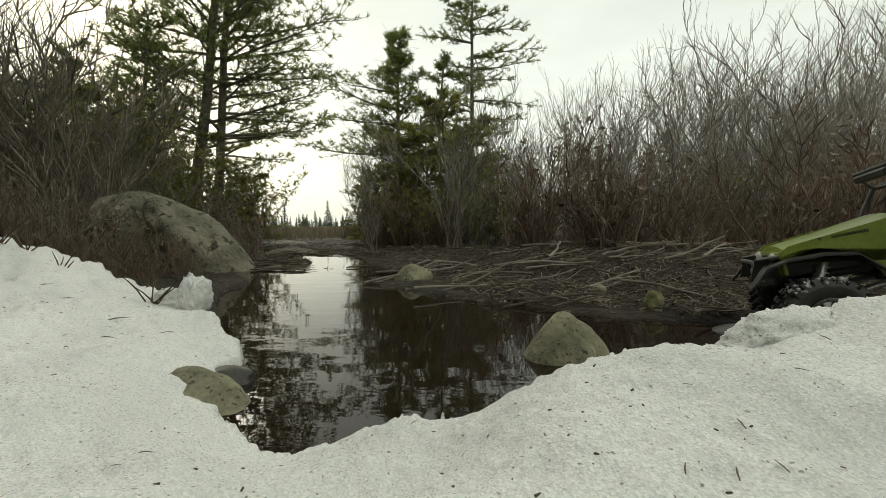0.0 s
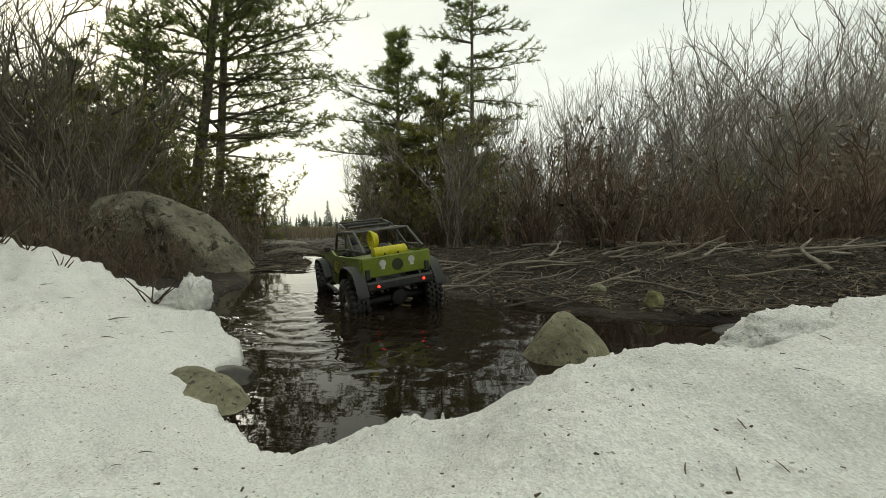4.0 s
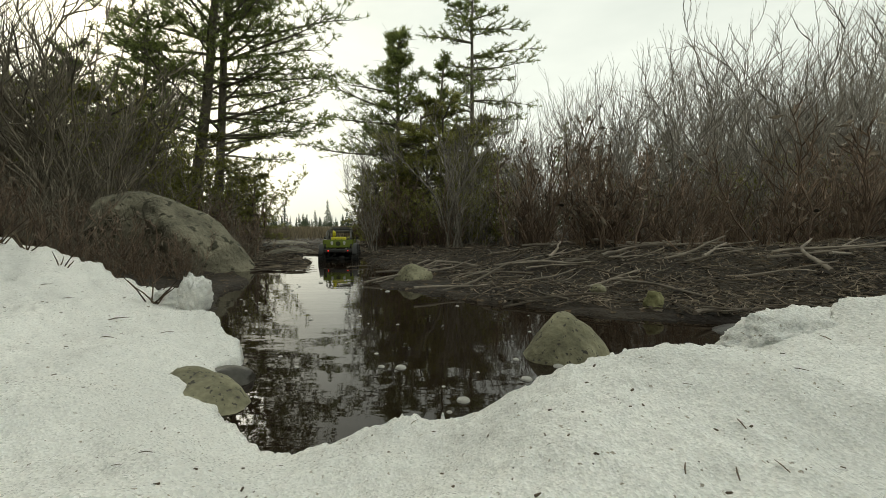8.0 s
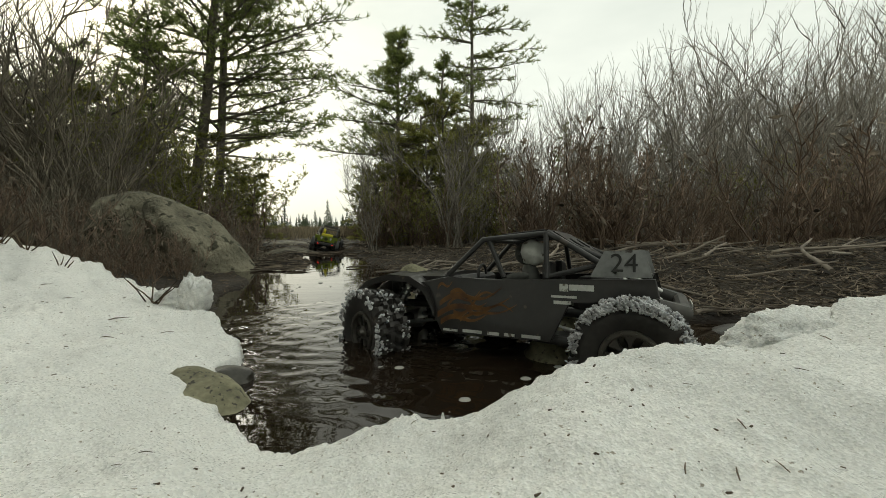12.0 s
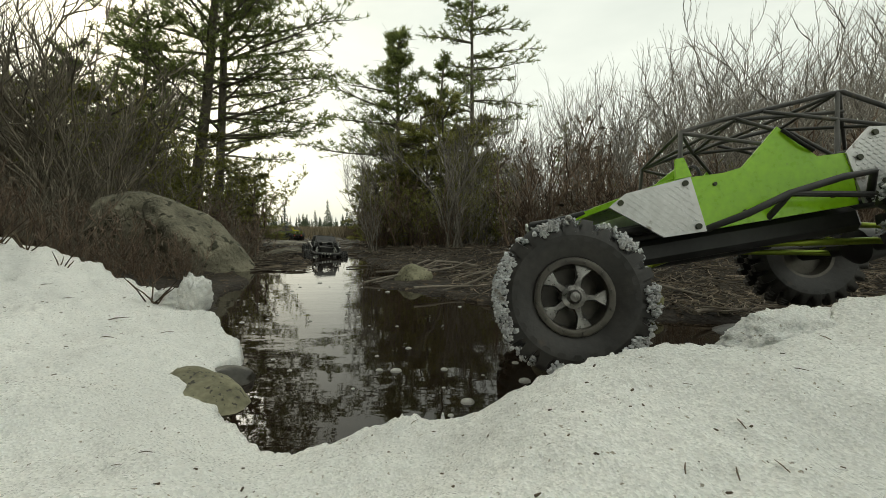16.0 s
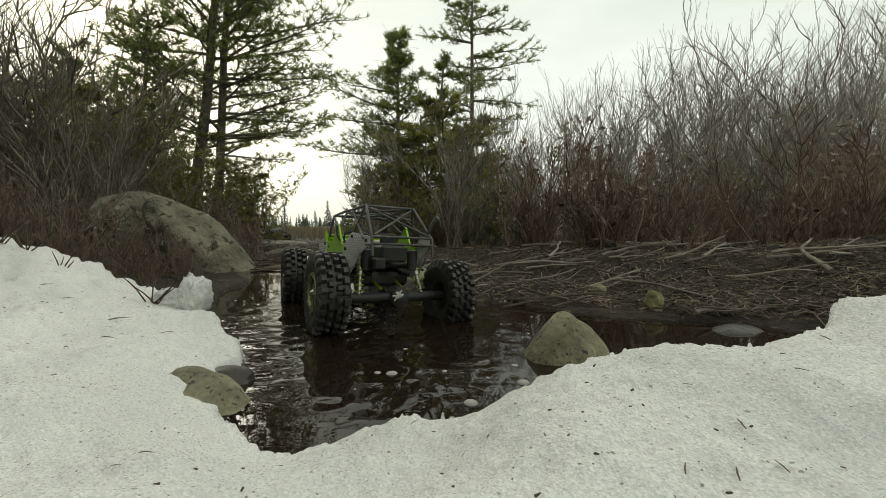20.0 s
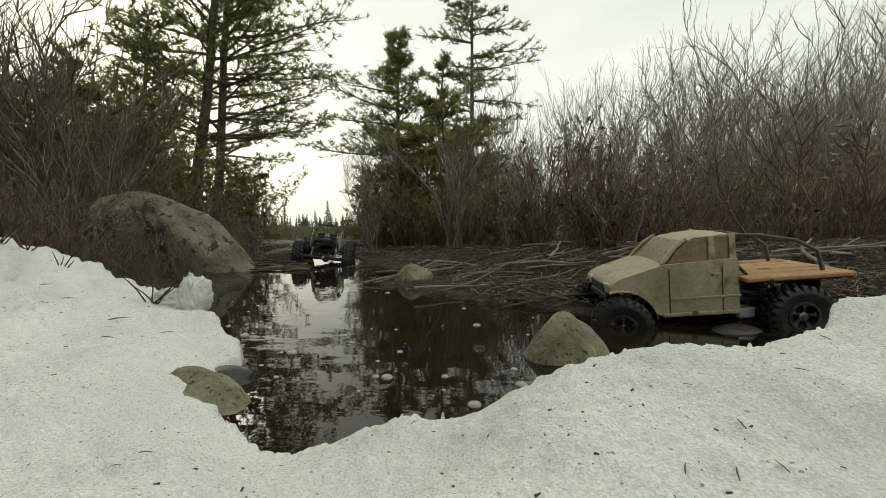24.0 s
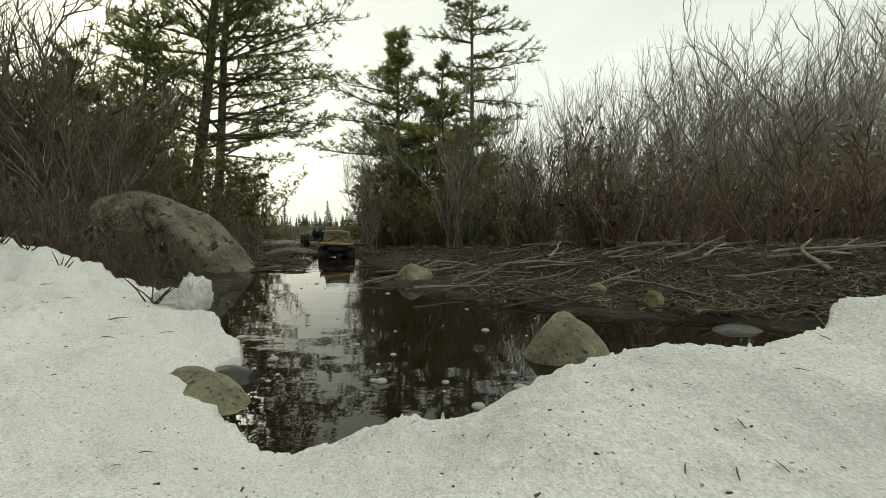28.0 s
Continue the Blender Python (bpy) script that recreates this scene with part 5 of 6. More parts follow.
    rods(car, "rear_strut", [[(-.06, -.2, .118), (-.05, -.16, .14)], [(-.05, -.218, .105), (-.035, -.18, .07)]], .0035, M_STEEL)
    rods(car, "trailing_arm", [[(-.07, -.06, .065), (-.085, -.17, .062)]], .006, M_BLACK)
    d = doll(car, (-.03, -.05, .105), True)
    helmet = Geo().lathe([(-.018, .004), (-.014, .013), (0, .0185), (.012, .0145), (.018, .004)], 16, pose(-.03, -.045, .172), "z")
    part("helmet", helmet, M_WHITE, car, "white helmet", smooth=60)
    part("helmet_visor", Geo().box(-.03, -.030, .171, .026, .008, .010, .003), M_BLACK, car)
    for y0, z0, y1, z1, am, w, mt in ((.075, .085, -.03, .112, .006, .004, M_FLAME), (.072, .1, -.02, .125, .007, .0035, M_FLAME), (.07, .075, .0, .09, .005, .0035, M_FLAME), (.055, .115, .0, .105, .008, .003, M_FLAME),
                                      (.05, .09, -.01, .118, -.008, .003, M_FLAME), (.06, .098, .01, .12, .006, .002, M_FLAME), (.04, .08, -.04, .105, .004, .002, M_FLAME), (.075, .122, .052, .131, .004, .002, M_FLAME), (.03, .096, -.035, .098, -.007, .0024, M_FLAME)):
        blot(car, "flame_print", wave(y0, z0, y1, z1, am, w), mt, .0822, .0006)
    for y, z, ly, lz in ((-.098, .13, .010, .009), (-.118, .1305, .028, .007), (-.098, .119, .03, .0028), (-.096, .112, .02, .004), (.055, .065, .022, .003), (.022, .066, .028, .004), (-.008, .066, .016, .004), (-.03, .0665, .014, .004), (-.058, .067, .024, .004)):
        blot(car, "white_mark", [(y - ly / 2, z - lz / 2), (y + ly / 2, z - lz / 2), (y + ly / 2, z + lz / 2), (y - ly / 2, z + lz / 2)], M_WHITE, .0822, .0007)
    return car, ws


# ---- lime rock crawler ----
def build_crawler():
    car = thing("model_rock_crawler", "lime green radio-controlled rock crawler with tread plate and tube cage", "model car")
    ws, cache = [], {}
    for x, y in ((-.116, .170), (.116, .170), (-.116, -.180), (.116, -.180)):
        ws.append(make_wheel(car, .07, .053, .033, M_WORN, M_WORN, (x, y, .064), 5, .008, cache, M_GREENRIM if y < 0 else M_DARKRIM))
    running_gear(car, .170, -.180, .116, .064, .14, M_LINK, M_LINK, M_BLACK)
    door = [(.022, .160), (.019, .103), (-.12, .103), (-.126, .155), (-.098, .157), (-.071, .195), (-.029, .160), (-.01, .158)]
    front_plate = [(.021, .160), (.087, .155), (.106, .144), (.06, .103), (.019, .102)]
    rear_plate = [(-.122, .155), (-.154, .178), (-.215, .172), (-.213, .158), (-.178, .138), (-.165, .12), (-.15, .105), (-.124, .103)]
    for s in (-1, 1):
        dr = part("door_panel", Geo().plate(door, s * .073, s * .069), M_LIME, car)
        for outline, bolts in ((front_plate, ((.028, .154), (.094, .146), (.026, .108))), (rear_plate, ((-.157, .171), (-.206, .165), (-.136, .110), (-.133, .148)))):
            lean_in = Matrix.Identity(4)
            if outline is rear_plate:                  # the rear plates run in towards the tail
                lean_in[0][1], lean_in[0][3] = s * .20, s * .20 * .125
            pl = part("tread_plate", Geo().plate(outline, s * .0745, s * .072, lean_in), M_ALU, car, "aluminium diamond tread plate")
            y0, y1, z0, z1 = min(p[0] for p in outline), max(p[0] for p in outline), min(p[1] for p in outline), max(p[1] for p in outline)
            dia = Geo()
            n = 0
            yy = y0
            while yy < y1:
                zz = z0
                while zz < z1:
                    if inside_at(yy, zz, outline) > .003:
                        dia.plate([(-.0016, 0), (0, .0005), (.0016, 0), (0, -.0005)], s * .0745, s * .0750, lean_in @ Matrix.Translation((0, yy, zz)) @ Matrix.Rotation(radians(45 if n % 2 else -45), 4, "X"))
                    n += 1
                    zz += .0042
                yy += .0036
                n += 1
            part("tread_pattern", dia, M_ALU, pl, smooth=None)
            for y, z in bolts:
                part("bolt", Geo().lathe([(-.0016, .003), (.0016, .003)], 10, lean_in @ pose(s * .0752, y, z)), M_INK, pl)
        part("cowl_fin", Geo().plate([(.036, .160), (.031, .181), (.023, .181), (.020, .160)], s * .0755, s * .0715), M_LIME, car)
        for y, z in ((-.02, .115), (-.1, .115), (.0, .148)):
            part("bolt", Geo().lathe([(-.0012, .002), (.0012, .002)], 8, pose(s * .0735, y, z)), M_INK, dr)
        rods(dr, "grab_strap", [[(s * .075, -.073, .19), (s * .077, -.085, .172), (s * .075, -.095, .163)]], .002, M_BLACK)
        part("rock_slider", Geo().tube([(s * .07, .02, .104), (s * .092, -.01, .110), (s * .094, -.05, .122), (s * .092, -.10, .129), (s * .092, -.125, .129), (s * .072, -.13, .104)], .0034, 8), M_BLACK, car, smooth=60)
        part("rock_slider_strut", Geo().tube([(s * .07, -.04, .104), (s * .094, -.05, .122)], .003, 8), M_BLACK, car)
        part("rock_slider_bar", Geo().tube([(s * .094, -.05, .122), (s * .09, -.12, .108)], .003, 8), M_BLACK, car)
        part("headlight", Geo().lathe([(0, .010), (.004, .010), (.006, .006), (.0062, .001)], 14, pose(s * .034, .171, .133), "y"), M_WHITE, car)
        part("seat", Geo().box(s * .03, -.05, .125, .036, .04, .012, .004).box(s * .03, -.075, .155, .034, .012, .05, .005), M_BLACK, car, smooth=40)
        part("fuel_cell_bottle", Geo().lathe([(-.02, .006), (-.018, .0095), (.018, .0095), (.02, .006)], 12, pose(s * .045, -.165, .13), "z"), M_BLACK, car, smooth=50)
    hood = [[(x, y, z + .006 * (1 - (x / h) ** 2)) for x in (-h, -h * .75, -h * .35, 0, h * .35, h * .75, h)] + [(h, y, z - .006), (-h, y, z - .006)] for y, z, h in ((.178, .136, .044), (.165, .142, .046), (.11, .151, .056), (.03, .164, .069))]
    part("hood", Geo().loft(hood), M_LIME, car, smooth=40)
    part("cowl", Geo().box(0, .028, .168, .138, .006, .012, .002), M_LIME, car)
    gr = part("grille", Geo().box(0, .168, .123, .086, .006, .032, .003), M_GREEN, car)
    for i in range(6):
        part("grille_slot", Geo().box(-.02 + .008 * i, .1718, .123, .004, .002, .022, .0005), M_INK, gr)
    rods(car, "nose_hoop", [[(-.05, .11, .148), (-.05, .16, .144), (-.045, .184, .146), (.045, .184, .146), (.05, .16, .144), (.05, .11, .148)]], .0034, M_BLACK)
    part("winch_hook", Geo().tube([(-.02 + .006 * math.cos(a * .5), .188, .145 + .006 * math.sin(a * .5)) for a in range(10)], .0018, 6), M_STEEL, car)
    part("inner_panel", Geo().box(0, .0, .118, .12, .26, .01, .003), M_BLACK, car)
    dash = part("dashboard", Geo().box(0, .02, .156, .12, .014, .018, .003), M_WHITE, car)
    for i in range(3):
        part("gauge", Geo().lathe([(-.001, .0042), (.001, .0042)], 12, pose(-.036 + .014 * i, .0122, .157), "y"), M_INK, dash)
    part("belly_pan", Geo().box(0, -.02, .092, .10, .24, .026, .006), M_BLACK, car)
    part("battery_box", Geo().box(.0, -.155, .142, .05, .07, .03, .004), M_BLACK, car)
    part("receiver_box", Geo().box(-.03, -.185, .125, .022, .03, .02, .003), M_BLACK, car)
    part("steering_wheel", Geo().tube([(-.03 + .013 * math.cos(a / 2), -.004, .168 + .013 * math.sin(a / 2)) for a in range(13)], .002, 6), M_BLACK, car)
    rods(car, "cage_rail", [[(-.066, .026, .168), (-.061, .013, .213), (-.053, -.03, .220), (-.046, -.08, .224), (-.044, -.15, .228), (-.046, -.16, .227), (-.055, -.225, .17), (-.055, -.23, .14)]], .0026, M_CAGE)
    rods(car, "cage_post", [[(-.069, -.075, .19), (-.05, -.05, .22)], [(-.046, -.156, .226), (-.066, -.12, .155)], [(-.061, .013, .212), (-.068, -.055, .182)], [(-.048, -.08, .222), (-.062, -.2, .168)],
                            [(-.05, -.05, .218), (-.046, -.155, .205)], [(-.066, -.12, .157), (-.055, -.228, .158)]], .0021, M_CAGE)
    rods(car, "cage_bar", [[(-.061, .013, .213), (.061, .013, .213)], [(-.05, -.05, .219), (.05, -.05, .219)], [(-.045, -.156, .227), (.045, -.156, .227)], [(-.055, -.228, .16), (.055, -.228, .16)], [(-.055, -.225, .172), (.055, -.225, .172)],
                           [(-.061, .013, .213), (.05, -.05, .218)], [(-.048, -.052, .218), (.044, -.154, .226)], [(-.066, .026, .17), (.066, .026, .17)], [(-.045, -.158, .225), (.05, -.222, .175)]], .0021, M_CAGE)
    part("antenna_tip", Geo().tube([(.05, -.21, .17), (.055, -.225, .2), (.06, -.235, .21)], [.002, .003, .004], 7), M_GREY, car)
    part("frayed_rope_knot", Geo().tube([(0, -.205, .075), (.004, -.212, .071), (-.004, -.212, .066)], [.003, .006, .002], 6).tube([(-.009, -.21, .07), (.01, -.212, .073)], .0016, 5).tube([(-.006, -.211, .062), (.007, -.211, .08)], .0015, 5), M_WHITE, car, "frayed white rope knot")
    return car, ws


# ---- tan pickup ----
def build_pickup():
    car = thing("model_pickup", "dusty tan radio-controlled pickup truck with plank flatbed", "model car")
    ws, cache = [], {}
    for x, y in ((-.081, .145), (.081, .145), (-.081, -.145), (.081, -.145)):
        ws.append(make_wheel(car, .0525, .04, .024, M_DARKRIM, M_WORN, (x, y, .0525), 5, .006, cache, M_DARKRIM))
    running_gear(car, .145, -.145, .081, .0525, .105)
    lower = [(.158, .109), (.160, .119), (.154, .127), (.142, .134), (.070, .154), (-.054, .157), (-.054, .063), (.076, .063)] + arc(.145, .05, .064, 165, 80, 7)
    for s in (-1, 1):
        sd = part("side_panel", Geo().plate(lower, s * .078, s * .072, c=.0015), M_TAN, car)
        part("door_groove", Geo().box(s * .0785, -.028, .105, .0012, .0016, .078, .0004), M_INK, sd)
        part("door_groove", Geo().box(s * .0785, .06, .105, .0012, .0016, .078, .0004), M_INK, sd)
        part("rub_strip", Geo().box(s * .079, .0, .092, .003, .115, .004, .001), M_TAN, sd)
        part("door_handle", Geo().box(s * .0795, -.018, .132, .003, .014, .004, .001), M_TAN, sd)
        part("sill", Geo().box(s * .074, .008, .0635, .012, .13, .008, .002), M_TAN, car)
        # cab pillars and windows
        rods(car, "pillar", [[(s * .073, .070, .154), (s * .067, .044, .182), (s * .062, .024, .195)]], .0042, M_TAN) if s < 0 else None
        part("pillar", Geo().plate([(-.010, .15), (-.020, .15), (-.020, .198), (-.010, .198)], s * .072, s * .064), M_TAN, car)
        part("pillar", Geo().plate([(-.044, .15), (-.054, .15), (-.054, .200), (-.044, .200)], s * .072, s * .064), M_TAN, car)
        part("window_pane", Geo().plate([(.064, .146), (-.010, .146), (-.010, .195), (.020, .192), (.04, .178)], s * .069, s * .067), M_TANGLASS, car, "opaque tan-brown side window")
        part("window_pane", Geo().plate([(-.020, .148), (-.044, .148), (-.044, .195), (-.020, .196)], s * .069, s * .067), M_TANGLASS, car, "opaque tan-brown rear side window")
        a = arc(.145, .05, .0645, 170, 74, 9)
        part("fender_lip", Geo().loft([[(s * .077, y, z), (s * .083, y, z - .001), (s * .083, y, z - .004), (s * .077, y, z - .004)] for y, z in a]), M_TAN, car, smooth=40)
        part("headlight", Geo().box(s * .050, .158, .116, .026, .006, .016, .003), M_WHITE, car)
        part("fuel_tank", Geo().box(s * .055, -.075, .055, .02, .03, .02, .003), M_STEEL, car)
    hood = [[(x * w, y, z + .005 * (1 - (x / .074) ** 2)) for x in (-.074, -.055, -.025, 0, .025, .055, .074)] + [(.074 * w, y, z - .01), (-.074 * w, y, z - .01)] for y, z, w in ((.161, .117, .86), (.154, .126, .96), (.142, .133, 1), (.070, .154, 1))]
    part("hood", Geo().loft(hood), M_TAN, car, smooth=40)
    part("grille", Geo().box(0, .160, .112, .08, .005, .016, .003), M_BLACK, car)
    part("front_bumper", Geo().box(0, .156, .096, .10, .012, .014, .004), M_BLACK, car)
    roof = [[(x, y, z - .004 * (x / h) ** 2) for x in (-h, -h * .6, 0, h * .6, h)] + [(h, y, z - .010), (-h, y, z - .010)] for y, z, h in ((.030, .193, .060), (.012, .199, .063), (-.035, .203, .064), (-.055, .200, .062))]
    part("roof", Geo().loft(roof), M_TAN, car, smooth=40)
    part("windscreen", Geo().loft([[(-.068, .066, .155), (.068, .066, .155), (.068, .068, .154), (-.068, .068, .154)], [(-.058, .028, .193), (.058, .028, .193), (.058, .030, .192), (-.058, .030, .192)]]), M_TANGLASS, car)
    part("rear_wall", Geo().box(0, -.058, .105, .144, .004, .09, .001), M_TAN, car)
    part("rear_window_frame", Geo().plate([(-.064, .15), (.064, .15), (.058, .195), (-.058, .195)], -.061, -.059, axis="y"), M_TANGLASS, car, "opaque tan-brown rear window")
    part("cab_floor", Geo().box(0, .03, .066, .144, .17, .006, .002), M_BLACK, car)
    # flatbed planks
    bed = part("flatbed", Geo().box(0, -.141, .112, .15, .163, .006, .002), M_BLACK, car, "dark flatbed frame")
    for i in range(5):
        part("plank", Geo().box(-.076 + .038 * i, -.143 - .003 * (i % 2), .1195, .0365, .169, .008, .002), M_WOOD, bed)
    part("plank_edge", Geo().box(0, -.229, .116, .176, .01, .014, .003), M_WOOD, bed)
    rods(car, "roll_bar", [[(-.056, -.062, .195), (-.058, -.10, .192), (-.06, -.16, .178), (-.064, -.19, .158), (-.066, -.197, .124)]], .0035, M_CAGE)
    rods(car, "roll_bar_brace", [[(-.06, -.16, .178), (.06, -.16, .178)], [(-.064, -.075, .125), (.058, -.07, .19)], [(.064, -.075, .125), (-.058, -.07, .19)]], .003, M_CAGE)
    part("tail_board", Geo().box(0, -.205, .095, .1, .006, .03, .002), M_BLACK, car)
    return car, ws


JEEP, JEEP_WHEELS = build_jeep()
BUGGY, BUGGY_WHEELS = build_buggy()
CRAWLER, CRAWLER_WHEELS = build_crawler()
PICKUP, PICKUP_WHEELS = build_pickup()


# ---- litter on the banks ----
R = random.Random(23)


def on_bank(rng):
    """A place on the open bank beside the puddle."""
    while True:
        y = 0.62 + 1.9 * rng.random() ** 1.4
        x = rng.uniform(-0.75 * y - 0.2, 1.2 * y + 0.15)
        d = inside_at(x, y, PUDDLE)
        if d < -0.01 and (x > 0.05 - 0.2 * (y - 1) or y > 1.55) and inside_at(x, y, SNOW_EDGE) < -0.05:
            return x, y


STICKS, PALE = [], []
for k in range(7):
    pts = bend((0, 0, 0), (1, 0, 0.0), 0.17, 6, 0.26, 0.0, R)
    mid = sum((p.y for p in pts)) / len(pts)
    g = Geo().tube([(p.x - 0.08, p.y - mid, abs(p.z) * 0.35) for p in pts], taper(0.0032, 0.0014, 7), 6)
    if k % 2:
        q = pts[3]
        fork = bend((q.x - 0.08, q.y - mid, abs(q.z) * 0.35), (0.8, 0.7 * R.choice((-1, 1)), 0.15), 0.06, 3, 0.15, 0.0, R)
        g.tube(fork, taper(0.0018, 0.0009, 4), 5)
    STICKS.append(g.mesh("stick", M_STICK, 60))
    PALE.append(g.mesh("stick", M_BLEACHED, 60))
for i in range(130):
    x, y = on_bank(R)
    s = tagged(new("stick", STICKS[i % 7]), "weathered fallen twig lying on the muddy bank", "twig", "fallen twigs")
    s.matrix_basis = at_ground(x, y, R.uniform(-70, 70) + R.choice((0, 180)), R.uniform(0.5, 1.5), 0.006, R.uniform(-6, 6), R.uniform(-8, 8))
for i in range(70):
    x, y = R.uniform(-0.15, 1.1), R.uniform(0.88, 1.8)
    if inside_at(x, y, PUDDLE) < -0.03:
        s = tagged(new("stick", PALE[i % 7]), "pale bleached branch on the leaf litter", "twig", "bleached branches")
        s.matrix_basis = at_ground(x, y, R.uniform(-60, 60), R.uniform(0.6, 1.9), 0.012, R.uniform(-10, 10), R.uniform(-16, 6))
for x, y, rz, sc in ((-0.64, 1.62, 10, 1.1), (-0.70, 1.58, 40, 0.8), (-0.75, 1.9, -10, 1.3), (-0.35, 1.75, 30, 1.0)):
    s = tagged(new("stick", STICKS[R.randrange(7)]), "dark wet stick floating at the puddle's end", "twig", "floating sticks")
    s.matrix_basis = pose(x, y, 0.004, 0, 0, rz) @ Matrix.Scale(sc, 4)

leaves, bits = Geo(), Geo()
for _ in range(15000):
    x, y = on_bank(R)
    z = gz(x, y) + 0.004
    a = R.uniform(0, 6.28)
    leaf(leaves, (x, y, z), (math.cos(a), math.sin(a), R.uniform(-0.1, 0.5)), R.uniform(0.006, 0.017), R.uniform(0.003, 0.007), R)
for _ in range(3600):
    x, y = on_bank(R)
    z = gz(x, y) + 0.005
    a, ln = R.uniform(0, 6.28), R.uniform(0.02, 0.09)
    dx, dy = math.cos(a) * ln / 2, math.sin(a) * ln / 2
    o = R.uniform(-0.014, 0.014)
    bits.tube([(x - dx, y - dy, gz(x - dx, y - dy) + 0.003), (x + o, y - o, z + 0.004), (x + dx, y + dy, gz(x + dx, y + dy) + 0.003 + R.uniform(0, 0.012))], [0.0012, 0.0011, 0.0006], 4, cap=False)
for _ in range(900):
    y = R.uniform(1.6, 3.3)
    x = -0.335 * y - 0.04 + R.uniform(-0.45, 0.45)
    if abs(x + 0.40 * y - 0.28) < 0.2 and y < 2.5:
        continue
    z = max(0.0, gz(x, y)) + 0.004
    a, ln = R.uniform(-0.7, 0.7), R.uniform(0.03, 0.16)
    bits.tube([(x - math.cos(a) * ln / 2, y - math.sin(a) * ln / 2, z), (x, y + R.uniform(-0.01, 0.01), z + 0.003), (x + math.cos(a) * ln / 2, y + math.sin(a) * ln / 2, z)], [0.0018, 0.002, 0.001], 4, cap=False)
for _ in range(5000):                                      # debris along the trail and under the shrubs
    y = 2.2 + 3.6 * R.random() ** 1.3
    x = R.uniform(-0.75 * y, 0.45 * y)
    if abs(x + 0.40 * y - 0.28) < 0.2 and y < 3.2:
        continue
    a = R.uniform(0, 6.28)
    if R.random() < 0.6:
        leaf(leaves, (x, y, max(0, gz(x, y)) + 0.004), (math.cos(a), math.sin(a), R.uniform(0, 0.6)), R.uniform(0.015, 0.04), R.uniform(0.006, 0.014), R)
    else:
        ln = R.uniform(0.04, 0.14)
        dx, dy = math.cos(a) * ln / 2, math.sin(a) * ln / 2
        bits.tube([(x - dx, y - dy, max(0, gz(x - dx, y - dy)) + 0.003), (x, y, max(0, gz(x, y)) + 0.008), (x + dx, y + dy, max(0, gz(x + dx, y + dy)) + 0.003)], [0.0016, 0.0018, 0.0009], 4, cap=False)
tagged(part("leaf_litter", leaves, M_LEAF, smooth=None), "matted brown dead leaves on the bank", "leaves", kind="stuff")
tagged(part("twig_litter", bits, M_LITTER, smooth=180), "scattered thin dead twigs on mud", "twigs", kind="stuff")

# moss patches
for x, y, s, lab in ((1.32, 1.50, (0.13, 0.06, 0.035), "bright yellow-green moss hummock"), (0.425, 0.80, (0.02, 0.016, 0.026), "small pale mossy stub by the water")):
    rock("moss_hummock", lab, (x, y, gz(x, y) + 0.01), s, M_MOSS, 41, 0.35)["category"] = "moss"

# ---- on the snow ----
rock("snow_lump", "grainy upright lump of old snow at the bank's lip", (-0.385, 0.615, 0.062), (0.024, 0.020, 0.037), M_SNOW, 51, 0.3, level=5, crumb=0.2)["category"] = "snow"
rock("snow_lump", "small lump of old snow beside the dark twigs", (-0.425, 0.62, 0.058), (0.030, 0.02, 0.018), M_SNOW, 52, 0.3, level=5, crumb=0.2)["category"] = "snow"
NEEDLE = Geo().tube([(-0.5, 0, 0), (-0.1, 0.02, 0.06), (0.5, -0.02, 0.02)], [0.026, 0.034, 0.014], 5).mesh("needle", M_DEBRIS, 60)
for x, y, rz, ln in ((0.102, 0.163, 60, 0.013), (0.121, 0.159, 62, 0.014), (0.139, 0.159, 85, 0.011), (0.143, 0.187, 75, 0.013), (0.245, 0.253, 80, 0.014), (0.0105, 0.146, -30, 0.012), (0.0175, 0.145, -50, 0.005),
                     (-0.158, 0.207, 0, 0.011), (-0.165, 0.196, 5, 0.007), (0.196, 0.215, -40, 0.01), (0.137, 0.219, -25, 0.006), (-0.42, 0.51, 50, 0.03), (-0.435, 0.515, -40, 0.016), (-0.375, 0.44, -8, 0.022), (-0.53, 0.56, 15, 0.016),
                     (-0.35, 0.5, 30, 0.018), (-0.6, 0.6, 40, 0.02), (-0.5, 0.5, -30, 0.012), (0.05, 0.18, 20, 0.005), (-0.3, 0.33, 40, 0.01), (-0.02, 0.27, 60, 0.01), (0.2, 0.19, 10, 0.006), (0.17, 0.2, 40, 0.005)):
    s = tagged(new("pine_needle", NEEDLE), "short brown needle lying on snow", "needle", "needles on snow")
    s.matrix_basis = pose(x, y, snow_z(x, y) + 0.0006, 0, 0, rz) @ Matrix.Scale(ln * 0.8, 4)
g = Geo()
for _ in range(1500):
    x, y = R.uniform(-0.8, 0.45), R.uniform(0.1, 0.7)
    if inside_at(x, y, SNOW_EDGE) > 0.01:
        z = snow_z(x, y)
        r = 0.0003 + 0.0009 * R.random() ** 2
        a = R.uniform(0, 3.14)
        g.box(x, y, z, r * R.uniform(1, 3.5), r, r, r * 0.25, Matrix.Translation((x, y, z)) @ Matrix.Rotation(a, 4, "Z") @ Matrix.Translation((-x, -y, -z)))
tagged(part("snow_grit", g, M_DEBRIS, smooth=None), "dark specks of bark and grit on snow", "grit", kind="stuff")
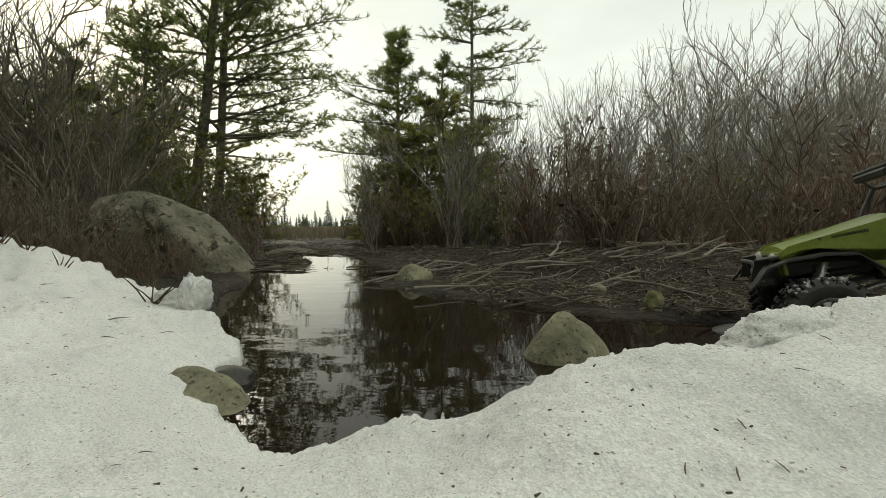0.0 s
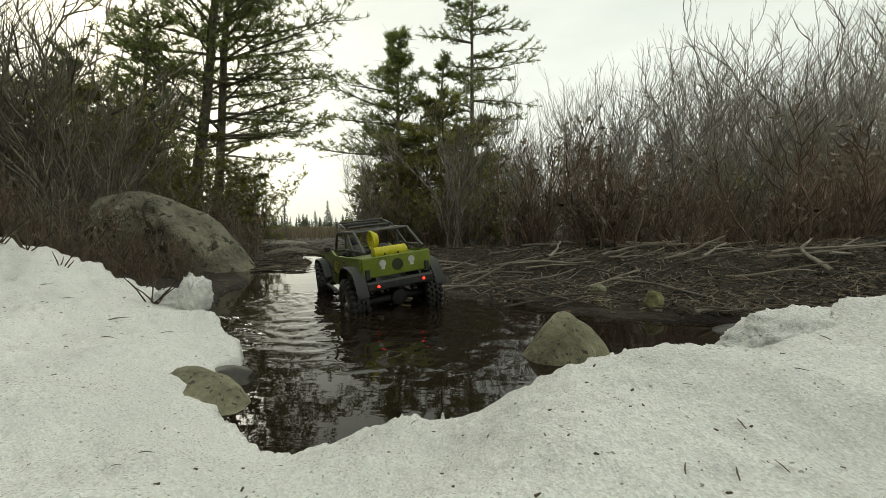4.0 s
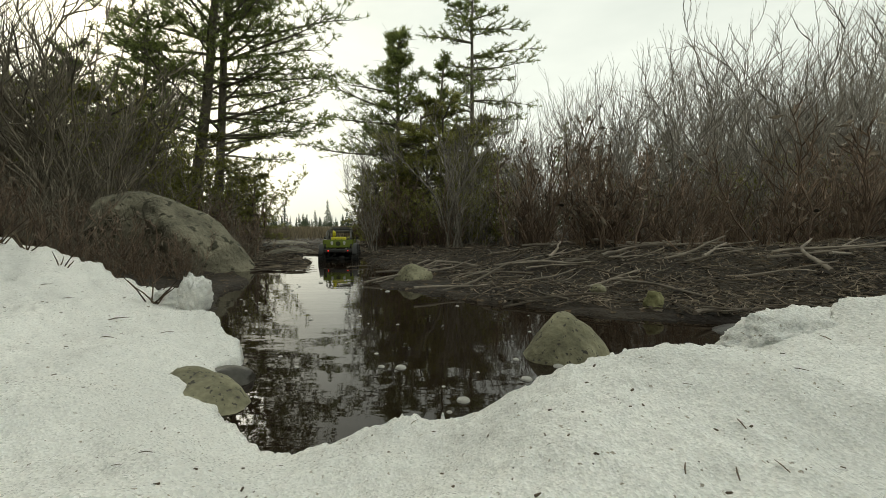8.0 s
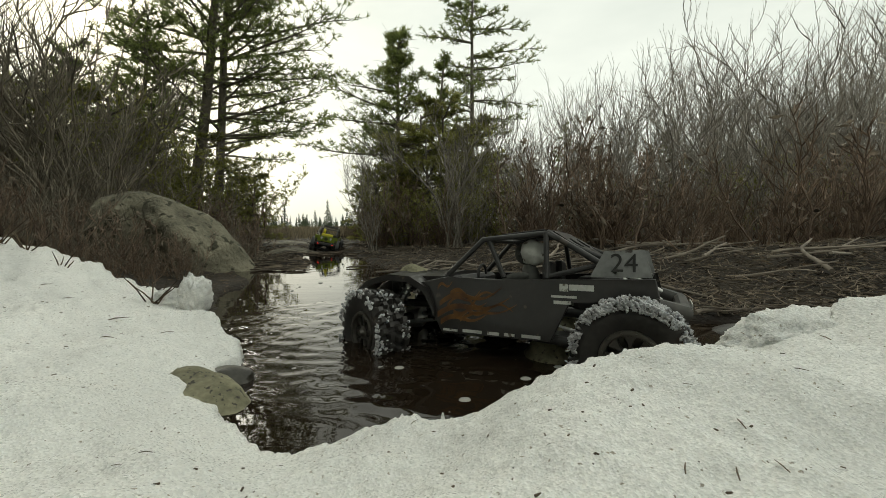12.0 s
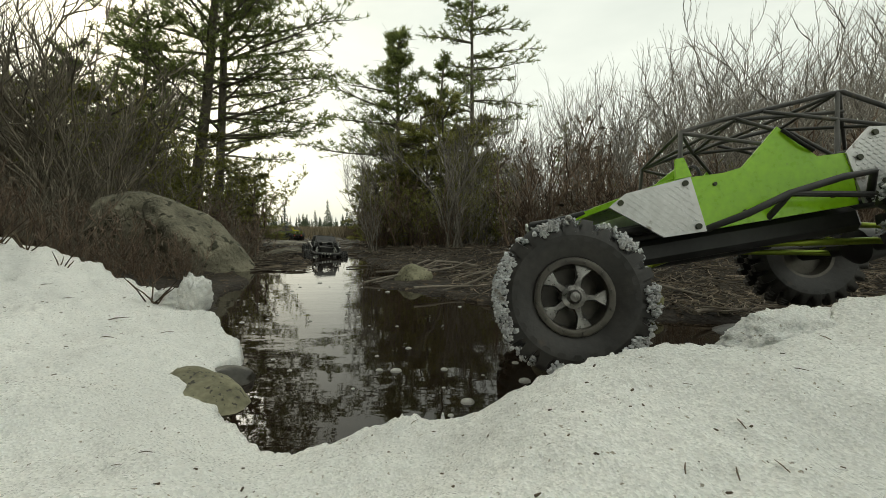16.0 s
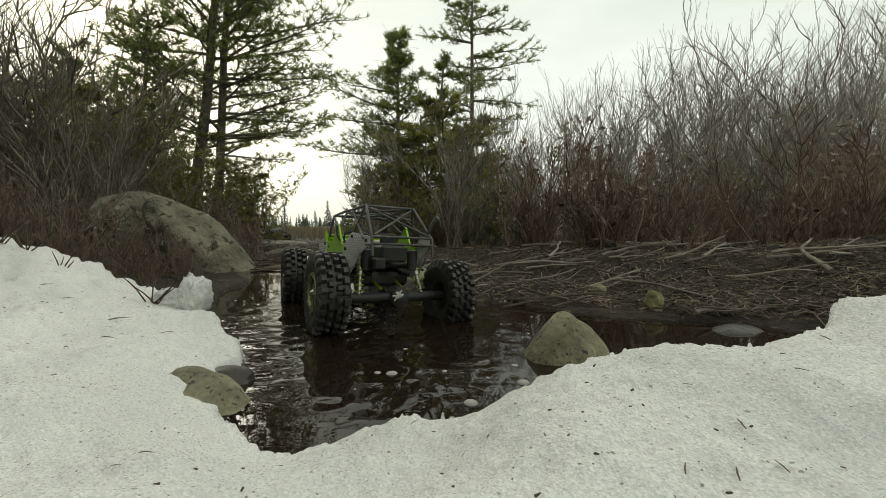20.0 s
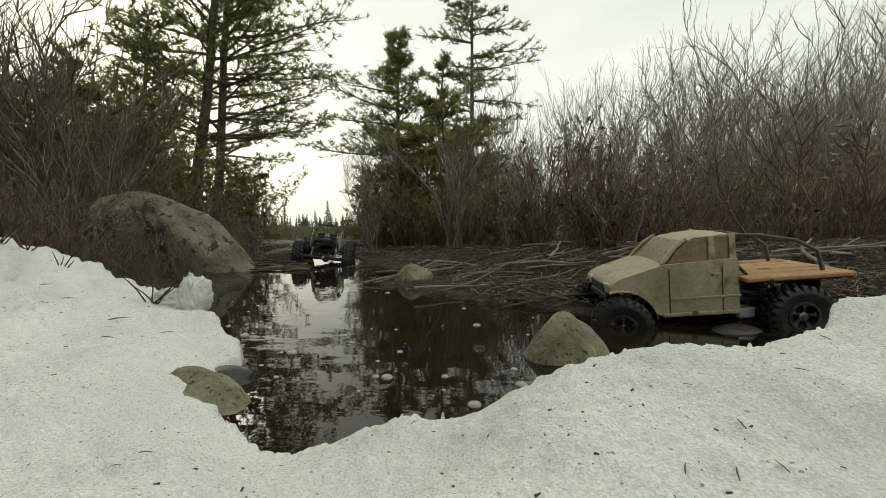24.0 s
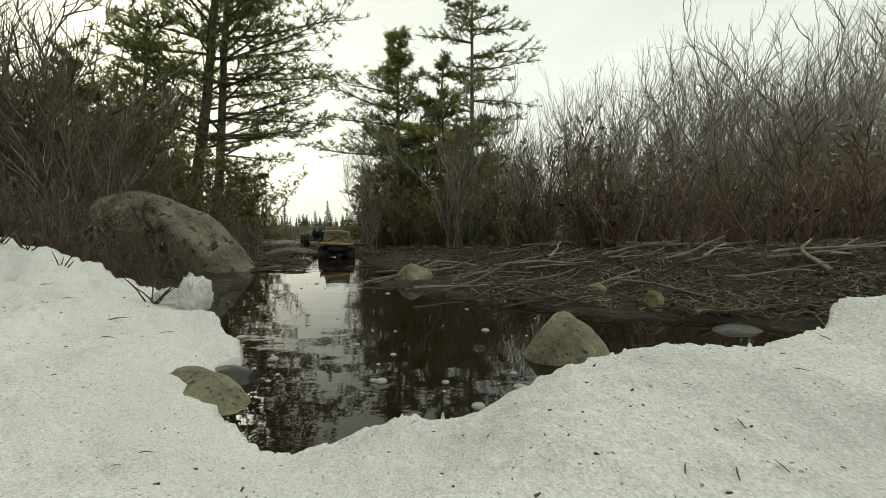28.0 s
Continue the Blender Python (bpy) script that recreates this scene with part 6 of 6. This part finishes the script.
# dead sprigs standing in the snow
for x, y, h, n, lab in ((-0.44, 0.60, 0.055, 7, "dark broken sprig poking out of snow"), (-0.73, 0.70, 0.06, 6, "dark broken sprig poking out of snow"), (-0.80, 0.72, 0.075, 6, "dark broken sprig poking out of snow"), (-0.66, 0.69, 0.04, 4, "dark broken sprig poking out of snow")):
    t = thing("dead_sprig", lab, "twig", pose(x, y, snow_z(x, y)), "dead sprigs")
    for k in range(n):
        a = R.uniform(0, 6.28)
        p = bend((R.uniform(-.008, .008), 0, -0.005), (math.cos(a) * 0.8, math.sin(a) * 0.3, R.uniform(0.4, 1.2)), h * R.uniform(0.5, 1.1), 4, 0.2, 0.0, R)
        part("stem", Geo().tube(p, taper(0.0013, 0.0006, 5), 5), M_DEBRIS, t, smooth=60)
# thin twigs hanging over the boulders
OVER = shrub("willow_shrub", "thin grey willow twigs arching over the boulders", 0.85, 11, 97, M_DARKTWIG, lean=1.7, twiggy=0.9, stout=1.7, rise=-0.015, group="arching willows")
OVER.matrix_basis = at_ground(-1.38, 1.40, 0, 0.62)
for x, y, s, rz in ((-1.05, 1.34, 0.40, 40), (-1.62, 1.5, 0.8, 90), (-1.3, 1.2, 0.42, 200), (-0.83, 1.26, 0.24, 130), (-1.75, 1.9, 1.0, 60), (-1.5, 2.1, 0.9, 10), (-1.15, 2.05, 0.75, 300), (-0.95, 1.95, 0.5, 250), (-2.0, 1.6, 1.0, 170),
                    (-0.72, 1.16, 0.2, 20), (-1.0, 1.08, 0.3, 77), (-1.55, 1.25, 0.6, 33), (-1.2, 1.45, 0.5, 111), (-1.42, 1.62, 0.7, 222), (-1.8, 1.35, 0.85, 280), (-1.9, 2.3, 1.25, 310), (-2.4, 2.0, 1.35, 30), (-2.2, 1.9, 1.2, 75)):
    copy_thing(OVER, at_ground(x, y, rz, s))
for i in range(16):                                        # tangle of low branches deeper in the thicket
    y = R.uniform(1.9, 3.2)
    copy_thing(OVER, at_ground(-R.uniform(0.66, 1.12) * y, y, R.uniform(0, 360), R.uniform(0.95, 1.55)))

# ---- bubbles and wakes on the water ----
BUBBLE = Geo().lathe([(0.0, 1.0), (0.25, 0.93), (0.45, 0.7), (0.56, 0.35), (0.6, 0.02)], 14, axis="z").mesh("foam_bubble", M_SKYLIT_BUBBLE, 60)
BUBBLES = []
for i in range(60):
    while True:
        x, y = R.uniform(-0.5, 0.28), R.uniform(0.36, 1.35)
        if inside_at(x, y, PUDDLE) > 0.05 and inside_at(x, y, SNOW_EDGE) < -0.03:
            break
    b = tagged(new("foam_bubble", BUBBLE), "small clear foam bubble on dark water, sky reflection in its pale colour", "bubble", "foam bubbles")
    b.scale = [R.choice((0.0022, 0.003, 0.003, 0.0045, 0.007))] * 3
    b.scale[2] *= 0.8
    BUBBLES.append((b, x, y, R.choice((3.3, 3.8, 4.6, 5.2, 13.0, 19.5)) + R.uniform(0, 0.8)))


def wake(label, seed, rx, ry, swirl):
    """A patch of choppy water: low crests that fade out at its rim."""
    n = 190
    u = np.linspace(-1, 1, n)
    x, y = np.meshgrid(u * rx, u * ry, indexing="ij")
    rr = np.hypot(x / rx, y / ry)
    fade = smooth01((1 - rr) / 0.45)
    bow = np.hypot(x * 1.0 + swirl, y * 0.6 - 0.1)
    h = 0.5 + 0.26 * np.sin(bow * 190 + 5 * fbm(x * 6, y * 6, 3, seed)) * (0.6 + 0.6 * fbm(x * 4, y * 4, 2, seed + 9)) + 0.30 * fbm(x * 34, y * 46, 3, seed + 4)
    z = np.clip(h, 0, 1) * 0.0024 * fade - 0.006 * (1 - fade)
    idx = np.arange(n * n).reshape(n, n)
    q = np.stack([idx[:-1, :-1], idx[1:, :-1], idx[1:, 1:], idx[:-1, 1:]], -1).reshape(-1, 4)
    me = bpy.data.meshes.new("wake")
    me.from_pydata(np.stack([x, y, z], -1).reshape(-1, 3).tolist(), [], q.tolist())
    me.materials.append(M_WATER)
    me.polygons.foreach_set("use_smooth", [True] * len(me.polygons))
    return tagged(new("wake", me), label, "water ripples")


WAKES = [wake("choppy ripples on dark puddle water", 70 + 3 * i, 0.42, 0.62, s) for i, s in enumerate((0.12, -0.08, 0.15, -0.1))]

# ---- snow carried by the tyres ----
ICO = bmesh.new()
bmesh.ops.create_icosphere(ICO, subdivisions=1, radius=1)
ICO.verts.index_update()
ICO_V, ICO_F = [v.co.copy() for v in ICO.verts], [tuple(v.index for v in f.verts) for f in ICO.faces]
ICO.free()


def crumb(geo, m, r, rng):
    """One rough crumb of packed snow."""
    geo.add([m @ (v * r * rng.uniform(0.55, 1.45)) for v in ICO_V], ICO_F)


CLUMPS = []
for car, wheels, index, radius, off, count in ((BUGGY, BUGGY_WHEELS, 0, 0.062, 12.0, 2400), (BUGGY, BUGGY_WHEELS, 2, 0.062, 12.35, 4800), (CRAWLER, CRAWLER_WHEELS, 0, 0.07, 17.45, 5200), (CRAWLER, CRAWLER_WHEELS, 2, 0.07, 19.4, 5600),
                                               (JEEP, JEEP_WHEELS, 0, 0.054, 1.0, 500)):
    for sector in range(4):
        g = Geo()
        for k in range(count // 4):
            a = 90 * sector + R.uniform(0, 90)
            side = R.random() < 0.3
            x, rr = (-0.0272, radius * R.uniform(0.84, 0.99)) if side else (R.uniform(-0.0275, 0.024), radius + R.uniform(-0.006, 0.0012))
            if radius < 0.06:
                x *= 0.75
            if vnoise(np.array([a * 0.09 + index * 5]), np.array([x * 60]), 61)[0] < (-0.25 if car is BUGGY and index else 0.02) + (0.2 if side and car is not BUGGY else 0.0):
                continue
            r = 0.0007 + 0.0019 * R.random() ** 2.2
            crumb(g, Matrix.Rotation(radians(a), 4, "X") @ pose(x, 0, rr, R.uniform(0, 90), R.uniform(0, 90), 0) @ Matrix.Diagonal((1.2, 1.2, 0.8, 1)), r, R)
        ob = tagged(part("snow_crust", g, M_CLUMP, smooth=None), "wet snow crumbs packed into a tyre's tread", "snow", kind="stuff")
        CLUMPS.append((ob, car, wheels[index], Matrix.Identity(4), off + 0.1 * sector))
SLAB = rock("snow_slab", "thick slab of torn snow riding up a tyre", (0, 0, 0), (0.026, 0.046, 0.023), M_SNOW, 140, 0.28, level=5, crumb=0.22)
SLAB["category"] = "snow"


from mathutils import Quaternion

# ---- motion: seconds, x, y, z, pitch, roll, heading ----
JEEP_ROWS = [(0, 0.685, 0.525, 0.05, -15, 2, 61), (0.5, 0.455, 0.494, 0.021, -16.6, 4.5, 73.4), (1, 0.31, 0.504, -0.012, -8, 5, 87.8), (1.5, 0.286, 0.506, -0.017, -5, 1.8, 86.8),
            (2, 0.119, 0.577, -0.043, -2.6, -0.9, 66.8), (2.5, 0.059, 0.588, -0.033, -3.2, -8.3, 54.3), (3, -0.01, 0.675, -0.026, -1.3, -10, 52),
            (3.5, -0.109, 0.847, -0.033, 1.4, -9.3, 39.4), (4.5, -0.23, 1.183, -0.029, 0.8, -4.4, 19.8), (5.5, -0.329, 1.495, -0.03, 0.5, -2, 10.7),
            (6, -0.377, 1.651, -0.034, 1, -0.5, 10.6), (7, -0.499, 1.959, -0.031, 1, 0.7, 12.7), (8, -0.595, 2.328, -0.045, 0, 0, 10), (9, -0.736, 2.68, -0.072, 0, 0.3, 12.5),
            (10, -0.861, 2.932, -0.08, 2, 1.6, 16), (11, -0.878, 2.966, -0.05, 3.5, 10.8, 13), (12, -0.9, 3.06, -0.03, 2, 12, 10), (12.5, -0.99, 3.278, -0.011, -0.6, 1.2, 13),
            (14.5, -1.45, 4.3, -0.015, 0, 0, 30), (15, -1.64, 4.7, -0.015, 0, 0, 46), (16, -2.02, 5.2, -0.015, 0, 0, 55), (17, -2.5, 5.55, -0.01, 0, 0, 58),
            (19, -3.6, 6.05, 0, 0, 0, 62), (28, -3.62, 6.06, 0, 0, 0, 62)]
BUGGY_ROWS = [(0, 1.35, 0.6, 0.1, 0, 0, 90), (10, 1.34, 0.6, 0.1, 0, 0, 90), (10.6, 1.02, 0.54, 0.09, -3, 0, 80), (11, 0.68, 0.46, 0.054, -2, 0.5, 78),
            (11.2, 0.494, 0.431, 0.035, -0.1, 0.1, 73.1), (11.5, 0.23, 0.467, 0.016, 1.1, 1.9, 81), (12, 0.098, 0.585, -0.037, -1.5, 3, 61),
            (12.5, -0.033, 0.677, -0.029, 1.2, -0.9, 33.5), (13.2, -0.193, 1.041, -0.037, 0.7, 2.9, 14), (14, -0.334, 1.433, -0.039, 1.3, 2.6, 10.8),
            (14.5, -0.424, 1.694, -0.04, 2.6, 2.5, 11.9), (15, -0.505, 1.954, -0.043, 3, 2.3, 13), (16, -0.771, 2.55, -0.07, 4, 3.5, 21), (17, -0.927, 3.118, -0.047, 4, 7.5, 13),
            (18, -1.112, 3.611, -0.019, 1.2, 1.5, 19.6), (19, -1.557, 4.404, -0.015, 0.4, 0.5, 41.2), (20, -2.15, 5, -0.015, 0, 0, 55), (21.5, -3.1, 5.55, -0.005, 0, 0, 60),
            (28, -3.12, 5.56, -0.005, 0, 0, 60)]
CRAWLER_ROWS = [(0, 2, 0.68, 0.14, 0, 0, 92), (14, 1.978, 0.68, 0.142, 0, 0, 92), (14.5, 1.012, 0.55, 0.098, -1, -0.7, 84), (15, 0.498, 0.403, 0.074, 1, -2, 72),
            (15.5, 0.375, 0.435, 0.062, -4, 3, 78), (16, 0.311, 0.45, 0.054, -10.7, 10.5, 81.2), (17, 0.262, 0.438, 0.045, -9.9, 9, 82),
            (17.5, 0.240, 0.463, 0.045, -10, 4, 80), (18, 0.074, 0.536, 0.009, -5, -4, 65), (18.5, -0.013, 0.528, -0.003, 0.4, -0.3, 45),
            (19, -0.052, 0.612, 0.001, 1.3, -5.6, 38.7), (20, -0.183, 0.872, -0.024, -0.5, 2.9, 28.7), (21, -0.326, 1.224, -0.025, -2, 3.5, 25),
            (21.5, -0.37, 1.364, -0.027, -0.5, 1.8, 20.6), (22.5, -0.438, 1.586, -0.03, 0.4, -0.4, 15.8), (23.5, -0.55, 1.898, -0.035, 1.2, 2.6, 12.9),
            (24, -0.632, 2.134, -0.034, 2.6, 7, 11.5), (24.5, -0.722, 2.367, -0.037, 3.8, 9.5, 10.2), (25, -0.791, 2.571, -0.034, 5, 10, 10),
            (25.5, -0.875, 2.737, -0.03, 4.6, 7.2, 13.2), (26, -0.979, 2.963, -0.026, 3.2, 2.4, 16.4), (27, -1.156, 3.614, -0.019, 0.4, -0.2, 18.8),
            (28, -1.3, 4.1, -0.015, 0, 0, 24)]
PICKUP_ROWS = [(0, 2.75, 0.8, 0.16, 0, 0, 90), (22.4, 2.718, 0.798, 0.16, 0.1, 0, 90.2), (23, 1.333, 0.688, 0.086, -2.4, 0, 91.8), (23.5, 0.735, 0.67, 0.03, -12, 0, 82),
            (23.8, 0.595, 0.705, -0.005, -10, -2, 83.5), (24, 0.476, 0.774, -0.038, -4.8, -2.4, 84.4), (24.4, 0.31, 0.88, -0.046, 0, -2, 80),
            (25, 0.124, 1.056, -0.035, 3, 0.2, 54), (25.5, -0.148, 1.266, -0.021, 2.5, 1.3, 52.5), (26, -0.424, 1.561, -0.012, 4.5, 2.4, 41),
            (26.5, -0.465, 1.687, -0.015, 1, 4.7, 26.5), (27, -0.521, 1.842, -0.023, -1, 5, 19), (27.5, -0.588, 2.139, -0.034, -1.5, 3.5, 16.5),
            (28, -0.655, 2.437, -0.043, -3, 3, 15)]
# how far each wheel hangs or is pushed up, in centimetres: front left, front right, rear left, rear right
JEEP_TRAVEL = [(0.0, -1.5, -1, 0, 0), (1.0, -2, -1, 0, 0), (1.5, -2.1, -1, 0, 0), (2.0, -0.4, 0, 0, 0), (2.5, 0.7, 0, -0.8, 0), (3.0, -0.2, 0, -3.0, 0), (3.5, 0.8, 0, 0.2, 0), (5.5, 0, 0, 0.8, -0.4), (7.0, 0, 0, 0, 0), (28.0, 0, 0, 0, 0)]
BUGGY_TRAVEL = [(0.0, 0, 0, 0, 0), (10.5, -1, 0, 0, 0), (11.5, -1.5, -1, 0.5, 0), (12.0, -0.7, 0, 0, 0), (12.5, 1.2, 0, 0, 1.8), (13.5, 0, 0, 0, 0), (28.0, 0, 0, 0, 0)]
CRAWLER_TRAVEL = [(0.0, 0, 0, 0, 0), (15.0, -0.9, 0, 0, 0), (16.0, -0.5, 0, 1, 0), (17.0, -2.0, -1, 2, 0), (17.5, -2.6, -1, 2.4, 0), (18.0, -2.6, -1.5, 3.0, 0.5), (18.5, -2.6, -1, -0.9, 1.0), (19.0, -0.5, 0, -0.9, 2.0), (20.0, 0.4, 0, 1.0, 0), (21.0, 0, 0, 0.5, 0), (28.0, 0, 0, 0, 0)]
PICKUP_TRAVEL = [(0.0, 0, 0, 0, 0), (24.4, -0.4, 0, 0, 0), (25.0, -0.3, 0, -0.8, 0), (25.5, 0, 0, -0.6, -0.6), (26.5, 0, 0, 0, 0), (28.0, 0, 0, 0, 0)]


def smooth_rows(rows, t):
    """The pose at t, between two rows."""
    if t <= rows[0][0]:
        return rows[0][1:]
    for a, b in zip(rows, rows[1:]):
        if a[0] <= t <= b[0]:
            u = (t - a[0]) / (b[0] - a[0])
            return tuple(p + (q - p) * u for p, q in zip(a[1:], b[1:]))
    return rows[-1][1:]


def drive(car, wheels, rows, radius, travel, lift=0.0):
    walk(car, [(r[0], pose(r[1], r[2], r[3] + lift, *r[4:])) for r in rows])
    seats = [w.matrix_basis.copy() for w in wheels]
    times, dist = [], []
    total = 0.0
    for a, b in zip(rows, rows[1:]):
        step = math.hypot(b[1] - a[1], b[2] - a[2])
        k = max(1, math.ceil(step / radius / radians(62)))
        for i in range(k):
            times.append(a[0] + (b[0] - a[0]) * i / k)
            dist.append(total + step * i / k)
        total += step
    times.append(rows[-1][0])
    dist.append(total)
    for i, w in enumerate(wheels):
        out = []
        for t, s in zip(times, dist):
            steer = 0.0
            if i < 2:
                h0, h1 = smooth_rows(rows, max(0, t - 0.1))[5], smooth_rows(rows, min(28, t + 0.7))[5]
                steer = max(-22, min(22, (h1 - h0) * 0.8))
            hang = smooth_rows(travel, t)[i] * 0.01
            out.append((t, Matrix.Translation((0, 0, hang)) @ seats[i] @ pose(0, 0, 0, 0, 0, steer) @ Matrix.Rotation(-s / radius, 4, "X")))
        walk(w, out)


def placed(ob, t):
    """Where a keyed object is at t, in its parent's space."""
    keys = ob.animation_data
    loc, rot = [0, 0, 0], [1, 0, 0, 0]
    for curve in keys.action.layers[0].strips[0].channelbag(keys.action_slot).fcurves:
        (loc if curve.data_path == "location" else rot)[curve.array_index] = curve.evaluate(frame(t))
    return Matrix.LocRotScale(loc, Quaternion(rot).normalized(), None)


def ride(ob, car, wheel, local, start, off, first=()):
    """Carries a clump of snow round with a wheel until it drops into the water."""
    rows, t = list(first), start
    if not rows:
        rows.append((0.0, placed(car, 0) @ placed(wheel, 0) @ local))
    while t < off:
        rows.append((t, placed(car, t) @ placed(wheel, t) @ local))
        t += 2 / 30
    last = rows[-1][1]
    x, y, z = last.translation
    for dt, dz in ((0.1, -0.03), (0.2, -0.08), (0.3, -0.14)):
        m = last.copy()
        m.translation = (x, y, max(-0.06, z + dz))
        rows.append((t + dt, m))
    m = last.copy()
    m.translation = (x, y, -0.075)
    rows.append((t + 0.5, m))
    rows.append((28.0, m))
    walk(ob, rows)


def motions():
    drive(JEEP, JEEP_WHEELS, JEEP_ROWS, 0.054, JEEP_TRAVEL, 0.004)
    drive(BUGGY, BUGGY_WHEELS, BUGGY_ROWS, 0.062, BUGGY_TRAVEL)
    drive(CRAWLER, CRAWLER_WHEELS, CRAWLER_ROWS, 0.07, CRAWLER_TRAVEL, 0.005)
    drive(PICKUP, PICKUP_WHEELS, PICKUP_ROWS, 0.0525, PICKUP_TRAVEL)
    for ob, car, wheel, local, off in CLUMPS:
        start = {JEEP: 0.0667, BUGGY: 10.0, CRAWLER: 14.0}[car]
        ride(ob, car, wheel, local, start, off)
    # the slab breaks out of the bank's lip and rides up the rear tyre
    rest = pose(0.243, 0.279, 0.087, -17, 0, 90)
    wheel = CRAWLER_WHEELS[2]
    hub = placed(CRAWLER, 18.0) @ placed(wheel, 18.0)
    back = placed(CRAWLER, 18.0).to_3x3() @ Vector((0, -1, -0.55))
    seat = Matrix.Translation(hub.translation + back.normalized() * 0.078) @ (placed(CRAWLER, 18.0).to_3x3().to_4x4() @ pose(0, 0, 0, 82, 0, 0))
    ride(SLAB, CRAWLER, wheel, hub.inverted() @ seat, 17.7333, 18.5, [(0.0, rest), (17.6, rest)])
    # ripples rise behind each car, spread and sink again
    for ob, t, x, y, rz in ((WAKES[0], 1.2, -0.06, 0.62, 30), (WAKES[1], 11.4, -0.04, 0.62, 60), (WAKES[2], 17.6, -0.08, 0.62, 10), (WAKES[3], 24.4, -0.06, 0.98, 45)):
        walk(ob, [(0.0, pose(x, y, -0.03, 0, 0, rz)), (t, pose(x, y, -0.03, 0, 0, rz)), (t + 0.6, pose(x, y, 0.0, 0, 0, rz)), (t + 2.5, pose(x - 0.07, y + 0.14, 0.0, 0, 0, rz + 6)),
                  (t + 3.6, pose(x - 0.1, y + 0.22, -0.005, 0, 0, rz + 9)), (28.0, pose(x - 0.1, y + 0.22, -0.03, 0, 0, rz + 9))])
    for ob, x, y, t in BUBBLES:
        dx, dy = 0.02 * math.sin(x * 40), -0.03 + 0.02 * math.cos(y * 31)
        walk(ob, [(0.0, pose(x, y, -0.02)), (t, pose(x, y, -0.02)), (t + 0.5, pose(x, y, 0.0)), (28.0, pose(x + dx, y + dy, 0.0))])


motions()
